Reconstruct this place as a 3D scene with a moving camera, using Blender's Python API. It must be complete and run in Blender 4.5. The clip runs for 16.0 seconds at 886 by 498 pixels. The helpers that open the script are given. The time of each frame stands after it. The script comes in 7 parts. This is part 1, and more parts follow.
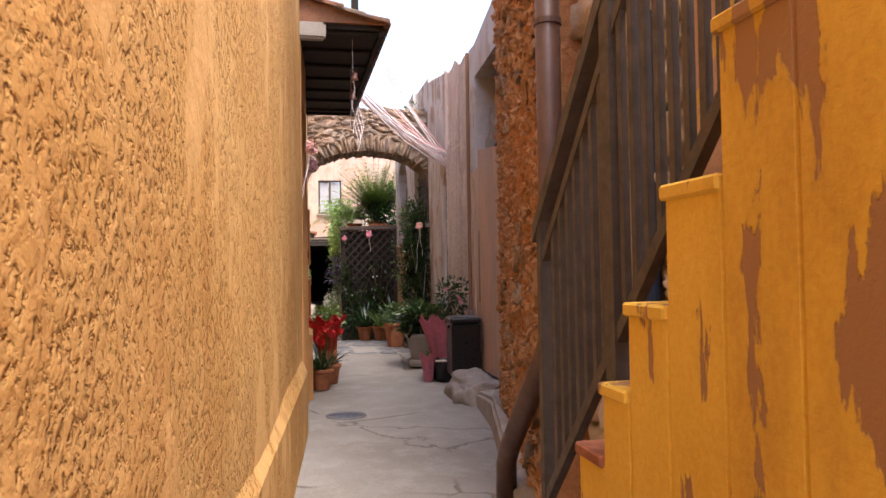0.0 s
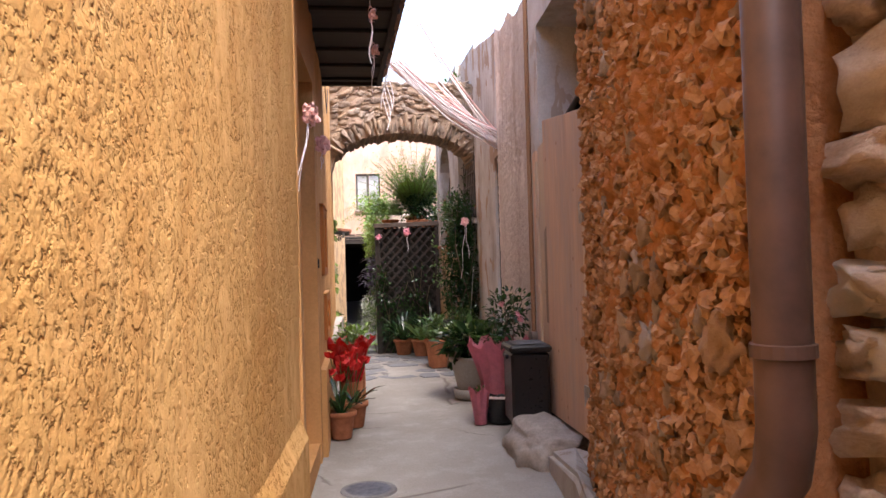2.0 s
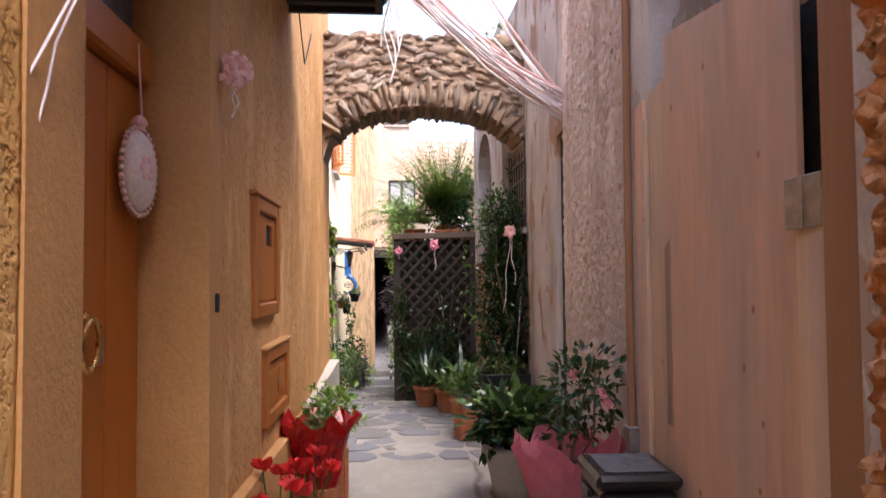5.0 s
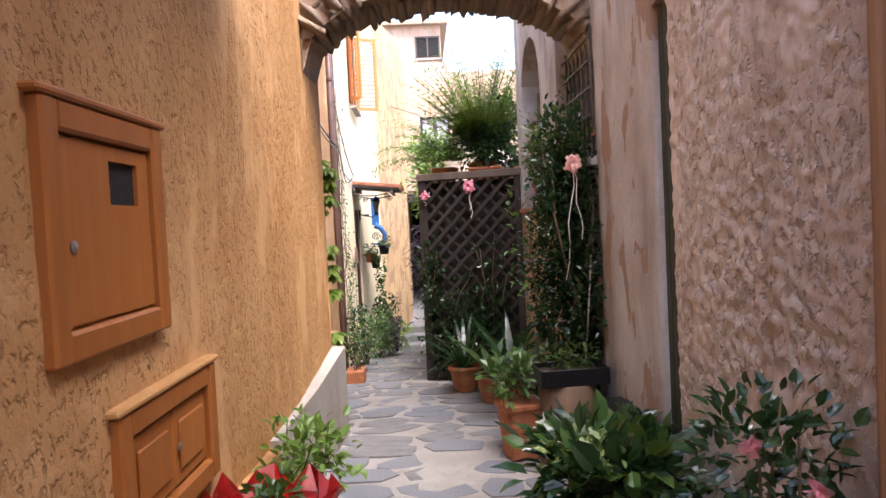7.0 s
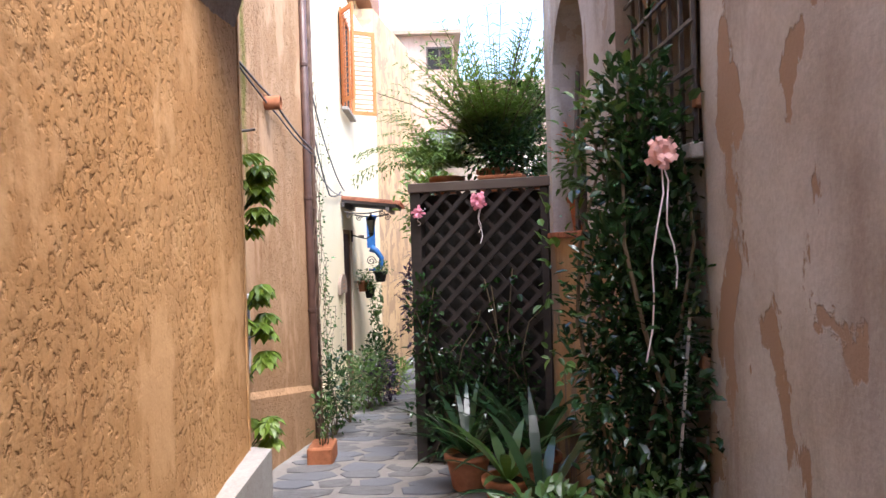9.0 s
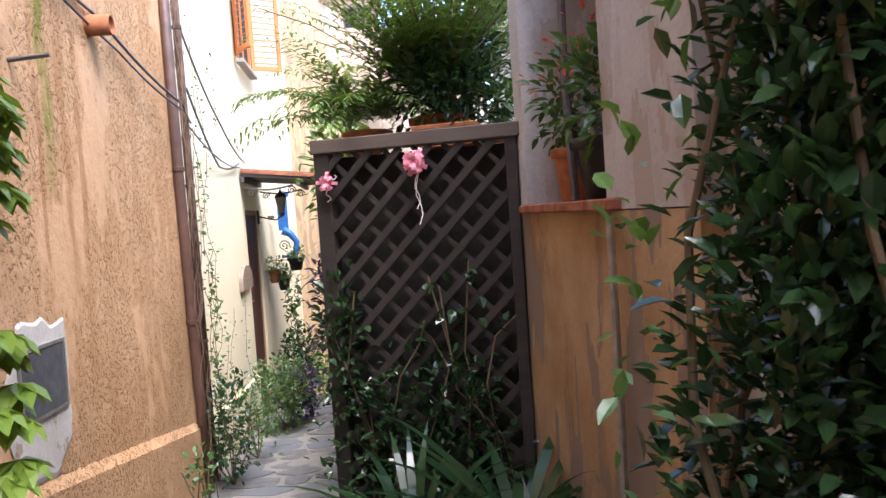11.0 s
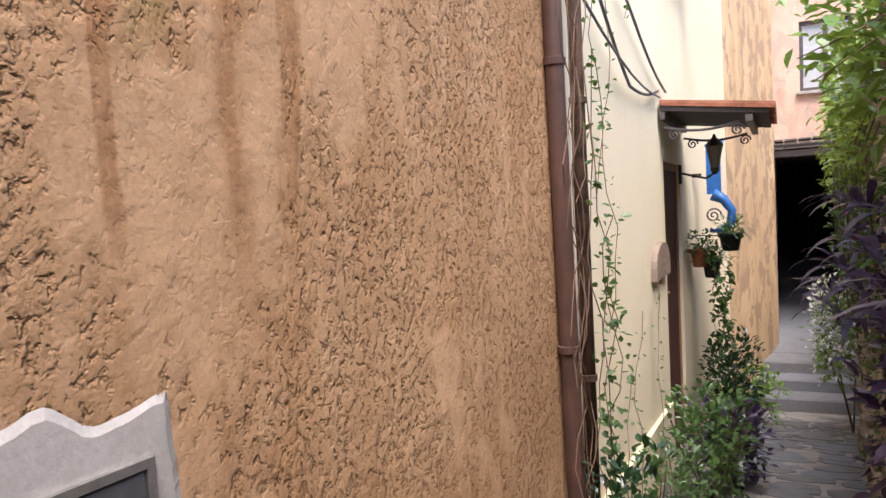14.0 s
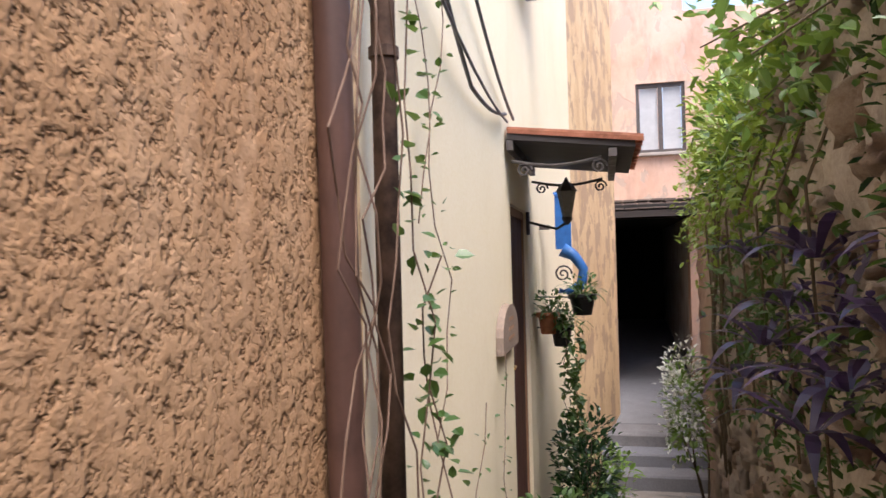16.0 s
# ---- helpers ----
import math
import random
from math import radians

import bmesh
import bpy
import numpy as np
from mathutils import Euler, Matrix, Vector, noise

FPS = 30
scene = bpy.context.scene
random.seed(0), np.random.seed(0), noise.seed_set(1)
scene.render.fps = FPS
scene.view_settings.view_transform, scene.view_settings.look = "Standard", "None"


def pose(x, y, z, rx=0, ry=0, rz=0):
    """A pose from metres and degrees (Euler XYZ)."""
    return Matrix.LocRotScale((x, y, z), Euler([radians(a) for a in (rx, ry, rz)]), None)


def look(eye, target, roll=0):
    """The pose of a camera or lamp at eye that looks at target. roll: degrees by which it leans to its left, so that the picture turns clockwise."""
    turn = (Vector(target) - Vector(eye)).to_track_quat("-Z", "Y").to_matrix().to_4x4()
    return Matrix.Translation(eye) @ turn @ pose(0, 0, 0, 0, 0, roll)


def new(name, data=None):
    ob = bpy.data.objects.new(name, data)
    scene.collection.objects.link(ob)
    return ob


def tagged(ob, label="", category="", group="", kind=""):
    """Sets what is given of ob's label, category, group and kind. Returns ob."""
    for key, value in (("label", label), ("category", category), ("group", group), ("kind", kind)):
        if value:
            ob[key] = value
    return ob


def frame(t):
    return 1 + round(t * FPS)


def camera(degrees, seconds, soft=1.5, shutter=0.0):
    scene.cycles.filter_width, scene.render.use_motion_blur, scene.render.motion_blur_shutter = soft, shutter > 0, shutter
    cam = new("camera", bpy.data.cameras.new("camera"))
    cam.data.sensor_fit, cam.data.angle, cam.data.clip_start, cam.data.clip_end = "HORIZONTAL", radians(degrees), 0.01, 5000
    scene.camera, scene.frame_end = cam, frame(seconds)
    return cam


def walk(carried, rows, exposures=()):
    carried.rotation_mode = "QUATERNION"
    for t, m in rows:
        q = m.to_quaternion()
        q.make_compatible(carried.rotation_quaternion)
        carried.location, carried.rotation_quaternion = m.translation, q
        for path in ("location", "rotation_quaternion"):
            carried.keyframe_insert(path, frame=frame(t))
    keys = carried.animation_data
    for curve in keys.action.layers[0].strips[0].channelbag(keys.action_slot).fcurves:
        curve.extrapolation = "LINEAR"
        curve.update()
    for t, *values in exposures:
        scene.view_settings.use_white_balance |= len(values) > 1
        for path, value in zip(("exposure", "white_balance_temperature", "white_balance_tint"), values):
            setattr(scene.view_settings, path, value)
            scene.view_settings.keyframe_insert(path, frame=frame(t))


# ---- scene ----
cam = camera(62.1, 16.0, 1.5, 0.12)
PATH = [
    (0, (0.069, 1.032, 1.264), (0.471, 2.991, 1.315), -1.0),
    (0.5, (0.138, 1.476, 1.257), (0.533, 3.437, 1.283), -0.9),
    (1, (0.218, 1.946, 1.319), (0.557, 3.917, 1.34), -2.0),
    (1.5, (0.319, 2.395, 1.38), (0.599, 4.375, 1.401), -2.3),
    (2, (0.365, 2.892, 1.396), (0.649, 4.871, 1.434), -1.7),
    (2.5, (0.405, 3.309, 1.437), (0.712, 5.284, 1.496), -1.3),
    (3, (0.519, 3.781, 1.512), (0.757, 5.765, 1.603), -0.5),
    (3.5, (0.586, 4.255, 1.504), (0.846, 6.234, 1.639), 0.2),
    (4, (0.718, 4.747, 1.539), (0.929, 6.728, 1.715), -0.5),
    (4.5, (0.798, 5.136, 1.574), (0.953, 7.119, 1.778), 0.5),
    (4.9, (0.818, 5.549, 1.523), (1.011, 7.535, 1.671), 0.6),
    (5, (0.828, 5.613, 1.506), (0.996, 7.605, 1.584), -0.5),
    (5.2, (0.864, 5.796, 1.481), (1.031, 7.789, 1.467), -0.2),
    (7.3, (1.056, 7.823, 1.609), (1.094, 9.821, 1.532), -2.7),
    (8.2, (1.155, 8.731, 1.617), (1.169, 10.731, 1.607), -1.7),
    (10.3, (1.193, 10.698, 1.67), (1.284, 12.695, 1.603), -2.5),
    (10.5, (1.186, 10.847, 1.677), (1.354, 12.838, 1.597), -3.1),
    (11, (1.235, 11.321, 1.66), (1.444, 13.307, 1.563), -3.9),
    (11.5, (1.182, 11.758, 1.657), (1.279, 13.752, 1.551), -3.2),
    (12, (1.12, 12.252, 1.682), (1.03, 14.246, 1.556), -2.8),
    (12.5, (1.046, 12.692, 1.68), (0.749, 14.665, 1.537), -2.3),
    (13, (0.867, 13.133, 1.612), (0.247, 15.03, 1.481), 0.6),
    (13.5, (0.809, 13.547, 1.576), (-0.006, 15.371, 1.475), -2.3),
    (14, (0.722, 14.01, 1.571), (-0.117, 15.823, 1.459), -2.9),
    (14.5, (0.625, 14.304, 1.584), (-0.228, 16.109, 1.46), -3.2),
    (15, (0.601, 14.734, 1.547), (-0.226, 16.553, 1.469), -2.9),
    (15.5, (0.516, 15.026, 1.53), (-0.17, 16.905, 1.529), -0.8),
    (16, (0.456, 15.426, 1.486), (0.025, 17.378, 1.52), -1.4),
]
walk(cam, [(t, look(eye, target, roll)) for t, eye, target, roll in PATH],
     [(0, 2.13, 6500, 17), (0.5, 2.08, 6450, 18), (1, 2.3, 6400, 17), (1.5, 2.42, 6400, 17), (2.5, 2.42, 6400, 17), (3.5, 2.3, 6300, 17), (5, 2.4, 6300, 18), (7.5, 2.6, 6100, 16), (8.2, 2.4, 5950, 15), (11, 2.6, 5800, 13), (12.5, 2.5, 5900, 15), (13, 2.42, 6000, 16), (13.5, 2.1, 6100, 16), (14, 2.03, 6150, 16), (15.5, 2.05, 6150, 17), (16, 1.9, 6150, 17)])
# ---------------------------------------------------------------- light
SUN_AZ, SUN_EL = 150.0, 62.0          # degrees from +y towards +x, and above the horizon
world = bpy.data.worlds.new("sky")
world.use_nodes = True
scene.world = world
_sky = world.node_tree.nodes.new("ShaderNodeTexSky")
_sky.sky_type, _sky.sun_disc = "NISHITA", False
_sky.sun_elevation, _sky.sun_rotation = radians(SUN_EL), radians(SUN_AZ)
_sky.air_density, _sky.dust_density, _sky.ozone_density = 1.0, 2.5, 0.6
_bg = world.node_tree.nodes["Background"]
_bg.inputs["Strength"].default_value = 0.15
world.node_tree.links.new(_sky.outputs["Color"], _bg.inputs["Color"])
_sun = bpy.data.lights.new("sun", "SUN")
_sun.energy, _sun.angle, _sun.color = 1.5, radians(40), (1.0, 0.94, 0.85)
_dir = Vector((math.sin(radians(SUN_AZ)) * math.cos(radians(SUN_EL)), math.cos(radians(SUN_AZ)) * math.cos(radians(SUN_EL)), math.sin(radians(SUN_EL))))
new("sun", _sun).matrix_world = look(_dir * 40, (0, 0, 0))


# ---------------------------------------------------------------- materials
def srgb(r, g, b):
    f = lambda c: c / 12.92 if c <= 0.04045 else ((c + 0.055) / 1.055) ** 2.4
    return (f(r / 255), f(g / 255), f(b / 255), 1)


class Nodes:
    """Short ways to write node trees."""

    def __init__(self, name):
        self.m = bpy.data.materials.new(name)
        self.m.use_nodes = True
        self.t = self.m.node_tree
        self.b = self.t.nodes["Principled BSDF"]
        self.co = self.t.nodes.new("ShaderNodeTexCoord").outputs["Object"]

    def link(self, a, b):
        self.t.links.new(a, b)

    def stretch(self, sx, sy, sz, co=None):
        n = self.t.nodes.new("ShaderNodeMapping")
        n.inputs["Scale"].default_value = (sx, sy, sz)
        self.link(co or self.co, n.inputs["Vector"])
        return n.outputs["Vector"]

    def noise(self, scale, detail=4, rough=0.55, co=None, dist=0.0):
        n = self.t.nodes.new("ShaderNodeTexNoise")
        n.inputs["Scale"].default_value, n.inputs["Detail"].default_value = scale, detail
        n.inputs["Roughness"].default_value, n.inputs["Distortion"].default_value = rough, dist
        self.link(co or self.co, n.inputs["Vector"])
        return n.outputs["Fac"]

    def voronoi(self, scale, feature="F1", co=None):
        n = self.t.nodes.new("ShaderNodeTexVoronoi")
        n.feature = feature
        n.inputs["Scale"].default_value = scale
        self.link(co or self.co, n.inputs["Vector"])
        return n.outputs["Distance"]

    def ramp(self, fac, *stops):
        n = self.t.nodes.new("ShaderNodeValToRGB")
        e = n.color_ramp.elements
        while len(e) < len(stops):
            e.new(0.5)
        for k, (p, c) in zip(e, stops):
            k.position, k.color = p, (c if isinstance(c, tuple) else (c, c, c, 1))
        self.link(fac, n.inputs["Fac"])
        return n.outputs["Color"]

    def mix(self, fac, a, b, mode="MIX"):
        n = self.t.nodes.new("ShaderNodeMix")
        n.data_type, n.blend_type = "RGBA", mode
        for k, v in ((0, fac), (6, a), (7, b)):
            sock = n.inputs[k]
            if isinstance(v, (int, float)):
                sock.default_value = v if k == 0 else (v, v, v, 1)
            elif isinstance(v, tuple):
                sock.default_value = v
            else:
                self.link(v, sock)
        return n.outputs[2]

    def math(self, op, a, b=0.0):
        n = self.t.nodes.new("ShaderNodeMath")
        n.operation = op
        for sock, v in zip(n.inputs, (a, b)):
            if isinstance(v, (int, float)):
                sock.default_value = v
            else:
                self.link(v, sock)
        return n.outputs[0]

    def height(self):
        n = self.t.nodes.new("ShaderNodeSeparateXYZ")
        self.link(self.co, n.inputs[0])
        return n.outputs["Z"]

    def random(self):
        return self.t.nodes.new("ShaderNodeObjectInfo").outputs["Random"]

    def island(self):
        return self.t.nodes.new("ShaderNodeNewGeometry").outputs["Random Per Island"]

    def done(self, colour, rough=0.8, bump=None, strength=0.5, dist=0.01, metal=0.0, spec=0.3):
        for key, v in (("Base Color", colour), ("Roughness", rough)):
            if isinstance(v, (tuple, float, int)):
                self.b.inputs[key].default_value = v
            else:
                self.link(v, self.b.inputs[key])
        self.b.inputs["Metallic"].default_value = metal
        self.b.inputs["Specular IOR Level"].default_value = spec
        if bump is not None:
            n = self.t.nodes.new("ShaderNodeBump")
            n.inputs["Strength"].default_value, n.inputs["Distance"].default_value = strength, dist
            self.link(bump, n.inputs["Height"])
            self.link(n.outputs["Normal"], self.b.inputs["Normal"])
        return self.m


def roughcast(name, light, dark, stain, lump=38.0, dist=0.02, drip=0.35, moss=None):
    """Sprayed plaster: crusty pits and lumps with pit shade painted in, streaks of dirt, paler worn patches."""
    n = Nodes(name)
    co = n.stretch(1, 1, 0.8)
    big = n.noise(1.1, 3)
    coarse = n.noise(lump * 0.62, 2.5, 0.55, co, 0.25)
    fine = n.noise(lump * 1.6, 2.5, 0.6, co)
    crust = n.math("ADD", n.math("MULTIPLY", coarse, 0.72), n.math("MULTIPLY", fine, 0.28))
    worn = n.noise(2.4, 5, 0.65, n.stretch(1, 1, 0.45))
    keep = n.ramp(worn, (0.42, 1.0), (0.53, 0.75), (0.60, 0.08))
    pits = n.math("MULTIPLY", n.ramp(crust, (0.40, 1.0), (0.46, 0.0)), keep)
    c = n.mix(n.ramp(big, (0.3, 0.0), (0.7, 1.0)), light, dark)
    streak = n.noise(4.0, 5, 0.6, n.stretch(1, 1, 0.14))
    c = n.mix(n.math("MULTIPLY", n.ramp(streak, (0.48, 0.0), (0.72, 1.0)), drip), c, stain)
    pale = tuple(min(1, v * 1.2 + 0.03) for v in light[:3]) + (1,)
    c = n.mix(n.math("MULTIPLY", n.ramp(worn, (0.56, 0.0), (0.62, 1.0)), 0.5), c, pale)
    c = n.mix(n.math("MULTIPLY", n.ramp(n.noise(6.0, 6, 0.65), (0.54, 0.0), (0.62, 1.0)), 0.3), c, pale)
    # the stain colour also paints shade into the pits
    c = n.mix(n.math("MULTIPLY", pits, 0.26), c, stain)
    if moss:
        sep = n.t.nodes.new("ShaderNodeSeparateXYZ")
        n.link(n.co, sep.inputs[0])
        wob = n.math("ADD", n.math("MULTIPLY", sep.outputs["Y"], 0.5), n.math("MULTIPLY", n.noise(5.0, 4, 0.6, n.stretch(1, 1, 0.3)), 0.08))
        rag = n.ramp(n.noise(14.0, 5, 0.7, n.stretch(1, 1, 0.3)), (0.36, 0.3), (0.52, 1.0))
        zz = n.math("DIVIDE", n.height(), 3.0)
        run = n.math("MULTIPLY", n.math("MULTIPLY", n.ramp(n.math("SUBTRACT", wob, 7.0), (0.455, 0.0), (0.48, 1.0), (0.505, 1.0), (0.525, 0.0)), n.ramp(zz, (0.6, 0.0), (0.7, 1.0))), rag)
        c = n.mix(n.math("MULTIPLY", run, 0.85), c, moss)
        for a, b in ((0.43, 0.455), (0.54, 0.60), (0.64, 0.67)):
            m = (a + b) / 2
            run = n.math("MULTIPLY", n.math("MULTIPLY", n.ramp(n.math("SUBTRACT", wob, 7.0), (a, 0.0), (m - 0.01, 1.0), (m + 0.01, 1.0), (b, 0.0)), n.ramp(zz, (0.42, 0.0), (0.55, 1.0), (0.9, 0.8), (1.0, 0.0))), rag)
            c = n.mix(n.math("MULTIPLY", run, 0.7), c, stain)
    h = n.math("SUBTRACT", 1.0, n.math("MULTIPLY", n.ramp(crust, (0.36, 1.0), (0.47, 0.12), (0.60, 0.0)), keep))
    c = n.mix(0.18, c, n.ramp(n.noise(120, 3, 0.6), (0.3, 0.3), (0.7, 0.75)), "OVERLAY")
    h = n.math("ADD", h, n.math("MULTIPLY", n.noise(26, 4, 0.6), 0.3))
    return n.done(c, 0.9, h, 0.9, dist, spec=0.12)


def plaster(name, light, dark, stain, bare=None, scale=1.4, edge=0.56, dist=0.006, runs=0.5, chip=5.0, tall=0.38):
    """Smooth old plaster with stains that run down and patches where the coat has gone."""
    n = Nodes(name)
    c = n.mix(n.ramp(n.noise(scale, 5, 0.6), (0.35, 0.0), (0.65, 1.0)), light, dark)
    run = n.noise(3.0, 6, 0.65, n.stretch(1, 1, 0.3), 0.3)
    c = n.mix(n.math("MULTIPLY", n.ramp(run, (0.5, 0.0), (0.75, 1.0)), runs), c, stain)
    fine = n.noise(60, 4, 0.65)
    c = n.mix(0.25, c, n.ramp(fine, (0.3, 0.35), (0.7, 0.75)), "OVERLAY")
    h = fine
    if bare:
        gone = n.ramp(n.noise(chip, 7, 0.6, n.stretch(1, 1, tall), 0.25), (edge, 0.0), (edge + 0.015, 1.0))
        c = n.mix(gone, c, bare)
        h = n.math("SUBTRACT", n.math("MULTIPLY", fine, 0.4), n.math("MULTIPLY", gone, 1.0))
    return n.done(c, 0.85, h, 0.6, dist, spec=0.2)


def stone(name, a, b, c3=None, scale=6.0, dist=0.015):
    n = Nodes(name)
    rnd = n.random()
    c = n.mix(n.ramp(n.noise(scale, 6, 0.65), (0.35, 0.0), (0.65, 1.0)), a, b)
    if c3:
        c = n.mix(n.ramp(rnd, (0.45, 0.0), (0.75, 1.0)), c, c3)
    c = n.mix(0.35, c, n.ramp(n.noise(45, 4, 0.7), (0.3, 0.3), (0.7, 0.75)), "OVERLAY")
    h = n.math("ADD", n.noise(22, 5, 0.7), n.math("MULTIPLY", n.noise(90, 3, 0.6), 0.3))
    return n.done(c, 0.88, h, 0.7, dist, spec=0.2)


def wood(name, a, b, ring=9.0, rough=0.7, knots=None, along=2):
    n = Nodes(name)
    s = [7.0, 7.0, 7.0]
    s[along] = 0.5
    grain = n.noise(2.0, 5, 0.65, n.stretch(*s), 0.6)
    c = n.mix(n.ramp(grain, (0.35, 0.0), (0.68, 1.0)), a, b)
    c = n.mix(n.math("MULTIPLY", n.noise(1.6, 4), 0.5), c, b)
    c = n.mix(n.ramp(n.random(), (0.0, 0.0), (1.0, 0.35)), c, tuple(v * 0.62 for v in b[:3]) + (1,))
    if knots:
        grey = sum(a[:3]) / 3
        c = n.mix(n.math("MULTIPLY", n.ramp(n.noise(2.6, 6, 0.7, n.stretch(1, 1, 0.3)), (0.42, 0.0), (0.62, 1.0)), 0.6), c, (grey * 0.72, grey * 0.62, grey * 0.56, 1))
        c = n.mix(n.math("MULTIPLY", n.ramp(n.noise(5.0, 6, 0.7, n.stretch(1, 1, 0.12)), (0.52, 0.0), (0.68, 1.0)), 0.5), c, tuple(v * 0.5 for v in a[:3]) + (1,))
        k = n.ramp(n.voronoi(7.0, co=n.stretch(0.001, 1, 0.8)), (0.05, 0.9), (0.10, 0.0))
        c = n.mix(k, c, knots)
    return n.done(c, rough, grain, 0.35, 0.004, spec=0.35)


def plain(name, col, rough=0.6, metal=0.0, wear=0.15, scale=18.0, spec=0.4):
    n = Nodes(name)
    d = tuple(v * (1 - 2 * wear) for v in col[:3]) + (1,)
    f = n.noise(scale, 5, 0.65)
    c = n.mix(n.ramp(f, (0.35, 0.0), (0.7, 1.0)), col, d)
    return n.done(c, n.ramp(f, (0.3, max(0.05, rough - 0.12)), (0.7, min(1, rough + 0.12))), f, 0.15, 0.003, metal, spec)


def leafy(name, a, b, back=None, gloss=0.35):
    """Leaves that differ one from another and let some light through."""
    n = Nodes(name)
    c = n.mix(n.island(), a, b)
    c = n.mix(n.math("MULTIPLY", n.noise(3.0, 3), 0.5), c, tuple(v * 0.6 for v in a[:3]) + (1,))
    m = n.done(c, gloss, spec=0.5)
    tr = n.t.nodes.new("ShaderNodeBsdfTranslucent")
    n.link(n.mix(0.5, c, back or (0.25, 0.4, 0.04, 1)), tr.inputs["Color"])
    sh = n.t.nodes.new("ShaderNodeMixShader")
    sh.inputs[0].default_value = 0.22
    n.link(n.b.outputs[0], sh.inputs[1])
    n.link(tr.outputs[0], sh.inputs[2])
    n.link(sh.outputs[0], n.t.nodes["Material Output"].inputs["Surface"])
    return m


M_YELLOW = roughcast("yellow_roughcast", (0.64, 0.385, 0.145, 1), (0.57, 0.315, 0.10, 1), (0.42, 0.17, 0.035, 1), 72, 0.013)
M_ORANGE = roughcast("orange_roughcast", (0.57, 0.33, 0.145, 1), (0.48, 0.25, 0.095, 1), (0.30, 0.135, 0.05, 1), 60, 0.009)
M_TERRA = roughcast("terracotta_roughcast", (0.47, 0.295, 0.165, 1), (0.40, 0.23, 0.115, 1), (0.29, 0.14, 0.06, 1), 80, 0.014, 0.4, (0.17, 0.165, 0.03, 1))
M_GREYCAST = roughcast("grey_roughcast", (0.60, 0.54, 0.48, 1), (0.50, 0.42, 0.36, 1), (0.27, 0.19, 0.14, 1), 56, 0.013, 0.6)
M_PIER = plaster("peeling_grey_plaster", (0.52, 0.52, 0.51, 1), (0.41, 0.39, 0.365, 1), (0.24, 0.19, 0.15, 1), (0.34, 0.25, 0.185, 1), 2.4, 0.54, 0.014, 0.8, 3.2, 0.55)
M_STAIRWALL = plaster("worn_stair_plaster", (0.52, 0.33, 0.21, 1), (0.44, 0.26, 0.155, 1), (0.22, 0.11, 0.06, 1), (0.60, 0.37, 0.07, 1), 2.2, 0.56, 0.012, 0.7, 3.0, 0.6)
M_BAND = plaster("smooth_ochre_plaster", (0.52, 0.285, 0.115, 1), (0.44, 0.23, 0.085, 1), (0.30, 0.16, 0.06, 1))
M_PAINTY = plaster("peeling_yellow_paint", (0.74, 0.47, 0.075, 1), (0.64, 0.39, 0.05, 1), (0.42, 0.22, 0.04, 1), (0.34, 0.19, 0.09, 1), 1.2, 0.57, 0.012, 0.8, 9.0, 0.3)
M_GREY = plaster("grey_plaster", (0.55, 0.54, 0.525, 1), (0.45, 0.42, 0.385, 1), (0.25, 0.195, 0.15, 1), (0.42, 0.36, 0.305, 1), 1.6, 0.575, 0.008, 0.85)
M_CREAM = plaster("cream_plaster", (0.80, 0.70, 0.50, 1), (0.76, 0.66, 0.45, 1), (0.62, 0.51, 0.33, 1), None, 1.0, 0.5, 0.004, 0.3)
M_PINK = plaster("pink_facade", (0.60, 0.42, 0.33, 1), (0.52, 0.34, 0.25, 1), (0.34, 0.23, 0.17, 1), (0.46, 0.36, 0.29, 1), 1.6, 0.55, 0.008, 0.8, 2.5, 0.6)
M_OCHRE = plaster("ochre_facade", (0.64, 0.46, 0.26, 1), (0.54, 0.37, 0.21, 1), (0.34, 0.20, 0.10, 1), (0.42, 0.29, 0.18, 1), 1.2, 0.53, 0.02, 0.6, 3.0, 0.8)
M_CEMENT = plaster("cement", (0.39, 0.365, 0.33, 1), (0.30, 0.27, 0.235, 1), (0.24, 0.20, 0.16, 1), (0.30, 0.25, 0.20, 1), 2.0, 0.6, 0.01, 0.7)
M_MORTAR = stone("red_mortar", (0.36, 0.145, 0.052, 1), (0.44, 0.21, 0.095, 1), None, 9, 0.03)
M_RUBBLE = stone("rubble_stone", (0.37, 0.185, 0.085, 1), (0.46, 0.28, 0.16, 1), (0.42, 0.30, 0.21, 1), 13)
M_RUBBLE2 = stone("pale_rubble_stone", (0.70, 0.55, 0.43, 1), (0.56, 0.40, 0.29, 1), (0.72, 0.63, 0.54, 1), 11, 0.02)
M_GREYRUBBLE = stone("grey_rubble_stone", (0.36, 0.26, 0.19, 1), (0.28, 0.21, 0.165, 1), (0.40, 0.33, 0.27, 1), 9)
M_JOINT = stone("rubble_joint", (0.54, 0.40, 0.30, 1), (0.42, 0.30, 0.22, 1), None, 8)
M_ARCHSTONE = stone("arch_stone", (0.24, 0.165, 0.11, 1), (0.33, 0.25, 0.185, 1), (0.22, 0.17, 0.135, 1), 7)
M_ROCK = stone("grey_rock", (0.34, 0.31, 0.28, 1), (0.24, 0.21, 0.19, 1), None, 5)
M_FLAG = stone("grey_flagstone", (0.205, 0.20, 0.197, 1), (0.14, 0.133, 0.13, 1), (0.18, 0.185, 0.20, 1), 5, 0.012)
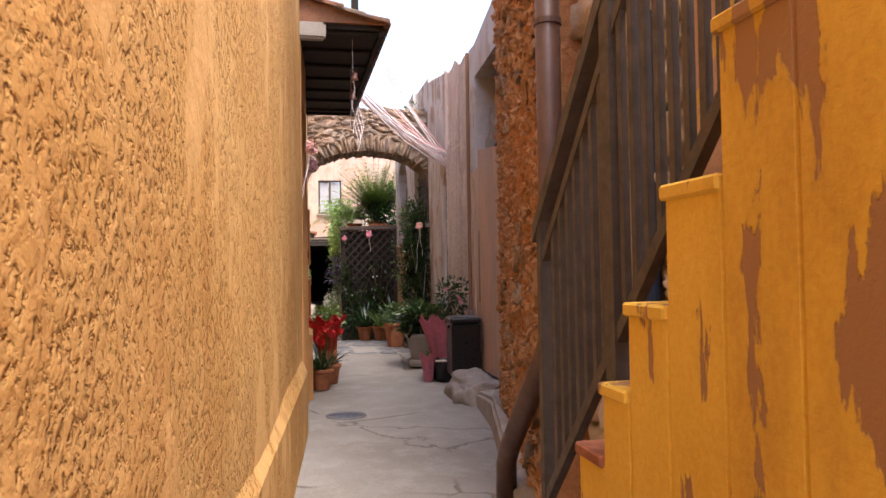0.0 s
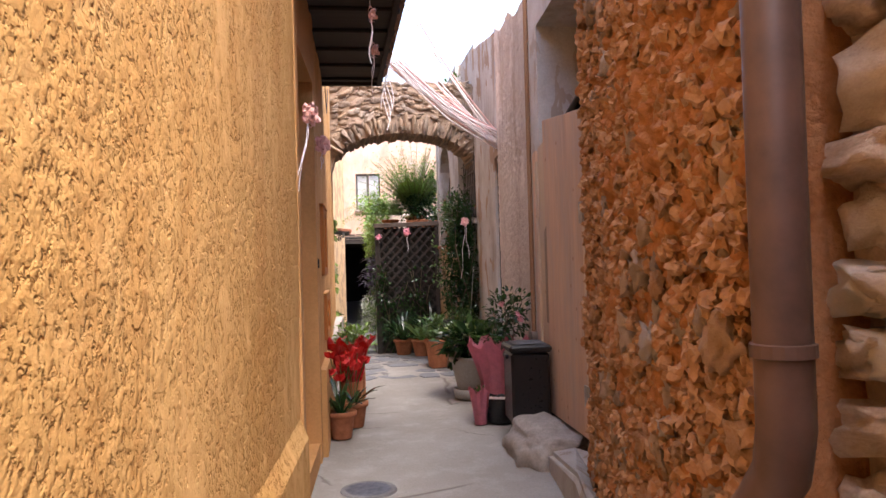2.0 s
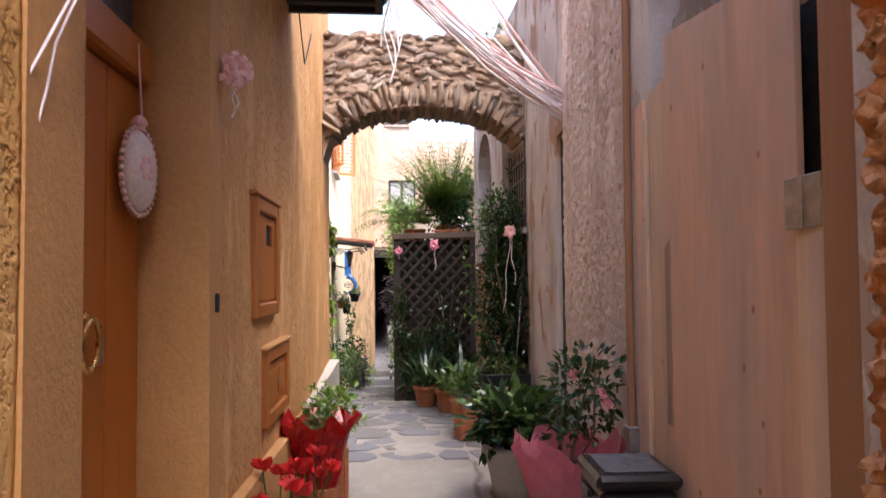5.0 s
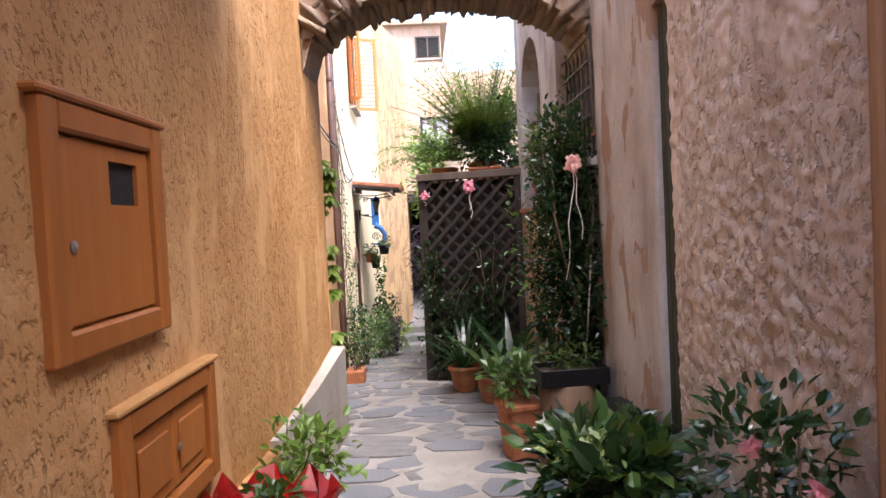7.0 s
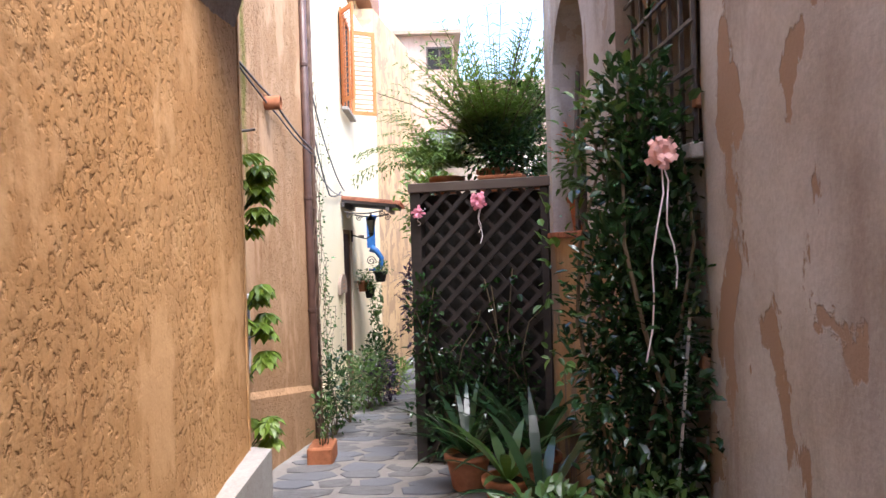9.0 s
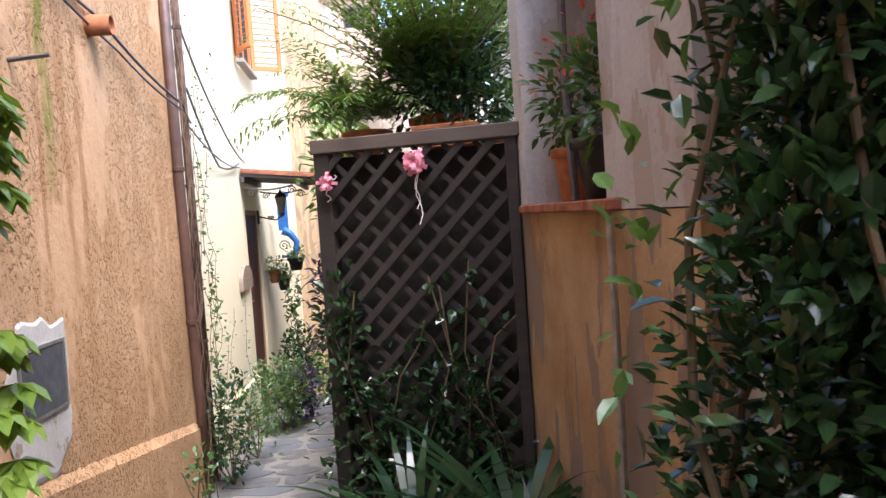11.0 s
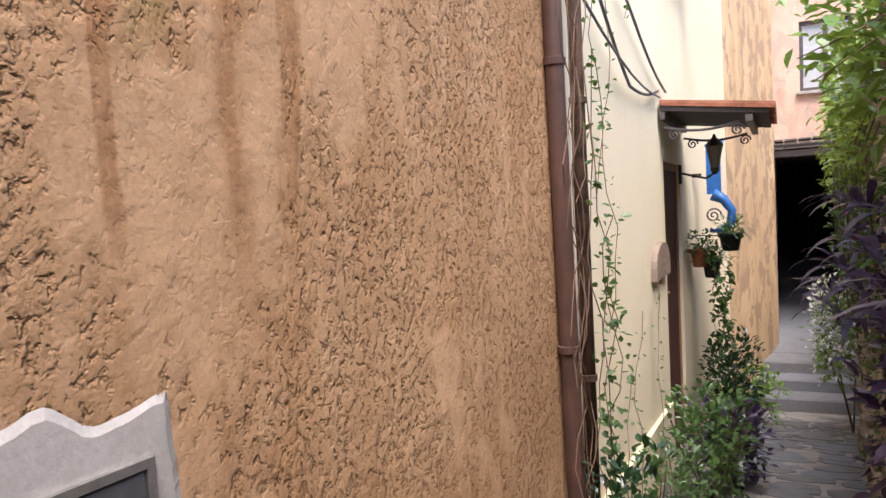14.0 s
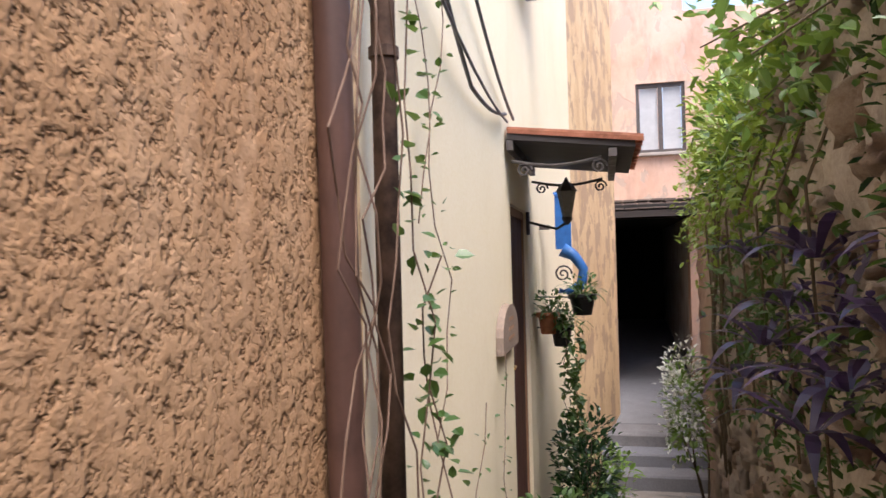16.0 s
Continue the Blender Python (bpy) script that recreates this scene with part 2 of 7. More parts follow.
M_PLANK = wood("raw_pine_board", (0.72, 0.49, 0.34, 1), (0.60, 0.38, 0.245, 1), knots=(0.28, 0.14, 0.07, 1))
M_PLANKPALE = wood("pale_pine_strip", (0.70, 0.54, 0.38, 1), (0.60, 0.43, 0.28, 1), knots=(0.32, 0.17, 0.08, 1))
M_PLANKGREY = wood("greyed_pine_strip", (0.36, 0.26, 0.19, 1), (0.28, 0.19, 0.13, 1))
M_PLANK2 = wood("brown_board", (0.38, 0.22, 0.12, 1), (0.28, 0.15, 0.08, 1))
M_DOORWOOD = wood("varnished_door_wood", (0.52, 0.165, 0.025, 1), (0.42, 0.12, 0.016, 1), rough=0.38)
M_HATCH = wood("brown_hatch_wood", (0.48, 0.18, 0.04, 1), (0.37, 0.125, 0.028, 1), rough=0.5)
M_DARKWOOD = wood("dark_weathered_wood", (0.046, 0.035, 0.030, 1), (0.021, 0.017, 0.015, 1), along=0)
M_GREYWOOD = wood("grey_weathered_wood", (0.17, 0.13, 0.105, 1), (0.09, 0.07, 0.058, 1), along=0)
M_IRON = plain("dark_iron_paint", (0.085, 0.072, 0.066, 1), 0.55, 0.0, 0.2)
M_PIPE = plain("brown_pipe", (0.115, 0.062, 0.047, 1), 0.45, 0.0, 0.2, 6)
M_BLACK = plain("black_plastic", (0.012, 0.012, 0.014, 1), 0.35, 0.0, 0.2, 30)
M_CLAY = plain("terracotta_pot", (0.42, 0.16, 0.075, 1), 0.8, 0.0, 0.2, 14, 0.2)
M_TILE = plain("roof_tile", (0.40, 0.16, 0.09, 1), 0.85, 0.0, 0.3, 9, 0.2)
M_TILE_OLD = stone("old_roof_tile", (0.36, 0.18, 0.11, 1), (0.28, 0.16, 0.10, 1), (0.33, 0.25, 0.18, 1), 9, 0.006)
M_WHITE = plain("white_paint", (0.78, 0.77, 0.74, 1), 0.6, 0.0, 0.06)
M_GREYBOX = plain("grey_metal_door", (0.11, 0.11, 0.12, 1), 0.5, 0.2, 0.15, 20)
M_PINKPAPER = plain("pink_wrap", (0.74, 0.26, 0.33, 1), 0.5, 0.0, 0.1, 20)
M_RIBBON = plain("pink_ribbon", (0.86, 0.50, 0.45, 1), 0.45, 0.0, 0.08, 20, 0.4)
M_RIBBONPINK = plain("bright_pink_ribbon", (0.82, 0.30, 0.40, 1), 0.45, 0.0, 0.12, 30, 0.4)
M_CORD = plain("white_cord", (0.78, 0.72, 0.72, 1), 0.7, 0.0, 0.05)
M_CORDPINK = plain("pink_cord", (0.74, 0.46, 0.44, 1), 0.6, 0.0, 0.05)
M_BLUE = plain("blue_paint", (0.03, 0.13, 0.38, 1), 0.45, 0.0, 0.15)
# near-black that holds the shade of openings and interiors in its colour
M_DARK = plain("interior_shade", (0.02, 0.018, 0.016, 1), 0.9)
M_GREEN = wood("dark_green_door", (0.05, 0.07, 0.05, 1), (0.03, 0.04, 0.03, 1))
M_SHUTTER = wood("orange_shutter", (0.55, 0.20, 0.06, 1), (0.46, 0.15, 0.04, 1), rough=0.55)
M_STEM = plain("stem", (0.12, 0.09, 0.05, 1), 0.8)
M_VINE = plain("dry_vine", (0.17, 0.105, 0.07, 1), 0.85)
M_SOIL = plain("soil", (0.05, 0.035, 0.025, 1), 0.95)
M_BRASS = plain("brass", (0.65, 0.42, 0.14, 1), 0.3, 0.9, 0.1)
M_CERAMIC = plain("glazed_plaque", (0.46, 0.36, 0.29, 1), 0.35, 0.0, 0.1, 30, 0.5)
M_STEEL = plain("galvanised_steel", (0.42, 0.40, 0.37, 1), 0.45, 0.7, 0.15)
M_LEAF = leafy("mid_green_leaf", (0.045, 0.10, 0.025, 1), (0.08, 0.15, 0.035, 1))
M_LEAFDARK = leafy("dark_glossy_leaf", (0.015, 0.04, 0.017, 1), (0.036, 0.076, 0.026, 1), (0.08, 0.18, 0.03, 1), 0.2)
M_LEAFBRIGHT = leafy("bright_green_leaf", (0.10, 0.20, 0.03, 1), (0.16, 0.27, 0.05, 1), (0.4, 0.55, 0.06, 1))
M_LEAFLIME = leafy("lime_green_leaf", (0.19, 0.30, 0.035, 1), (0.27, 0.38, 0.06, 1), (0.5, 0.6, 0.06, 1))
M_LEAFPALE = leafy("pale_variegated_leaf", (0.30, 0.36, 0.14, 1), (0.10, 0.18, 0.05, 1), gloss=0.4)
M_LEAFPURPLE = leafy("purple_leaf", (0.03, 0.017, 0.042, 1), (0.05, 0.026, 0.066, 1), (0.1, 0.05, 0.14, 1))
M_FERN = leafy("fern_frond", (0.07, 0.15, 0.03, 1), (0.13, 0.23, 0.045, 1), (0.4, 0.55, 0.06, 1))
M_RED = leafy("red_petal", (0.55, 0.012, 0.012, 1), (0.68, 0.03, 0.025, 1), (0.7, 0.03, 0.02, 1), 0.5)
M_CORAL = leafy("coral_petal", (0.70, 0.13, 0.07, 1), (0.76, 0.24, 0.14, 1), (0.7, 0.2, 0.1, 1), 0.5)
M_WHITEPETAL = leafy("white_petal", (0.75, 0.78, 0.68, 1), (0.8, 0.8, 0.75, 1), (0.7, 0.7, 0.6, 1), 0.5)
M_PINKPETAL = leafy("pink_petal", (0.75, 0.30, 0.36, 1), (0.8, 0.42, 0.45, 1), (0.8, 0.4, 0.4, 1), 0.5)


def floor_material():
    n = Nodes("old_concrete")
    c = n.mix(n.ramp(n.noise(0.9, 5, 0.6), (0.35, 0.0), (0.65, 1.0)), (0.29, 0.27, 0.245, 1), (0.225, 0.205, 0.18, 1))
    c = n.mix(n.math("MULTIPLY", n.ramp(n.noise(3.5, 6, 0.7), (0.5, 0.0), (0.66, 1.0)), 0.45), c, (0.37, 0.35, 0.32, 1))
    crack = n.ramp(n.voronoi(0.9, "DISTANCE_TO_EDGE", n.mix(0.25, n.co, n.noise(2.5, 4))), (0.0, 1.0), (0.012, 0.0))
    keep = n.ramp(n.noise(0.8, 2), (0.5, 0.0), (0.56, 1.0))
    crack = n.math("MULTIPLY", crack, keep)
    c = n.mix(n.math("MULTIPLY", crack, 0.8), c, (0.11, 0.09, 0.075, 1))
    c = n.mix(0.3, c, n.ramp(n.noise(70, 4, 0.7), (0.3, 0.3), (0.7, 0.72)), "OVERLAY")
    h = n.math("SUBTRACT", n.math("ADD", n.noise(8, 5, 0.6), n.math("MULTIPLY", n.noise(80, 3, 0.6), 0.3)), n.math("MULTIPLY", crack, 2.0))
    return n.done(c, 0.8, h, 0.5, 0.008, spec=0.25)


M_FLOOR = floor_material()


# ---------------------------------------------------------------- building blocks
def mesh_object(name, bm, material, smooth=False):
    me = bpy.data.meshes.new(name)
    bm.to_mesh(me)
    bm.free()
    for mt in (material if isinstance(material, (list, tuple)) else [material]):
        me.materials.append(mt)
    if smooth:
        me.shade_smooth()
    return new(name, me)


def part(name, bm, material, parent, label="", smooth=False):
    ob = mesh_object(name, bm, material, smooth)
    ob.parent = parent
    ob.matrix_parent_inverse = parent.matrix_world.inverted() if False else Matrix()
    if label:
        ob["label"] = label
    return ob


def thing(name, label, category, at=(0, 0, 0), rz=0.0, group=""):
    e = new(name)
    e.empty_display_size = 0.1
    e.matrix_basis = pose(*at, 0, 0, rz)
    return tagged(e, label, category, group)


def structure(name, bm, material, label="", smooth=False):
    return tagged(mesh_object(name, bm, material, smooth), label, "", "", "structure")


def box(bm, x0, y0, z0, x1, y1, z1, bevel=0.0):
    r = bmesh.ops.create_cube(bm, size=1, matrix=Matrix.LocRotScale(((x0 + x1) / 2, (y0 + y1) / 2, (z0 + z1) / 2), None, (abs(x1 - x0), abs(y1 - y0), abs(z1 - z0))))
    if bevel:
        edges = {e for v in r["verts"] for e in v.link_edges}
        bmesh.ops.bevel(bm, geom=list(edges), offset=bevel, segments=1, affect="EDGES")
    return bm


def fresh(*boxes, bevel=0.0):
    bm = bmesh.new()
    for b in boxes:
        box(bm, *b, bevel=bevel)
    return bm


def prism(bm, pts, z0, z1):
    """A plan polygon (counter-clockwise) drawn up from z0 to z1; either may be a list, one height a corner."""
    za = z0 if isinstance(z0, (list, tuple)) else [z0] * len(pts)
    zb = z1 if isinstance(z1, (list, tuple)) else [z1] * len(pts)
    lo = [bm.verts.new((x, y, z)) for (x, y), z in zip(pts, za)]
    hi = [bm.verts.new((x, y, z)) for (x, y), z in zip(pts, zb)]
    bm.faces.new(lo[::-1])
    bm.faces.new(hi)
    for i in range(len(pts)):
        j = (i + 1) % len(pts)
        bm.faces.new((lo[i], lo[j], hi[j], hi[i]))
    return bm


def tube(bm, pts, r, sides=8, caps=True):
    """A round bar along points; r is one radius, or one a point."""
    rr = r if isinstance(r, (list, tuple)) else [r] * len(pts)
    pts = [Vector(p) for p in pts]
    rings = []
    up = Vector((0.31, 0.17, 0.93)).normalized()
    for i, p in enumerate(pts):
        d = (pts[min(i + 1, len(pts) - 1)] - pts[max(i - 1, 0)]).normalized()
        if abs(d.dot(up)) > 0.95:
            up = Vector((1, 0.1, 0)).normalized()
        a = d.cross(up).normalized()
        b = d.cross(a)
        rings.append([bm.verts.new(p + (a * math.cos(2 * math.pi * k / sides) + b * math.sin(2 * math.pi * k / sides)) * rr[i]) for k in range(sides)])
    for q, w in zip(rings, rings[1:]):
        for k in range(sides):
            bm.faces.new((q[k], q[(k + 1) % sides], w[(k + 1) % sides], w[k]))
    if caps:
        bm.faces.new(rings[0][::-1])
        bm.faces.new(rings[-1])
    return bm


def lathe(bm, profile, sides=20, at=(0, 0, 0)):
    """A turned shape from (radius, height) pairs."""
    rings = []
    for r, z in profile:
        rings.append([bm.verts.new((at[0] + r * math.cos(2 * math.pi * k / sides), at[1] + r * math.sin(2 * math.pi * k / sides), at[2] + z)) for k in range(sides)])
    for q, w in zip(rings, rings[1:]):
        for k in range(sides):
            bm.faces.new((q[k], q[(k + 1) % sides], w[(k + 1) % sides], w[k]))
    bm.faces.new(rings[0][::-1])
    bm.faces.new(rings[-1])
    return bm


def relief(name, p0, p1, z0, z1, depth, step, material, amp, label, back=0.4, top=None):
    """A wall between two plan points, its seen face on the left of p0->p1 rippled by the function amp(u, z) in metres."""
    p0, p1 = Vector((*p0, 0)), Vector((*p1, 0))
    d = p1 - p0
    length = d.length
    d.normalize()
    nrm = Vector((-d.y, d.x, 0))
    nu, nz = max(2, int(length / step)), max(2, int((z1 - z0) / step))
    verts, faces = [], []
    for i in range(nu + 1):
        u = length * i / nu
        zt = z1 if top is None else top(u)
        for k in range(nz + 1):
            z = z0 + (zt - z0) * k / nz
            q = p0 + d * u + nrm * amp(u, z)
            verts.append((q.x, q.y, z))
    w = nz + 1
    for i in range(nu):
        for k in range(nz):
            faces.append((i * w + k, i * w + k + 1, (i + 1) * w + k + 1, (i + 1) * w + k))
    base = len(verts)
    for u in (0.0, length):
        zt = z1 if top is None else top(u)
        q = p0 + d * u - nrm * back
        verts += [(q.x, q.y, z0), (q.x, q.y, zt)]
    a, b = 0, nu * w
    faces.append(tuple([base, base + 1] + [a + k for k in range(nz, -1, -1)]))
    faces.append(tuple([base + 2] + [b + k for k in range(nz + 1)] + [base + 3]))
    faces.append((base, base + 2, base + 3, base + 1))
    faces.append(tuple([base + 1, base + 3] + [i * w + nz for i in range(nu, -1, -1)]))
    me = bpy.data.meshes.new(name)
    me.from_pydata(verts, [], faces)
    me.update()
    me.materials.append(material)
    me.shade_smooth()
    return tagged(new(name, me), label, "", "", "structure")


def lumpy(scale, amp, seed=0.0, drag=0.6, floor_at=0.0):
    def f(u, z):
        p = Vector((u * scale + seed, z * scale * drag, seed * 1.7))
        n = noise.noise(p) + 0.5 * noise.noise(p * 2.3)
        w = 0.5 + 0.5 * noise.noise(Vector((u * 1.3, z * 1.1, seed)))
        return amp * max(floor_at, n) * (0.4 + w) + 0.012 * noise.noise(Vector((u * 0.9, z * 0.8, seed + 5)))
    return f


# ---------------------------------------------------------------- ground
GROUND = ((-6, -0.35), (1, -0.17), (7.57, 0.0), (10.3, 0.03), (12.4, 0.12), (13.4, 0.08), (15.4, -0.08), (21, -0.72), (25.5, -1.6), (60, -1.6))


def gz(y):
    """Height of the walked ground."""
    for (a, za), (b, zb) in zip(GROUND, GROUND[1:]):
        if y <= b:
            return za + (zb - za) * (y - a) / (b - a)
    return GROUND[-1][1]


def build_ground():
    ys = [-80, -6] + [-5.9 + 0.15 * i for i in range(211)] + [26.0, 60, 200]
    xs = [-100, -6] + [-1.2 + 0.16 * i for i in range(25)] + [6, 100]
    bm = bmesh.new()
    grid = []
    for y in ys:
        row = []
        for x in xs:
            dip = 0.012 * noise.noise(Vector((x * 1.4, y * 1.1, 3))) + 0.006 * noise.noise(Vector((x * 5, y * 5, 8)))
            row.append(bm.verts.new((x, y, gz(y) - 0.03 + (dip if -6 < y < 26 else 0))))
        grid.append(row)
    for r, q in zip(grid, grid[1:]):
        for k in range(len(xs) - 1):
            bm.faces.new((r[k], r[k + 1], q[k + 1], q[k]))
    return structure("ground", bm, M_FLOOR, "worn grey concrete alley floor with cracks", True)


build_ground()

# ---------------------------------------------------------------- left-hand buildings
LA = lambda y: 0.147 + 0.076 * (y - 7.06)       # plan line of the yellow wall
LB = lambda y: 0.21 + 0.025 * (y - 8.47)        # of the orange wall with the hatches
LC = lambda y: -0.20 + 0.05 * (y - 14.4)        # of the terracotta wall past the arch
relief("wall_yellow", (LA(7.06), 7.06), (LA(-2), -2), -0.5, 4.2, 0, 0.0125, M_YELLOW, lumpy(13, 0.003, 1.0, 0.8, -0.5), "yellow-ochre roughcast house wall with streaks and worn patches")
structure("wall_yellow_upper", prism(bmesh.new(), [(LA(-2), -2), (LA(7.06), 7.06), (-4, 7.06), (-4, -2)], 4.2, 5.0), M_YELLOW, "upper part of the yellow house wall")
structure("plinth_yellow", prism(bmesh.new(), [(LA(-2) + 0.035, -2), (LA(7.05) + 0.035, 7.05), (LA(7.05) - 0.05, 7.05), (LA(-2) - 0.05, -2)], -0.6, [0.42, 0.45, 0.66, 0.63]), M_YELLOW, "low smooth ochre plinth along the house wall")


def door_surround():
    bm = bmesh.new()
    a, b, c, d = 7.062, 7.34, 8.31, 8.47
    box(bm, -0.3, a, -0.3, 0.157, b, 4.2)
    prism(bm, [(-0.3, c), (LB(c) + 0.01, c), (LB(d) + 0.012, d), (-0.3, d)], -0.3, 4.2)
    prism(bm, [(-0.3, b), (0.158, b), (LB(c) + 0.01, c), (-0.3, c)], 2.74, 4.2)
    prism(bm, [(-0.3, b), (0.15, b), (LB(c), c), (-0.3, c)], -0.3, 0.12)
    return structure("door_surround", bm, M_BAND, "smooth ochre plaster surround of the house door")


door_surround()
relief("wall_orange", (LB(12.85), 12.85), (LB(8.47), 8.47), -0.3, 4.6, 0, 0.016, M_ORANGE, lumpy(12, 0.003, 4.0, 0.8, -0.5), "orange-ochre roughcast wall with two wooden hatches", back=0.62)
structure("wall_left_upper", prism(bmesh.new(), [(LA(7.06), 7.06), (LB(8.47), 8.47), (LB(12.85), 12.85), (-4, 12.85), (-4, 7.06)], [4.2, 4.6, 4.6, 4.6, 4.2], 5.2), M_ORANGE, "upper part of the orange house")
structure("plinth_orange", prism(bmesh.new(), [(LB(8.47) + 0.05, 8.47), (LB(10.9) + 0.05, 10.9), (LB(10.9) - 0.1, 10.9), (LB(8.47) - 0.1, 8.47)], -0.3, [0.62, 0.58, 0.6, 0.64]), M_BAND, "smooth ochre plinth under the hatches")
structure("plinth_cement", prism(bmesh.new(), [(LB(10.9) + 0.045, 10.9), (LB(12.0) + 0.05, 12.0), (LB(12.86) + 0.10, 12.86), (LB(12.86) - 0.1, 12.95), (LB(10.9) - 0.1, 10.9)], -0.3, [0.62, 0.62, 0.72, 0.72, 0.62]), M_CEMENT, "grey cement skirting rounding the corner")
structure("wall_return", prism(bmesh.new(), [(-0.6, 12.86), (LB(12.85) + 0.005, 12.86), (LB(12.85) - 0.02, 12.98), (-0.6, 12.98)], -0.3, 5.2), M_ORANGE, "end of the orange house at the arch")
relief("wall_terracotta", (LC(16.85), 16.85), (LC(12.9), 12.9), -0.8, 4.4, 0, 0.012, M_TERRA, lumpy(13, 0.003, 9.0, 0.8, -0.5), "terracotta roughcast wall with moss streaks and a meter box")
structure("wall_terracotta_upper", prism(bmesh.new(), [(LC(12.9), 12.9), (LC(16.85), 16.85), (-4, 16.85), (-4, 12.9)], 4.4, 5.6), M_TERRA, "upper part of the terracotta house")
structure("plinth_terracotta", prism(bmesh.new(), [(LC(14.1) + 0.035, 14.1), (LC(16.8) + 0.035, 16.8), (LC(16.8) - 0.1, 16.8), (LC(14.1) - 0.1, 14.1)], -1.0, [0.66, 0.21, 0.40, 0.85]), M_TERRA, "low cracked terracotta plinth stepping down the slope")
structure("wall_corner_strip", prism(bmesh.new(), [(-0.4, 16.86), (-0.10, 16.86), (-0.10, 17.06), (-0.4, 17.06)], -1.0, 5.6), M_OCHRE, "narrow flaking strip between two downpipes")
# cream house, with the second door's opening (y 20.25 to 21.35)
CREAM = ((-0.13, 17.06), (-0.15, 20.25), (-0.155, 21.35), (-0.13, 22.0), (0.06, 24.5))
bm = bmesh.new()
prism(bm, [CREAM[0], CREAM[1], (-0.6, 20.25), (-0.6, 17.06)], -1.6, 5.6)
prism(bm, [CREAM[1], CREAM[2], (-0.6, 21.35), (-0.6, 20.25)], 1.86, 5.6)
prism(bm, [CREAM[2], CREAM[3], (-0.6, 22.0), (-0.6, 21.35)], -1.6, 5.6)
prism(bm, [CREAM[3], CREAM[4], (-0.6, 24.5), (-0.6, 22.0)], -1.6, 5.6)
structure("wall_cream", bm, M_CREAM, "cream plastered house wall lit by the sky")
structure("plinth_cream", prism(bmesh.new(), [(-0.09, 17.1), (-0.12, 20.2), (-0.3, 20.2), (-0.3, 17.1)], -1.6, [0.1, -0.12, -0.12, 0.1]), M_CREAM, "cream plinth of the cream house")
structure("wall_ochre", prism(bmesh.new(), [(0.05, 24.5), (0.62, 27.7), (0.62, 31), (-2.5, 31), (-2.5, 24.5)], -1.8, 6.4), M_OCHRE, "flaking ochre house with bare patches")

# ---------------------------------------------------------------- right-hand buildings
RF = lambda y: 1.30 + 0.196 * (y - 4.4)         # plan line of the rubble wall
def rubble_relief(u, z):
    p = Vector((u * 7, z * 7, 2.0))
    n = noise.noise(p) + 0.8 * abs(noise.noise(p * 2.1)) + 0.55 * noise.noise(p * 4.3) + 0.3 * noise.noise(p * 8.5)
    return 0.042 * n + 0.022 * abs(noise.noise(p * 3.1 + Vector((5, 3, 0)))) + 0.03 * noise.noise(Vector((u * 1.6, z * 1.3, 7))) + 0.05 * max(0.0, 0.55 - z)


relief("wall_rubble", (RF(4.4), 4.4), (RF(6.98), 6.98), -0.5, 4.2, 0, 0.0115, M_MORTAR, rubble_relief, "rust-red mortar wall studded with rough stones", back=1.2)
relief("wall_stair", (1.50, -2.0), (1.50, 4.42), -0.5, 3.7, 0, 0.03, M_JOINT, lambda u, z: 0.03 * noise.noise(Vector((u * 5, z * 6, 31))), "bare rubble wall beside the outside stair", back=1.0)
relief("wall_stair_plaster", (1.40, -2.0), (1.40, 3.30), -0.3, 3.69, 0, 0.03, M_STAIRWALL, lambda u, z: 0.015 * noise.noise(Vector((u * 3, z * 3, 37))), "worn brown and yellow plaster on the wall beside the stair", back=0.09)
# unseen height, raised so that it shades the left-hand wall
structure("wall_rubble_upper", prism(bmesh.new(), [(1.3, 4.4), (1.8, 6.98), (5, 6.98), (5, 4.4)], 4.2, 6.6), M_MORTAR, "unseen upper part of the stone house, raised to shade the left wall")
structure("wall_rubble_end", prism(bmesh.new(), [(1.28, 4.36), (1.6, 4.36), (1.6, 4.46), (1.30, 4.46)], -0.5, 4.2), M_MORTAR, "corner of the rust-red stone wall")


def ledge():
    bm = bmesh.new()
    pts = [(RF(4.7) - 0.16, 4.7), (RF(6.9) - 0.14, 6.9), (1.74, 7.75), (1.95, 7.75), (RF(7) + 0.15, 7.0), (RF(4.7) + 0.1, 4.7)]
    prism(bm, pts, -0.5, [0.02, 0.17, 0.1, 0.12, 0.24, 0.1])
    bmesh.ops.recalc_face_normals(bm, faces=bm.faces)
    bmesh.ops.bevel(bm, geom=[e for e in bm.edges if e.verts[0].co.z > -0.3 and e.verts[1].co.z > -0.3], offset=0.03, segments=2, affect="EDGES")
    return structure("ledge", bm, M_CEMENT, "rounded cement ledge at the foot of the stone wall")


ledge()
# wall with the boarded doorway (y 7.25 to 9.0) and the niche above
bm = bmesh.new()
prism(bm, [(1.88, 6.98), (1.90, 7.28), (2.5, 7.28), (2.5, 6.98)], -0.3, 3.9)
prism(bm, [(2.06, 8.86), (2.06, 9.1), (2.6, 9.1), (2.6, 8.86)], -0.3, 3.72)
prism(bm, [(1.95, 7.28), (2.06, 8.86), (2.6, 8.86), (2.6, 7.28)], 3.36, [3.9, 3.72, 3.72, 3.9])
structure("wall_boarded", bm, M_GREY, "grey plaster wall round a boarded-up doorway")
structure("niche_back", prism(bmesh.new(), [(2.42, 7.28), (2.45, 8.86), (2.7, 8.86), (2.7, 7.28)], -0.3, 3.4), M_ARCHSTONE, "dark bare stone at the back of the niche")
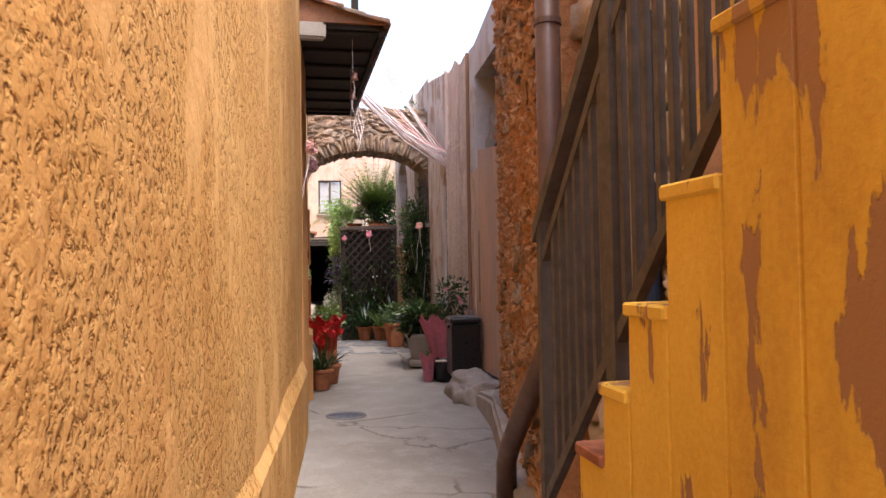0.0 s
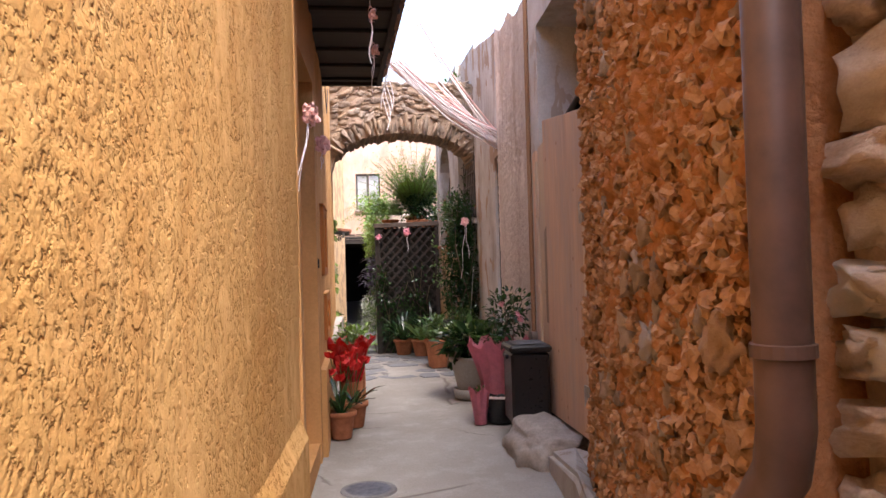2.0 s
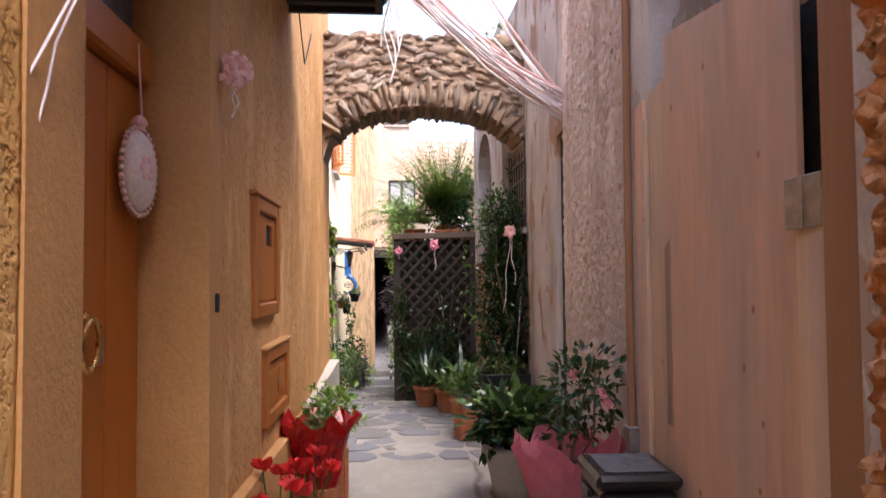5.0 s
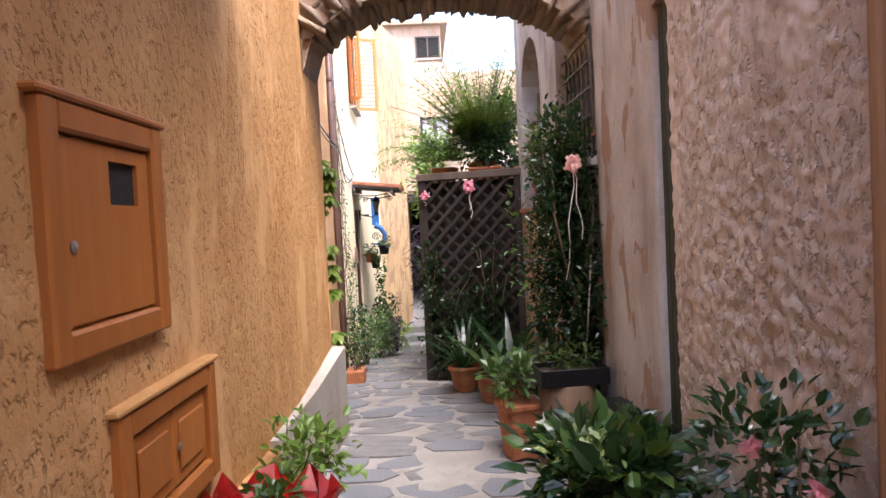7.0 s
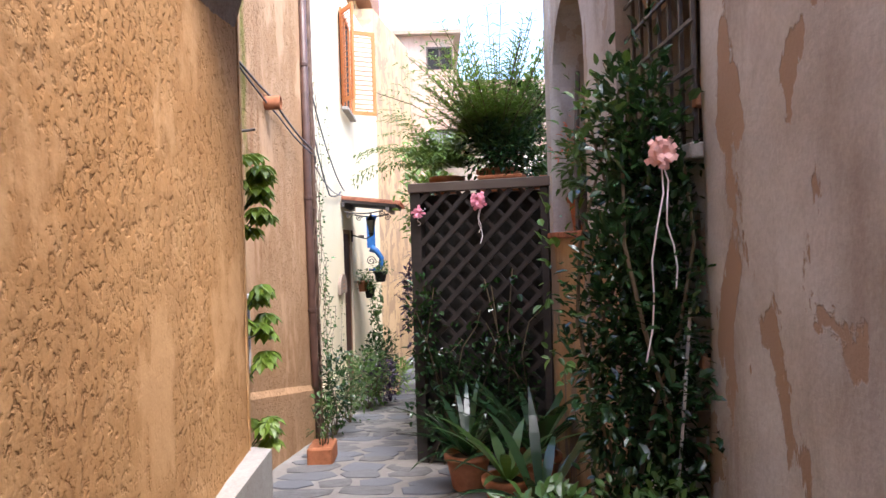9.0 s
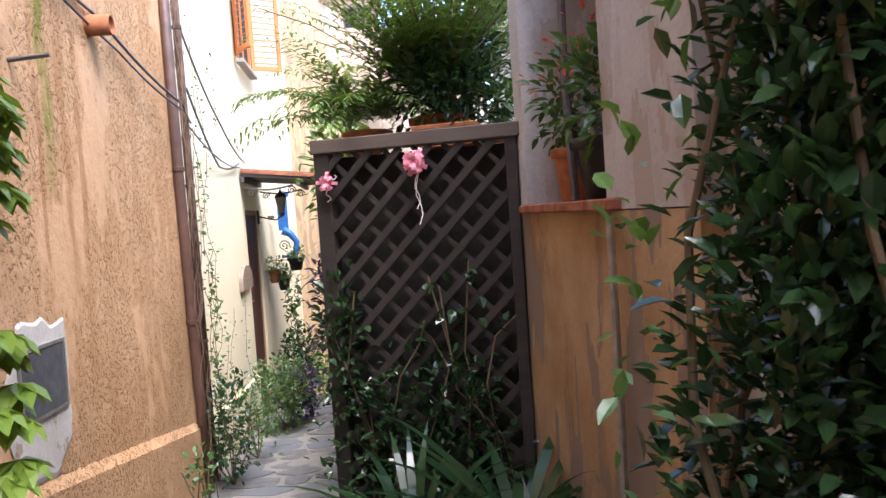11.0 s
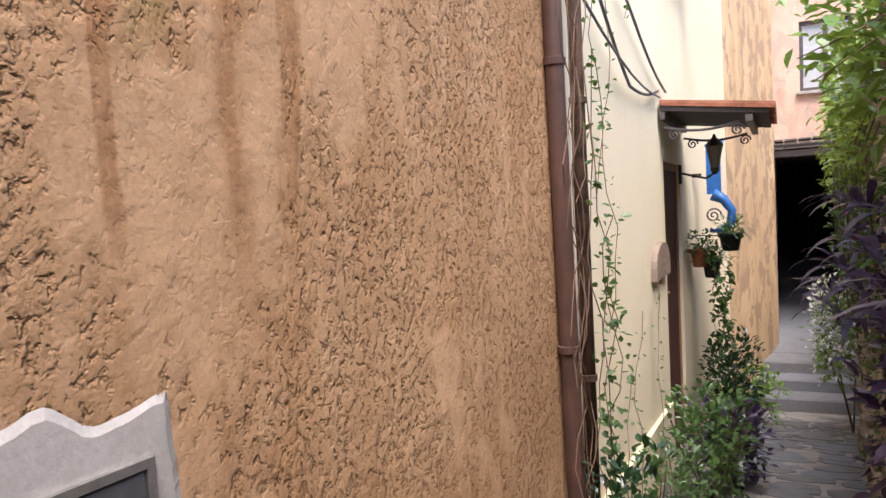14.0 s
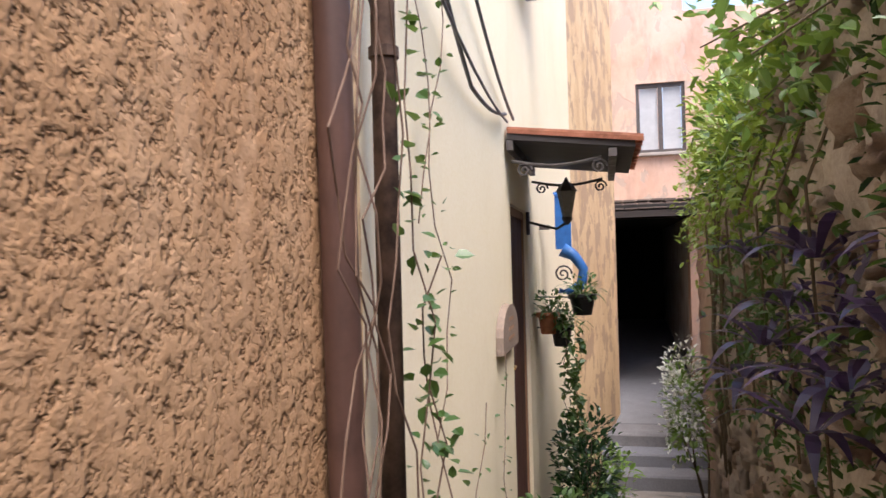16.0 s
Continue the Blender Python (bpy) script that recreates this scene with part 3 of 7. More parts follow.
# near-black sheet added where only shade shows between boards and post
structure("doorway_back", prism(bmesh.new(), [(2.06, 7.3), (2.09, 8.85), (2.12, 8.85), (2.09, 7.3)], -0.2, 2.3), M_DARK, "near-black sheet added for the shade behind the boards")
GTOP = lambda u: 3.70 + 0.12 * u + 0.03 * math.sin(u * 9) + 0.05 * noise.noise(Vector((u * 4, 1, 1)))
relief("wall_grey_rough", (2.07, 9.1), (2.115, 10.70), -0.3, 3.9, 0, 0.013, M_GREYCAST, lumpy(22, 0.011, 13.0, 0.9, -0.5), "rough grey plaster wall with a flaking coat", back=0.45, top=GTOP)
bm = bmesh.new()
prism(bm, [(2.115, 10.70), (2.14, 10.98), (2.6, 10.98), (2.6, 10.70)], 2.55, [3.9, 3.95, 3.95, 3.9])
prism(bm, [(2.5, 10.70), (2.5, 10.98), (2.7, 10.98), (2.7, 10.70)], -0.3, 2.6)
structure("wall_over_green_door", bm, M_PIER, "grey plaster over a narrow doorway")
relief("wall_pier", (2.14, 10.98), (2.14, 12.14), -0.3, 4.1, 0, 0.03, M_PIER, lambda u, z: 0.014 * noise.noise(Vector((u * 2.5, z * 2, 17))), "smooth grey plaster pier that carries the arch", back=0.5, top=lambda u: 3.95 + 0.15 * u)
bm = bmesh.new()
prism(bm, [(2.16, 12.14), (2.16, 13.1), (2.6, 13.1), (2.6, 12.14)], -0.3, 1.96)
prism(bm, [(2.16, 12.14), (2.16, 13.1), (2.6, 13.1), (2.6, 12.14)], 2.78, 4.2)
prism(bm, [(2.5, 12.14), (2.5, 13.1), (2.6, 13.1), (2.6, 12.14)], 1.96, 2.78)
structure("wall_grate", bm, M_PIER, "grey plaster wall round the grated window")
bm = bmesh.new()
prism(bm, [(2.08, 13.1), (2.06, 13.75), (2.6, 13.75), (2.6, 13.1)], -0.3, 1.63)
prism(bm, [(2.06, 13.75), (2.04, 14.86), (2.4, 14.86), (2.4, 13.75)], -0.3, 1.63)
prism(bm, [(2.04, 14.86), (2.03, 15.0), (2.4, 15.0), (2.4, 14.86)], -0.3, 1.63)
structure("wall_ochre_niche", bm, plaster("stained_ochre_wall", (0.47, 0.33, 0.19, 1), (0.36, 0.22, 0.11, 1), (0.13, 0.085, 0.06, 1), (0.27, 0.21, 0.165, 1), 3.0, 0.52, 0.012, 1.0, 3.5, 0.28), "stained ochre wall under a sill")
bm = bmesh.new()
prism(bm, [(2.08, 13.1), (2.06, 13.75), (2.9, 13.75), (2.9, 13.1)], 1.635, [4.2, 4.1, 4.1, 4.2])
prism(bm, [(2.04, 14.86), (2.03, 15.0), (2.9, 15.0), (2.9, 14.86)], 1.635, 4.0)
# darker stone here puts the recess's shade into the colour
structure("recess_back", prism(bmesh.new(), [(2.75, 13.75), (2.75, 14.86), (2.9, 14.86), (2.9, 13.75)], -0.3, 4.0), M_ARCHSTONE, "bare stone at the back of the recess, darkened for its shade")
for i in range(10):
    a0, a1 = math.pi * i / 10, math.pi * (i + 1) / 10
    ya, yb = 14.305 - 0.555 * math.cos(a0), 14.305 - 0.555 * math.cos(a1)
    za, zb = 2.72 + 0.5 * math.sin(a0), 2.72 + 0.5 * math.sin(a1)
    prism(bm, [(2.06, ya), (2.06, yb), (2.9, yb), (2.9, ya)], [za, zb, zb, za], [4.1 - 0.01 * i] * 4)
structure("wall_niche", bm, M_GREY, "grey plaster wall with a tall arched recess")
structure("niche_floor", fresh((2.38, 13.75, 1.4, 2.8, 14.86, 1.63)), M_BAND, "bottom of the recess")
# terrace behind the lattice, and the stone wall that runs down the lane
bm = bmesh.new()
prism(bm, [(1.12, 15.55), (2.06, 15.2), (2.5, 15.2), (2.5, 17.2), (1.16, 17.2)], -0.8, 1.98)
prism(bm, [(1.10, 15.50), (2.06, 15.14), (2.10, 15.26), (1.14, 15.62)], 1.981, 2.01)
structure("terrace", bm, M_ARCHSTONE, "raised stone terrace behind the lattice")
relief("wall_lane", (1.16, 17.2), (1.42, 22.5), -1.6, 2.6, 0, 0.03, M_GREYRUBBLE, lambda u, z: 0.05 * noise.noise(Vector((u * 4, z * 5, 41))) + 0.03 * noise.noise(Vector((u * 11, z * 12, 43))), "tall rubble wall down the lane under creepers", back=1.2, top=lambda u: 2.5 + 0.1 * math.sin(u * 2))
relief("wall_lane_far", (1.42, 22.5), (1.95, 28.2), -1.8, 2.2, 0, 0.05, M_ARCHSTONE, lambda u, z: 0.05 * noise.noise(Vector((u * 4, z * 5, 47))), "rubble wall beside the steps", back=1.0)
# ---------------------------------------------------------------- end of the lane
bm = bmesh.new()
prism(bm, [(0.62, 29.55), (1.08, 29.55), (1.08, 29.95), (0.62, 29.95)], 2.2, 6.4)
prism(bm, [(1.96, 29.55), (4.5, 29.55), (4.5, 29.95), (1.96, 29.95)], -1.8, 6.0)
prism(bm, [(1.08, 29.55), (1.96, 29.55), (1.96, 29.95), (1.08, 29.95)], 2.2, 3.41)
prism(bm, [(1.08, 29.55), (1.96, 29.55), (1.96, 29.95), (1.08, 29.95)], 4.7, 6.3)
structure("wall_end", bm, M_PINK, "faded pink facade with a window over a dark passage")
# near-black ceiling: the passage's shade is in its colour
structure("passage_ceiling", fresh((0.4, 28.0, 2.2, 2.2, 36, 2.35)), M_DARK, "near-black ceiling of the covered passage, its shade put into the colour")
structure("passage_wall_left", fresh((0.3, 30.9, -1.8, 0.62, 36, 2.2)), M_GREY, "grey wall of the covered passage")
structure("passage_wall_right", fresh((1.97, 29.96, -1.8, 2.3, 36, 2.2)), M_GREY, "grey wall of the covered passage")
# the far end's darkness is painted in with a near-black sheet
structure("passage_end", fresh((0.3, 36, -1.8, 2.3, 36.3, 2.3)), M_DARK, "near-black end of the covered passage, its shade put into the colour")


for k, (ya, yb, z) in enumerate(((25.6, 26.2, -1.43), (26.05, 26.65, -1.26), (26.5, 27.2, -1.09))):
    structure("step_%d" % (k + 1), fresh((0.3, ya, -1.9, 1.9, yb - (0.15 if k < 2 else 0), z), bevel=0.025), M_FLAG, "worn stone step up to the passage")
structure("passage_floor", prism(bmesh.new(), [(0.55, 27.2), (2.0, 27.2), (2.0, 36), (0.55, 36)], -1.9, [-1.09, -1.09, -0.2, -0.2]), M_FLAG, "paved ramp rising into the passage")


def far_house(name, x0, y0, x1, y1, z1, material, wins, label):
    """A far house: four walls, a tiled roof and windows with frame, pane and sill."""
    t = thing(name, label, "house", (x0, y0, -1.8))
    h = z1 + 1.8
    part("wall", fresh((0, 0, 0, x1 - x0, y1 - y0, h)), material, t)
    bm = bmesh.new()
    w, d = x1 - x0, y1 - y0
    prism(bm, [(-0.3, -0.35), (w + 0.3, -0.35), (w + 0.3, d + 0.3), (-0.3, d + 0.3)], h, [h + 0.15, h + 0.15, h + 1.2, h + 1.2])
    part("roof", bm, M_TILE_OLD, t, "weathered tile roof")
    for wx, wz, ww, wh in wins:
        f = part("window", fresh((wx - 0.06, -0.05, wz - 0.06, wx, 0.03, wz + wh + 0.06), (wx + ww, -0.05, wz - 0.06, wx + ww + 0.06, 0.03, wz + wh + 0.06), (wx, -0.05, wz + wh, wx + ww, 0.03, wz + wh + 0.06), (wx + ww / 2 - 0.03, -0.045, wz, wx + ww / 2 + 0.03, 0.02, wz + wh)), M_GREYWOOD, t)
        part("pane", fresh((wx, -0.012, wz, wx + ww, -0.004, wz + wh)), M_DARK, f)
        part("sill", fresh((wx - 0.12, -0.14, wz - 0.12, wx + ww + 0.12, -0.001, wz - 0.06)), M_CEMENT, f)
    return t


far_house("house", -5.0, 38.0, 2.1, 46.0, 9.6, M_PINK, [(3.3, 9.6, 0.9, 1.0), (6.1, 10.1, 0.9, 0.8), (3.3, 6.6, 0.9, 1.2), (5.9, 6.6, 0.9, 1.2)], "far pink house with small windows under a tiled roof")
far_house("house", -4.5, 24.6, -0.3, 27.0, 6.6, M_OCHRE, [], "ochre house behind the cream one, tiled eaves")
# unseen mass, added only to cut sky light on the cream wall
far_house("house", 4.3, 19.6, 8.0, 27.5, 5.6, M_GREY, [], "unseen grey house-shaped block added to keep light off the cream wall")
# closing walls behind the start of the walk
structure("wall_back", fresh((-6, -12.3, -0.6, 7, -12, 3.5)), M_YELLOW, "house front that closes the alley behind")
structure("wall_back_left", fresh((-0.85, -12, -0.6, -0.55, -2.01, 3.0)), M_YELLOW, "house wall along the alley")
structure("wall_back_right", fresh((3.75, -12, -0.6, 4.05, -2.01, 3.0)), M_YELLOW, "house wall along the alley")


# ---------------------------------------------------------------- arch
def arch_curve(x):
    """Height of the arch's underside across the lane."""
    s = (x - 1.24) / 0.93
    return 2.58 + 0.50 * math.sqrt(max(0.0, 1 - s * s)) ** 0.85


def build_arch():
    bm = bmesh.new()
    n = 28
    rows = []
    for i in range(n + 1):
        x = 0.31 + 1.86 * i / n
        zt = 3.70 + 0.05 * noise.noise(Vector((x * 5, 0, 3))) + 0.03 * math.sin(x * 13)
        zb = arch_curve(x) + 0.02 * noise.noise(Vector((x * 9, 2, 3)))
        rows.append([bm.verts.new((x, y, z)) for y, z in ((12.28, zb), (12.84, zb), (12.84, zt), (12.28, zt))])
    for a, b in zip(rows, rows[1:]):
        for k in range(4):
            bm.faces.new((a[k], a[(k + 1) % 4], b[(k + 1) % 4], b[k]))
    bm.faces.new(rows[0][::-1])
    bm.faces.new(rows[-1])
    bmesh.ops.recalc_face_normals(bm, faces=bm.faces)
    return structure("arch", bm, M_ARCHSTONE, "rubble stone arch that spans the alley")


ARCH = build_arch()


# ---------------------------------------------------------------- plants
R = random.Random(7)


def leaf_mesh(name, items, material, fold=0.18, droop=0.25):
    """One mesh of many leaves; an item is (base, direction, up, length, width)."""
    verts, faces = [], []
    for base, d, up, ln, w in items:
        d = d.normalized()
        s = d.cross(up)
        if s.length < 1e-3:
            s = d.cross(Vector((1, 0.2, 0)))
        s.normalize()
        n = s.cross(d)
        k = len(verts)
        up_n = n * ln * 0.05
        a, b = base + d * ln * 0.3 + up_n, base + d * ln * 0.68 - n * ln * droop * 0.35 + up_n
        f = n * w * fold
        verts += [base, a + s * w * 0.46, a - f, a - s * w * 0.46, b + s * w * 0.40, b - f, b - s * w * 0.40, base + d * ln - n * ln * droop]
        faces += [(k, k + 1, k + 2), (k, k + 2, k + 3), (k + 1, k + 4, k + 5, k + 2), (k + 2, k + 5, k + 6, k + 3), (k + 4, k + 7, k + 5), (k + 5, k + 7, k + 6)]
    me = bpy.data.meshes.new(name)
    me.from_pydata([tuple(v) for v in verts], [], faces)
    me.update()
    me.materials.append(material)
    return me


def add_leaves(name, items, material, parent, label="", fold=0.18, droop=0.25):
    ob = new(name, leaf_mesh(name, items, material, fold, droop))
    ob.parent = parent
    if label:
        ob["label"] = label
    return ob


def rv(s=1.0):
    return Vector((R.uniform(-s, s), R.uniform(-s, s), R.uniform(-s, s)))


def clump(centre, radii, count, size, seed, lift=0.3, gaps=0.0):
    """Leaves spread through an uneven ellipsoid, more of them near its skin, facing outward and up."""
    out = []
    c, rad = Vector(centre), Vector(radii)
    while len(out) < count:
        p = rv().normalized() * (R.random() ** 0.45)
        bulge = 1.0 + 0.45 * noise.noise(p * 2.1 + Vector((seed, 0, 0)))
        if noise.noise(p * 3.3 + Vector((0, seed, 0))) < gaps - 0.45:
            continue
        q = c + Vector((p.x * rad.x, p.y * rad.y, p.z * rad.z)) * bulge
        d = (p + rv(0.7) + Vector((0, 0, lift))).normalized()
        s = size * R.uniform(0.6, 1.25)
        out.append((q, d, (Vector((0, 0, 1)) + rv(0.5)).normalized(), s, s * R.uniform(0.45, 0.65)))
    return out


def along(pts, every, size, spread=0.04, wide=0.7):
    """Leaves set along a stem."""
    out = []
    for a, b in zip(pts, pts[1:]):
        a, b = Vector(a), Vector(b)
        for i in range(max(1, int((b - a).length / every))):
            p = a.lerp(b, R.random()) + rv(spread)
            s = size * R.uniform(0.6, 1.2)
            out.append((p, (rv() + Vector((0.3, -0.2, 0.1))).normalized(), (Vector((0, 0, 1)) + rv(0.5)).normalized(), s, s * wide))
    return out


def blades(base, count, length, width, spread, droop, segs=6, seed=0, tilt=0.0):
    """Strap leaves or fronds that rise from one point and arch over: (verts, faces)."""
    verts, faces = [], []
    for i in range(count):
        a = 2 * math.pi * (i + R.random() * 0.8) / count
        out = Vector((math.cos(a), math.sin(a), 0))
        lift = R.uniform(0.35, 1.0) + tilt
        d = (out * spread * R.uniform(0.5, 1.2) + Vector((0, 0, lift))).normalized()
        ln = length * R.uniform(0.65, 1.15)
        p = Vector(base) + out * 0.02
        side = out.cross(Vector((0, 0, 1))).normalized()
        k = len(verts)
        for j in range(segs + 1):
            t = j / segs
            w = width * (0.35 + 1.3 * t) if t < 0.5 else width * (1.0 - (t - 0.5) * 2) ** 0.8
            verts += [p + side * w * 0.5, p - side * w * 0.5]
            d = (d + Vector((0, 0, -droop / segs * (0.4 + 1.4 * t)))).normalized()
            p = p + d * ln / segs
        for j in range(segs):
            faces.append((k + 2 * j, k + 2 * j + 1, k + 2 * j + 3, k + 2 * j + 2))
    return verts, faces


def add_raw(name, vf, material, parent, label=""):
    me = bpy.data.meshes.new(name)
    me.from_pydata([tuple(v) for v in vf[0]], [], vf[1])
    me.update()
    me.materials.append(material)
    ob = new(name, me)
    ob.parent = parent
    if label:
        ob["label"] = label
    return ob


def frond_leaves(base, count, length, spread, droop, leaflet, seed=0, per=16):
    """Feathery fronds: rows of small leaflets along arching ribs. Returns leaf items and rib lines."""
    items, ribs = [], []
    for i in range(count):
        a = 2 * math.pi * (i + R.random()) / count
        out = Vector((math.cos(a), math.sin(a), 0))
        d = (out * spread * R.uniform(0.3, 1.2) + Vector((0, 0, R.uniform(0.5, 1.1)))).normalized()
        ln = length * R.uniform(0.55, 1.1)
        p = Vector(base)
        side = out.cross(Vector((0, 0, 1))).normalized()
        rib = [p.copy()]
        for j in range(per):
            t = j / per
            d = (d + Vector((0, 0, -droop / per * (0.3 + 1.6 * t)))).normalized()
            p = p + d * ln / per
            rib.append(p.copy())
            if t > 0.15:
                s = leaflet * (1.1 - 0.6 * t) * R.uniform(0.7, 1.2)
                for sg in (-1, 1):
                    items.append((p.copy(), (d * 0.7 + side * sg + rv(0.25)).normalized(), Vector((0, 0, 1)), s, s * 0.2))
        ribs.append(rib)
    return items, ribs


def clay_pot(t, r=0.13, h=0.24, material=None, rim=0.025, label="", soil=True):
    bm = lathe(bmesh.new(), [(r * 0.68, 0), (r * 0.72, 0.01), (r * 0.95, h - 0.05), (r * 0.96, h - 0.045), (r + 0.012, h - 0.04), (r + 0.014, h - 0.004), (r, h), (r * 0.9, h), (r * 0.86, h - 0.035), (r * 0.1, h - 0.035)], 24)
    p = part("pot", bm, material or M_CLAY, t, label, True)
    if soil:
        part("soil", lathe(bmesh.new(), [(0.01, h - 0.04), (r * 0.86, h - 0.04), (r * 0.6, h - 0.02), (0.01, h - 0.015)], 14), M_SOIL, t)
    return p


def stems(t, base, tips, r=0.006, material=None):
    for tip in tips:
        b, e = Vector(base), Vector(tip)
        m = b.lerp(e, 0.5) + rv(0.06)
        part("stem", tube(bmesh.new(), [b, m, e], [r, r * 0.8, r * 0.4], 5), material or M_STEM, t)


# ---------------------------------------------------------------- left side of the alley
def house_door():
    d = tagged(new("door_1"), "varnished orange-brown plank door, shut, with a transom light", "door", "", "structure")
    x = -0.03
    for a, b in ((7.345, 7.60), (7.61, 7.985), (7.995, 8.30)):
        part("board", fresh((x - 0.04, a, 0.12, x if a < 8.1 else x + 0.012, b, 2.19), bevel=0.004), M_DOORWOOD, d)
    part("back_board", fresh((x - 0.06, 7.342, 0.12, x - 0.042, 8.31, 2.74)), M_DARK, d)
    part("transom_beam", fresh((x - 0.04, 7.342, 2.2, x + 0.045, 8.31, 2.34), bevel=0.012), M_DOORWOOD, d)
    part("top_rail", fresh((x - 0.04, 7.342, 2.66, x + 0.02, 8.31, 2.74), bevel=0.008), M_DOORWOOD, d)
    part("pane", fresh((x - 0.03, 7.36, 2.345, x - 0.022, 8.29, 2.655)), M_GREYBOX, d, "dim transom pane")
    h = part("door_handle", tube(bmesh.new(), [(x + 0.03 + 0.006 * math.cos(a), 7.80 + 0.062 * math.sin(a), 1.32 + 0.075 * math.cos(a)) for a in [2 * math.pi * i / 18 for i in range(19)]], 0.009, 8), M_BRASS, d, "brass ring handle", True)
    part("boss", lathe(bmesh.new(), [(0.005, 0), (0.028, 0.0), (0.022, 0.02), (0.004, 0.028)], 14), M_BRASS, h).matrix_basis = pose(x + 0.001, 7.80, 1.395, 0, 90, 0)
    part("keyhole_plate", fresh((x, 7.935, 1.25, x + 0.008, 7.965, 1.33), bevel=0.003), M_STEEL, d)
    return d


house_door()


def cushion_plaque():
    t = thing("hanging_plaque", "oval pink and white lace plaque hanging against the door", "ornament", (0.022, 8.14, 1.87), -12)
    bm = bmesh.new()
    n = 40
    rows = []
    for j, (rr, off) in enumerate(((0.02, 0.032), (0.6, 0.028), (0.85, 0.016), (0.96, 0.0), (0.9, -0.018), (0.3, -0.025))):
        rows.append([bm.verts.new((off, rr * 0.105 * math.cos(2 * math.pi * k / n), rr * 0.145 * math.sin(2 * math.pi * k / n))) for k in range(n)])
    for a, b in zip(rows, rows[1:]):
        for k in range(n):
            bm.faces.new((a[k], a[(k + 1) % n], b[(k + 1) % n], b[k]))
    bm.faces.new(rows[0][::-1])
    bm.faces.new(rows[-1])
    part("cushion", bm, plain("lace_white", (0.72, 0.62, 0.56, 1), 0.7, 0, 0.12, 60), t, "", True)
    bm = bmesh.new()
    for k in range(34):
        a = 2 * math.pi * k / 34
        bmesh.ops.create_icosphere(bm, subdivisions=1, radius=0.011, matrix=pose(0.0, 0.108 * math.cos(a), 0.148 * math.sin(a)))
    part("lace_edge", bm, plain("lace_pink", (0.72, 0.50, 0.44, 1), 0.7, 0, 0.1, 60), t, "pale pink scalloped edge")
    part("bow", lathe(bmesh.new(), [(0.008, 0.14), (0.028, 0.16), (0.02, 0.18), (0.006, 0.19)], 10), M_CORDPINK, t)
    part("motif", leaf_mesh_bm(), M_CORDPINK, t, "pink flower motif")
    part("cord", tube(bmesh.new(), [(0.01, 0, 0.18), (0.005, -0.005, 0.3), (0.0, -0.008, 0.43)], 0.004, 6), M_CORDPINK, t)
    return t


def leaf_mesh_bm():
    bm = bmesh.new()
    for k in range(6):
        a = k * math.pi / 3
        bmesh.ops.create_icosphere(bm, subdivisions=1, radius=0.018, matrix=pose(0.029, 0.03 * math.cos(a), 0.01 + 0.03 * math.sin(a)) @ Matrix.Diagonal((0.3, 1, 1, 1)))
    return bm


cushion_plaque()


def hatch(y0, y1, z0, z1, hole, label, weathered=False):
    mid = (y0 + y1) / 2
    ang = math.degrees(math.atan(0.025))
    t = thing("wall_hatch", label, "hatch", (LB(mid) + 0.004, mid, z0), -ang)
    w, h = (y1 - y0) / 2, z1 - z0
    m = M_HATCH
    f = 0.07
    part("frame", fresh((-0.02, -w, 0, 0.03, -w + f, h), (-0.02, w - f, 0, 0.03, w, h), (-0.02, -w + f, 0, 0.028, w - f, f), (-0.02, -w + f, h - f, 0.028, w - f, h), bevel=0.008), m, t)
    d = bmesh.new()
    iw = w - f - 0.008
    if hole:
        a, b, c, e = hole
        a, b, c, e = a - mid, b - mid, c - z0, e - z0
        box(d, -0.015, -iw, f + 0.01, 0.012, iw, c)
        box(d, -0.015, -iw, e, 0.012, iw, h - f - 0.01)
        box(d, -0.015, -iw, c, 0.012, a, e)
        box(d, -0.015, b, c, 0.012, iw, e)
        dd = part("door", d, m, t)
        # near-black plate paints the shade inside the opening
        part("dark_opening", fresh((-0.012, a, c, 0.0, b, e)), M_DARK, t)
        part("keyhole_plate", lathe(bmesh.new(), [(0.014, 0), (0.016, 0.004), (0.004, 0.008)], 12), M_STEEL, dd).matrix_basis = pose(0.012, -iw + 0.05, h * 0.44, 0, 90, 0)
    else:
        for a, b in ((-iw, -0.004), (0.004, iw)):
            dd = part("door", fresh((-0.015, a, f + 0.008, 0.010, b, h - f - 0.008), (0.010, a + 0.04, f + 0.05, 0.018, b - 0.04, h - f - 0.05), bevel=0.005), m, t)
        part("keyhole_plate", lathe(bmesh.new(), [(0.012, 0), (0.014, 0.004), (0.004, 0.008)], 12), M_STEEL, dd).matrix_basis = pose(0.018, 0.03, h * 0.5, 0, 90, 0)
    part("drip_edge", fresh((-0.02, -w - 0.02, h, 0.036, w + 0.02, h + 0.02), bevel=0.006), m if not weathered else M_BAND, t)


hatch(9.07, 9.72, 1.32, 1.90, (9.40, 9.57, 1.675, 1.785), "brown wooden meter hatch with a small square opening")
hatch(9.34, 10.09, 0.76, 1.15, None, "low brown wooden double hatch under a cement edge", True)
# near-black block instead of a cavity: the hole's shade as colour
tagged(mesh_object("wall_hole", fresh((LB(8.4) + 0.0, 8.385, 1.385, LB(8.4) + 0.022, 8.415, 1.455), bevel=0.004), M_DARK), "small near-black block for the shade of a broken hole in the plaster edge", "hole")


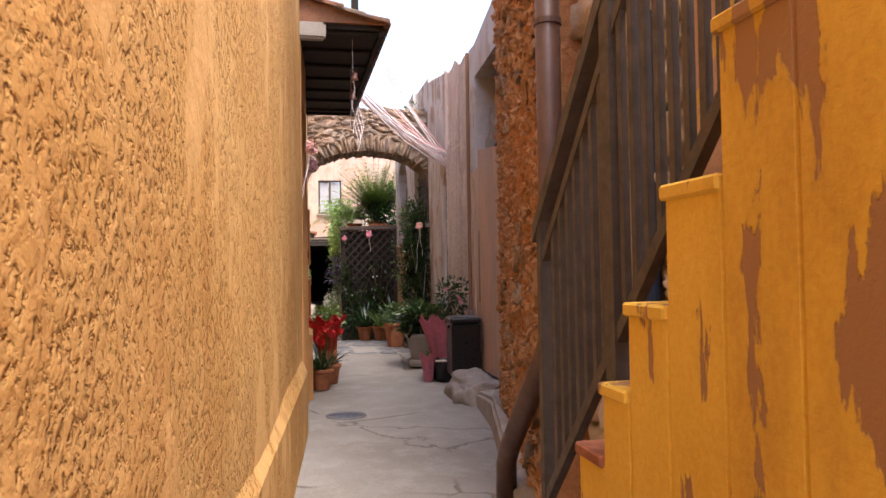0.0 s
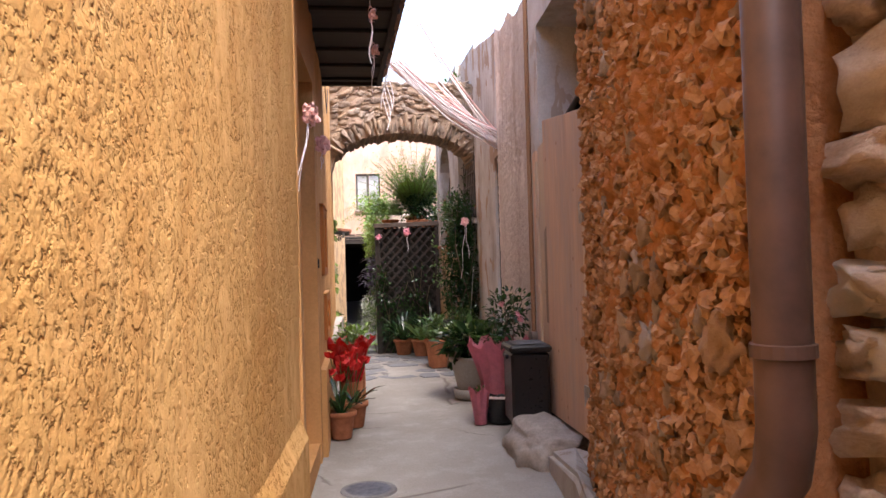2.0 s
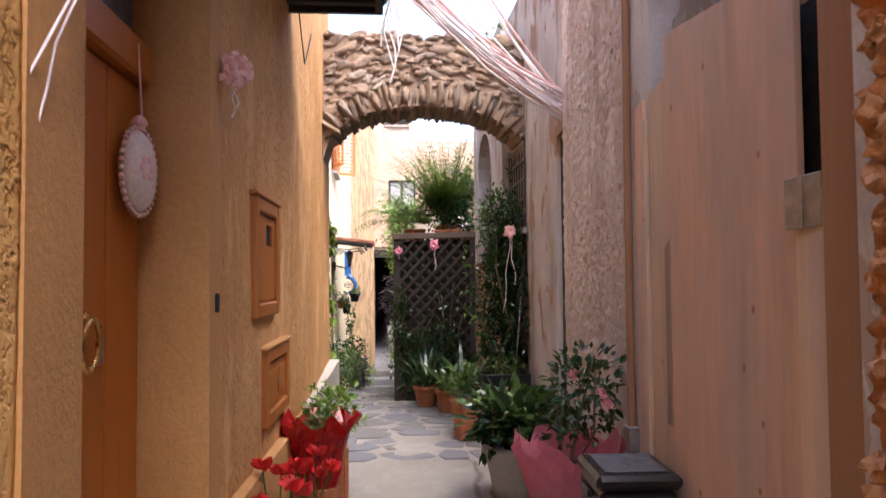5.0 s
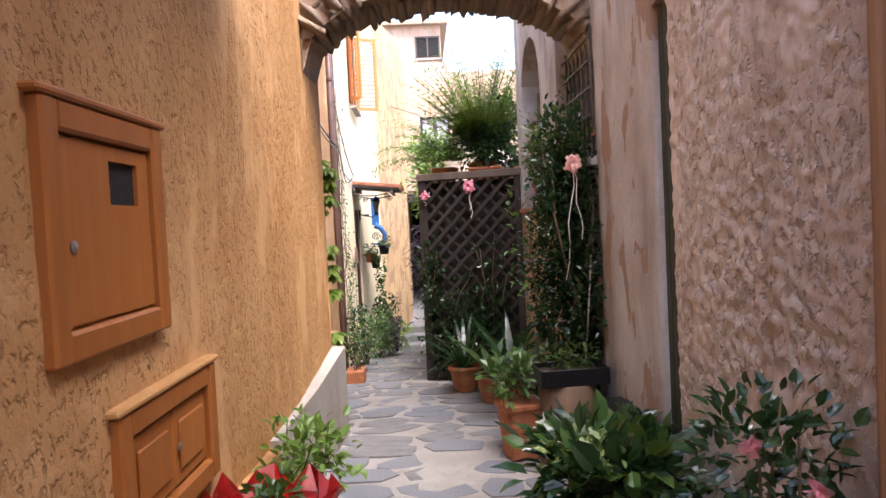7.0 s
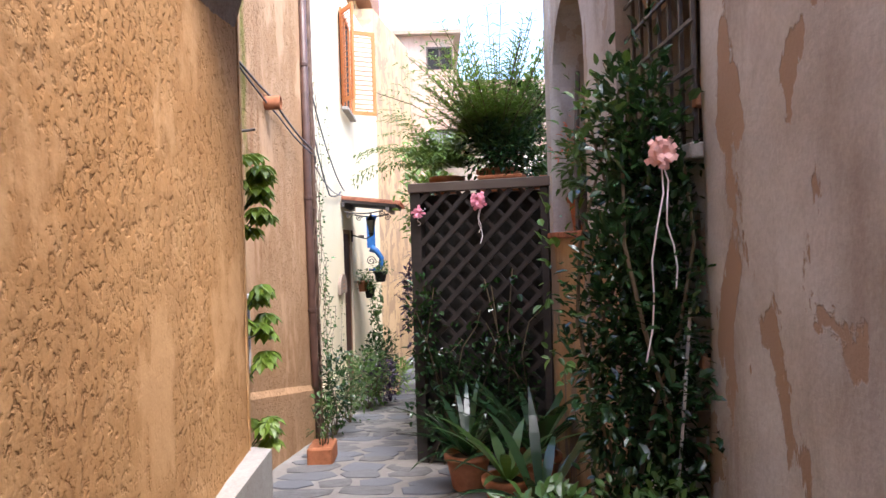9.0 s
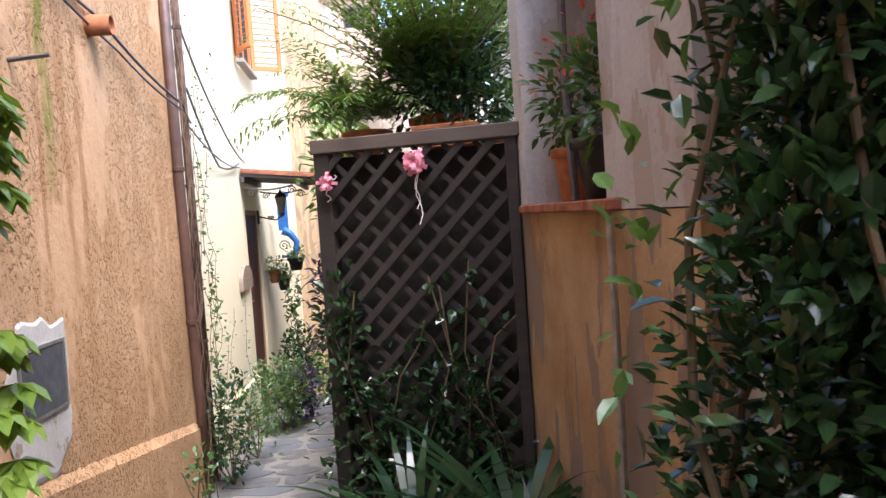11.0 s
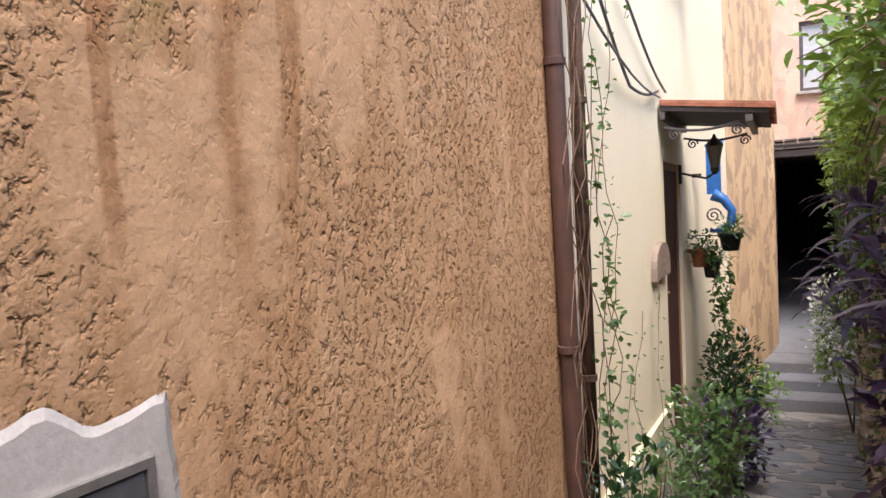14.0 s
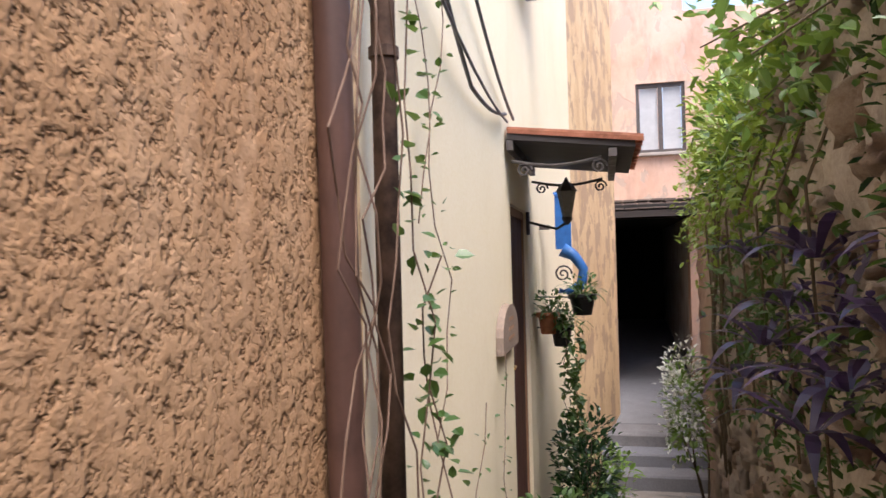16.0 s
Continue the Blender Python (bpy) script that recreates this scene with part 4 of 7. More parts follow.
def canopy():
    t = thing("canopy", "old tiled wooden canopy over the house door", "canopy", (0.1, 7.0, 3.2))
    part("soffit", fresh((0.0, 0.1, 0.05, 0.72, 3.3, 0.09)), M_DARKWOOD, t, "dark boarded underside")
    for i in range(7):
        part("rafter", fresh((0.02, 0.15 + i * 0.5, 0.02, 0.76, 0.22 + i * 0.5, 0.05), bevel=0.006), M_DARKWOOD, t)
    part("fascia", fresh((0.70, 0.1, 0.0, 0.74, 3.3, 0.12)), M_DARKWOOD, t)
    part("end_board", fresh((0.0, 3.27, 0.0, 0.75, 3.31, 0.2)), M_DARKWOOD, t)
    bm = prism(bmesh.new(), [(0, 0.02), (0.26, 0.02), (0.26, 0.12), (0, 0.12)], -0.06, 0.08)
    bmesh.ops.bevel(bm, geom=[e for e in bm.edges], offset=0.02, segments=2, affect="EDGES")
    part("bracket", bm, M_CEMENT, t, "pale stone bracket")
    for row in range(4):
        for i in range(17):
            y = 0.08 + i * 0.195
            x0, x1 = -0.02 + row * 0.175, 0.24 + row * 0.175
            z0, z1 = 0.31 - row * 0.06, 0.25 - row * 0.06
            bm = bmesh.new()
            ra, rb = [], []
            for k in range(7):
                a = math.pi * k / 6
                ra.append(bm.verts.new((x0, y + 0.085 * math.cos(a), z0 + 0.05 * math.sin(a))))
                rb.append(bm.verts.new((x1, y + 0.1 * math.cos(a), z1 + 0.06 * math.sin(a))))
            for k in range(6):
                bm.faces.new((ra[k], ra[k + 1], rb[k + 1], rb[k]))
            bmesh.ops.solidify(bm, geom=bm.faces[:], thickness=0.014)
            o = part("tile", bm, M_TILE_OLD, t)
            o.matrix_basis = pose(R.uniform(-0.015, 0.02), 0, R.uniform(-0.006, 0.006), 0, R.uniform(-1, 1), 0)
    part("tile_bed", prism(bmesh.new(), [(0, 0.06), (0.8, 0.06), (0.8, 3.3), (0, 3.3)], 0.09, [0.29, 0.085 + 0.02, 0.105, 0.29]), M_TILE_OLD, t)


canopy()


def balcony_bits():
    t = thing("balcony_post", "dark wooden balcony post above the canopy", "post", (0.62, 7.3, 3.34))
    part("post", fresh((-0.03, -0.03, 0, 0.03, 0.03, 1.2), bevel=0.005), M_DARKWOOD, t)
    part("base", fresh((-0.05, -0.05, 0, 0.05, 0.05, 0.05), bevel=0.006), M_DARKWOOD, t)
    t = thing("flower_pot", "terracotta flower pot on the canopy", "pot", (0.76, 7.5, 3.32))
    clay_pot(t, 0.09, 0.17)


balcony_bits()


def rosette(name, at, label, n=18, r=0.055, tails=((0.05, -0.35), (-0.03, -0.28)), rz=0, group="ribbon rosettes", material=None):
    """A bow of pink ribbon loops with hanging tails."""
    t = thing(name, label, "ribbon", at, rz, group)
    for k in range(n):
        a = 2 * math.pi * k / n + 0.3 * (k % 2)
        o = Vector(((0.1, 0.6, 1.3)[k % 3], math.cos(a), math.sin(a))).normalized()
        s = o.cross(Vector((1, 0, 0))).normalized()
        bm = bmesh.new()
        rows = []
        for j in range(9):
            b = math.pi * 2 * j / 8
            c = o * r * (0.72, 1.0, 0.86, 1.1)[k % 4] * (0.5 - 0.5 * math.cos(b)) + o.cross(s) * r * 0.24 * math.sin(b)
            w = s * r * (0.08 + 0.09 * math.sin(b / 2))
            rows.append([bm.verts.new(c + w), bm.verts.new(c - w)])
        for q, w in zip(rows, rows[1:]):
            bm.faces.new((q[0], q[1], w[1], w[0]))
        part("loop", bm, material or M_RIBBON, t)
    for dy, dz in tails:
        pts = [(0.0, 0, -0.02)] + [(0.012 * math.sin(i), dy * i / 6 + 0.012 * math.sin(i * 1.7), -0.02 + dz * i / 6) for i in range(1, 7)]
        part("tail", tube(bmesh.new(), pts, 0.003, 5), M_CORD, t)
    return t


rosette("ribbon_rosette", (0.215, 7.22, 2.28), "pink ribbon rosette with long pale tails on the door surround", n=28, tails=((-0.16, -0.55), (-0.34, -0.82)), r=0.075, rz=-25)
rosette("ribbon_rosette", (0.265, 8.49, 2.31), "pink ribbon rosette with a short tail beside the door", n=28, tails=((0.0, -0.16), (0.02, -0.12)), r=0.075, rz=-50)
rosette("ribbon_rosette", (0.66, 8.3, 2.98), "pink ribbon rosette hanging under the canopy", tails=((0.02, -0.3), (-0.02, -0.2)), r=0.06)
rosette("ribbon_rosette", (0.60, 7.35, 2.92), "pink ribbon rosette hanging from the canopy edge", tails=((-0.06, -0.3), (0.05, -0.25)), r=0.05)
for at in ((0.66, 8.3), (0.60, 7.35)):
    tagged(mesh_object("thread", tube(bmesh.new(), [(at[0], at[1], 2.97), (at[0], at[1], 3.24)], 0.002, 5), M_CORD), "thin thread that holds a rosette under the canopy", "thread")


def strings():
    """Bundle of pale cords from the canopy's corner to the grey wall."""
    t = thing("cord_bundle", "bundle of pale pink and white cords strung across the alley", "cords", (0, 0, 0))
    a = Vector((0.92, 10.2, 3.42))
    for i in range(26):
        b = Vector((2.13, 10.7 + R.uniform(0, 0.1), 2.62 + R.uniform(0.0, 0.22)))
        s = a + Vector((R.uniform(0, 0.1), R.uniform(-0.1, 0.2), R.uniform(-0.05, 0.1)))
        if i % 4 == 0:
            s = Vector((R.uniform(0.95, 1.35), R.uniform(10.4, 12.2), R.uniform(3.9, 4.6)))
        m = s.lerp(b, 0.5) + Vector((0, 0, -R.uniform(0.02, 0.12)))
        part("cord", tube(bmesh.new(), [s, s.lerp(m, 0.5) - Vector((0, 0, 0.02)), m, m.lerp(b, 0.5) - Vector((0, 0, 0.01)), b], 0.008, 5), M_CORD if i % 3 else M_CORDPINK, t)
    for i in range(5):
        s = Vector((0.86 + 0.02 * i, 10.2, 3.4))
        pts = [s + Vector((0.03 * math.sin(j * 1.3 + i), 0.02 * i, -0.11 * j)) for j in range(5 + i % 3)]
        part("loose_end", tube(bmesh.new(), pts, 0.006, 5), M_CORD, t)


strings()


def tulip_pot(at, label, pot=True, n=14, h=0.42, red=8):
    t = thing("flower_pot", label, "potted plant", at, R.uniform(0, 90), "red flower pots")
    clay_pot(t, 0.115, 0.22)
    add_raw("strap_leaves", blades((0, 0, 0.19), n, h, 0.045, 0.7, 1.1), M_LEAFDARK, t)
    for k in range(red):
        items = []
        a = 2 * math.pi * k / red
        c = Vector((0.11 * math.cos(a), 0.11 * math.sin(a), 0.58 + R.uniform(-0.10, 0.12)))
        part("stem", tube(bmesh.new(), [(0, 0, 0.2), (c.x * 0.5, c.y * 0.5, 0.42), tuple(c)], 0.004, 5), M_LEAF, t)
        for j in range(7):
            b = 2 * math.pi * j / 7
            items.append((c, Vector((math.cos(b) * 0.6, math.sin(b) * 0.6, 0.6)), rv(), 0.072, 0.055))
        add_leaves("blossom", items, M_RED, t, "bright red blossom")


tulip_pot((0.36, 8.98, gz(9) - 0.02), "terracotta pot with strap leaves and red flowers")
tulip_pot((0.47, 9.36, gz(9.4) - 0.02), "terracotta pot of red flowers against the plinth", n=9, h=0.3)


def wrapped_pot():
    t = thing("wrapped_plant", "green plant in crumpled red gift wrap set on a pot", "potted plant", (0.46, 10.05, gz(10) - 0.02))
    bm = bmesh.new()
    n = 22
    rows = []
    for z, r in ((0.27, 0.10), (0.36, 0.12), (0.48, 0.15), (0.60, 0.19), (0.68, 0.23)):
        rows.append([bm.verts.new((r * (1 + 0.12 * math.sin(k * 3 + z * 20)) * math.cos(2 * math.pi * k / n), r * (1 + 0.12 * math.sin(k * 3 + z * 20)) * math.sin(2 * math.pi * k / n), z + (0.05 * math.sin(k * 2.2) if z > 0.55 else 0))) for k in range(n)])
    for a, b in zip(rows, rows[1:]):
        for k in range(n):
            bm.faces.new((a[k], a[(k + 1) % n], b[(k + 1) % n], b[k]))
    bm.faces.new(rows[0][::-1])
    bmesh.ops.solidify(bm, geom=bm.faces[:], thickness=0.004)
    part("wrap", bm, plain("red_wrap", (0.55, 0.02, 0.02, 1), 0.3, 0, 0.15, 12, 0.6), t, "glossy red wrap")
    part("inner_pot", lathe(bmesh.new(), [(0.085, 0.0), (0.115, 0.28), (0.01, 0.3)], 16), M_CLAY, t)
    part("root_ball", lathe(bmesh.new(), [(0.01, 0.26), (0.1, 0.28), (0.09, 0.56), (0.01, 0.58)], 14), M_SOIL, t)
    add_leaves("foliage", clump((0, 0, 0.66), (0.13, 0.13, 0.09), 110, 0.055, 3), M_LEAF, t)
    t = thing("planter", "brown planter box with a loose pale-green plant", "potted plant", (0.48, 10.62, gz(10.6) - 0.02), 4)
    part("box", fresh((-0.11, -0.2, 0, 0.11, 0.2, 0.03), (-0.12, -0.21, 0.03, -0.09, 0.21, 0.4), (0.09, -0.21, 0.03, 0.12, 0.21, 0.4), (-0.09, -0.21, 0.03, 0.09, -0.18, 0.4), (-0.09, 0.18, 0.03, 0.09, 0.21, 0.4), bevel=0.006), M_CLAY, t)
    part("soil", fresh((-0.09, -0.18, 0.2, 0.09, 0.18, 0.36)), M_SOIL, t)
    add_leaves("foliage", clump((0.03, 0.02, 0.60), (0.19, 0.26, 0.17), 330, 0.06, 5, gaps=0.25), M_LEAFBRIGHT, t)
    stems(t, (0, 0, 0.35), [(0.1, 0.1, 0.7), (-0.08, 0.12, 0.72), (0.05, -0.14, 0.7), (0.12, -0.04, 0.62)])


wrapped_pot()


def manhole():
    z = gz(7.57) - 0.022
    t = thing("manhole_cover", "small round iron cover set in the concrete", "cover", (0.52, 7.6, z))
    part("lid", lathe(bmesh.new(), [(0.01, -0.02), (0.15, -0.02), (0.15, 0.004), (0.13, 0.007), (0.01, 0.007)], 28), M_GREYBOX, t)
    part("ring", lathe(bmesh.new(), [(0.155, -0.02), (0.185, -0.02), (0.175, 0.004), (0.156, 0.005)], 28), M_FLAG, t)


manhole()


# ---------------------------------------------------------------- right side: stair, rail, pipe
def stair():
    t = thing("outside_stair", "outside stair with a peeling yellow stepped side wall", "stair", (0, 0, 0))
    noses = [(3.22, 0.20), (3.07, 0.41), (2.93, 0.62), (2.78, 0.82), (2.63, 0.99), (2.49, 1.18), (2.32, 1.41), (2.13, 1.67), (1.94, 1.89)]
    rise = 0.2
    for i, (ya, zt) in enumerate(noses):
        last = i == len(noses) - 1
        run = 0.2 if last else ya - noses[i + 1][0]
        side = part("side_wall", fresh((0.766, -2.0 if last else ya - run, -0.4, 0.87, ya, zt), bevel=0.006), M_PAINTY, t)
        part("tread", fresh((0.872, -2.0 if last else ya - run - 0.02, zt - rise - 0.05, 1.475, ya - 0.004, zt - 0.012), bevel=0.012), M_TILE, t, "terracotta-coloured tread")
        if not last:
            part("nosing", fresh((0.758, ya - run + 0.003, zt - 0.026, 0.872, ya + 0.01, zt + 0.004), bevel=0.005), M_PAINTY if i > 3 else M_TILE, t)
    part("high_wall", fresh((0.764, -2.0, 1.9, 0.89, 1.76, 3.15), bevel=0.01), M_PAINTY, t, "tall peeling yellow wall")
    return t


stair()


def railing():
    t = thing("stair_railing", "dark iron stair railing with square bars", "railing", (0, 0, 0))
    x = 0.92
    slope = (1.76 - 1.42) / (3.48 - 3.15)
    low = lambda y: 0.50 + (3.42 - y) * 1.02
    top = lambda y: 1.42 + (3.46 - y) * slope
    part("newel", fresh((x - 0.02, 3.43, gz(3.4) - 0.05, x + 0.02, 3.47, 1.44), bevel=0.003), M_IRON, t)
    def bar(name, ya, yb, fz, wid, hgt, off=0.0):
        bm = bmesh.new()
        lo = [bm.verts.new((x + sx * wid + off, y, fz(y) + sz * hgt)) for y in (ya, yb) for sx, sz in ((-1, -1), (1, -1), (1, 1), (-1, 1))]
        a, b = lo[:4], lo[4:]
        bm.faces.new(a[::-1]); bm.faces.new(b)
        for k in range(4):
            bm.faces.new((a[k], a[(k + 1) % 4], b[(k + 1) % 4], b[k]))
        bmesh.ops.recalc_face_normals(bm, faces=bm.faces)
        part(name, bm, M_IRON, t)
    bar("handrail", 3.50, 1.9, top, 0.024, 0.032)
    bar("upper_rail", 3.45, 1.9, lambda y: top(y) - 0.15, 0.012, 0.022)
    bar("lower_rail", 3.46, 1.9, low, 0.014, 0.024)
    for i in range(21):
        y = 3.34 - i * 0.066
        w = 0.03 if i == 7 else 0.012
        part("bar", fresh((x - (0.02 if i == 7 else 0.009), y - w, (low(y) if i != 7 else 0.2), x + (0.02 if i == 7 else 0.009), y + w, top(y) - (0.15 if i != 7 else 0.0))), M_IRON, t)


railing()


def downpipe(pts, r, label, material, clips=(), group="downpipes", name="downpipe"):
    t = thing(name, label, "pipe", tuple(pts[0]), 0, group)
    o = Vector(pts[0])
    part("pipe", tube(bmesh.new(), [Vector(p) - o for p in pts], r, 16), material, t, "", True)
    for z, p in clips:
        part("collar", lathe(bmesh.new(), [(r + 0.001, -0.015), (r + 0.007, -0.013), (r + 0.007, 0.013), (r + 0.001, 0.015)], 18), material, t).matrix_basis = pose(p[0] - o.x, p[1] - o.y, z - o.z)
    return t


downpipe([(1.25, 4.27, 4.2), (1.25, 4.27, 1.04), (1.25, 4.29, 0.95), (1.248, 4.36, 0.86), (1.24, 4.98, 0.27), (1.24, 5.06, 0.17), (1.24, 5.08, -0.06)], 0.058, "thick brown downpipe kicked out at its foot", M_PIPE, ((2.4, (1.25, 4.27)), (1.2, (1.25, 4.27)), (3.6, (1.25, 4.27))))
tagged(mesh_object("blue_pipe", tube(bmesh.new(), [(1.40, 3.62, 0.4), (1.40, 3.62, 4.4)], 0.045, 12), plain("blue_grey_pipe", (0.04, 0.06, 0.10, 1), 0.4)), "blue-grey pipe standing against the rubble wall", "pipe")


# ---------------------------------------------------------------- boarded doorway, rock, bin
def plank(name, y0, y1, z0, z1l, z1r, x0, x1, material, label, parent=None, thick=0.025):
    bm = prism(bmesh.new(), [(x0, y0), (x1, y1), (x1 + thick, y1), (x0 + thick, y0)], z0, [z1r, z1l, z1l, z1r])
    bmesh.ops.recalc_face_normals(bm, faces=bm.faces)
    bmesh.ops.bevel(bm, geom=bm.edges[:], offset=0.003, segments=1, affect="EDGES")
    o = mesh_object(name, bm, material)
    if parent:
        o.parent = parent
        return o
    return tagged(o, label, "board", "boards of the doorway")


def boarded_door():
    t = thing("boarded_door", "raw pine boards closing an old doorway", "door", (0, 0, 0))
    plank("board", 7.55, 8.53, 0.2, 2.50, 2.39, 1.975, 1.995, M_PLANK, "", t)
    plank("board", 8.545, 8.83, 0.25, 2.33, 2.36, 2.022, 2.036, M_PLANKPALE, "", t)
    plank("strip", 8.50, 8.56, 0.9, 1.62, 1.66, 1.990, 1.993, M_PLANKGREY, "", t, 0.016)
    plank("strip", 8.845, 8.90, 0.3, 2.20, 2.22, 2.02, 2.024, M_PLANKPALE, "", t, 0.03)
    plank("board", 8.91, 9.02, 0.3, 2.3, 2.32, 2.035, 2.04, M_PLANK, "", t)
    plank("strip", 7.385, 7.53, 0.2, 1.74, 1.73, 1.945, 1.955, M_PLANKPALE, "", t, 0.03)
    for z in (1.70, 0.5):
        h = part("hinge", fresh((1.942, 7.39, z - 0.07, 1.952, 7.56, z + 0.07), bevel=0.002), M_STEEL, t, "galvanised hinge plate")
        part("hinge_pin", tube(bmesh.new(), [(1.94, 7.475, z - 0.07), (1.94, 7.475, z + 0.07)], 0.007, 8), M_STEEL, h)
    part("staple", fresh((1.985, 7.98, 1.345, 1.994, 8.04, 1.352)), M_BLACK, t)
    # stencilled marks that cannot be read
    for k, z in enumerate((2.22, 2.05, 1.88, 1.74)):
        part("stencil_mark", fresh((1.9885, 7.86 + 0.004 * k, z - 0.06, 1.9915, 7.90 + 0.004 * k, z + 0.05)), plain("faded_ink", (0.33, 0.20, 0.14, 1), 0.9), t, "faded stencilled mark")
    p = thing("door_post", "brown plastered post beside the boards", "post", (0, 0, 0))
    part("post", fresh((1.893, 7.06, -0.1, 1.96, 7.31, 3.9), bevel=0.006), M_PLANK2, p)
    b = thing("leaning_board", "rough bark-edged board leaning in the niche", "board", (0, 0, 0))
    part("board", tube(bmesh.new(), [(2.13, 7.36, 2.72), (2.16, 8.0, 2.60), (2.2, 8.86, 2.42)], [0.035, 0.04, 0.03], 7), M_DARKWOOD, b)
    q = thing("rusty_pole", "thin rusty pipe standing by the boards", "pipe", (0, 0, 0))
    part("pole", tube(bmesh.new(), [(2.035, 9.12, 0.15), (2.04, 9.13, 2.0), (2.045, 9.12, 3.7)], 0.02, 10), M_PLANK2, q)
    part("clamp", fresh((2.005, 9.08, 0.66, 2.06, 9.16, 0.78), bevel=0.004), M_STEEL, q)


boarded_door()


def boulder(name, at, size, label, seed, material=None, cat="rock"):
    bm = bmesh.new()
    bmesh.ops.create_icosphere(bm, subdivisions=4, radius=1.0)
    for v in bm.verts:
        p = v.co.copy()
        q = Vector([math.copysign(abs(c) ** 0.7, c) for c in p])
        n = 0.3 * noise.noise(p * 1.5 + Vector((seed, 0, 0))) + 0.16 * noise.noise(p * 4 + Vector((0, seed, 0))) + 0.04 * noise.noise(p * 10)
        q *= 1 + n
        v.co = Vector((q.x * size[0], q.y * size[1], q.z * size[2]))
    o = mesh_object(name, bm, material or M_ROCK, True)
    o.matrix_basis = pose(*at)
    return tagged(o, label, cat)


boulder("rock", (1.83, 8.14, 0.02), (0.25, 0.42, 0.19), "low rough grey boulder at the foot of the boards", 4.0)


def bin_box():
    t = thing("waste_bin", "glossy black plastic bin with a lid on the boulder", "bin", (1.79, 8.55, 0.14), -3)
    part("body", fresh((-0.13, -0.19, 0, 0.17, 0.17, 0.55), bevel=0.02), M_BLACK, t)
    lid = part("lid", fresh((-0.145, -0.205, 0.552, 0.185, 0.185, 0.61), bevel=0.018), M_BLACK, t)
    part("lid_panel", fresh((-0.10, -0.15, 0.6105, 0.14, 0.13, 0.618), bevel=0.003), M_GREYBOX, lid, "grey inset panel")
    part("handle", fresh((-0.155, -0.08, 0.5, -0.132, 0.06, 0.53), bevel=0.005), M_BLACK, t)


bin_box()


def flared_wrap(bm, h0, h1, r0, r1, n=26, wave=0.05):
    rows = []
    for i in range(8):
        u = i / 7
        z, r = h0 + (h1 - h0) * u, r0 + (r1 - r0) * u ** 1.4
        rows.append([bm.verts.new((r * (1 + 0.06 * math.sin(k * 2.6)) * math.cos(2 * math.pi * k / n), r * (1 + 0.06 * math.sin(k * 2.6)) * math.sin(2 * math.pi * k / n), z + wave * u ** 3 * math.sin(k * 1.9))) for k in range(n)])
    for a, b in zip(rows, rows[1:]):
        for k in range(n):
            bm.faces.new((a[k], a[(k + 1) % n], b[(k + 1) % n], b[k]))
    bmesh.ops.solidify(bm, geom=bm.faces[:], thickness=0.003)
    return bm


def camellia():
    t = thing("wrapped_camellia", "camellia in a dark pot with flaring pink paper", "potted plant", (1.735, 9.2, gz(9.2) - 0.02))
    part("pot", lathe(bmesh.new(), [(0.10, 0), (0.125, 0.02), (0.15, 0.26), (0.14, 0.27), (0.02, 0.25)], 20), M_BLACK, t, "", True)
    part("paper", flared_wrap(bmesh.new(), 0.22, 0.70, 0.14, 0.27), M_PINKPAPER, t, "flaring pink paper")
    part("bow_ribbon", lathe(bmesh.new(), [(0.148, 0.22), (0.154, 0.23), (0.148, 0.245)], 22), M_CORD, t)
    part("inner_paper", lathe(bmesh.new(), [(0.02, 0.3), (0.14, 0.34), (0.2, 0.56), (0.02, 0.56)], 20), M_SOIL, t)
    add_leaves("foliage", clump((0.12, 0.15, 0.95), (0.21, 0.21, 0.22), 330, 0.056, 11, gaps=0.42), M_LEAFDARK, t)
    add_leaves("low_foliage", clump((0.02, 0.1, 0.76), (0.2, 0.2, 0.10), 90, 0.05, 12, gaps=0.3), M_LEAFDARK, t)
    stems(t, (0, 0.02, 0.5), [(0.1, 0.12, 1.0), (0.2, 0.2, 1.1), (0.05, 0.25, 0.95), (0.15, 0.02, 1.05), (0, 0.1, 0.85)], 0.008)
    items = []
    for c in ((0.05, 0.06, 1.02), (0.18, 0.0, 0.93), (0.2, -0.02, 0.88)):
        for j in range(10):
            items.append((Vector(c), (rv() + Vector((0, -0.4, 0))).normalized(), rv(), 0.035, 0.032))
    add_leaves("blossom", items, M_PINKPETAL, t, "pink camellia blossoms")
    t = thing("wrapped_plant", "small plant in pink paper beside the camellia", "potted plant", (1.55, 9.16, gz(9.2) - 0.02))
    part("paper", flared_wrap(bmesh.new(), 0.0, 0.30, 0.05, 0.1, 18, 0.03), M_PINKPAPER, t)
    part("core", lathe(bmesh.new(), [(0.04, 0.0), (0.06, 0.2), (0.01, 0.21)], 12), M_BLACK, t)
    add_leaves("foliage", clump((0, 0, 0.26), (0.06, 0.06, 0.06), 30, 0.05, 2), M_LEAF, t)


camellia()


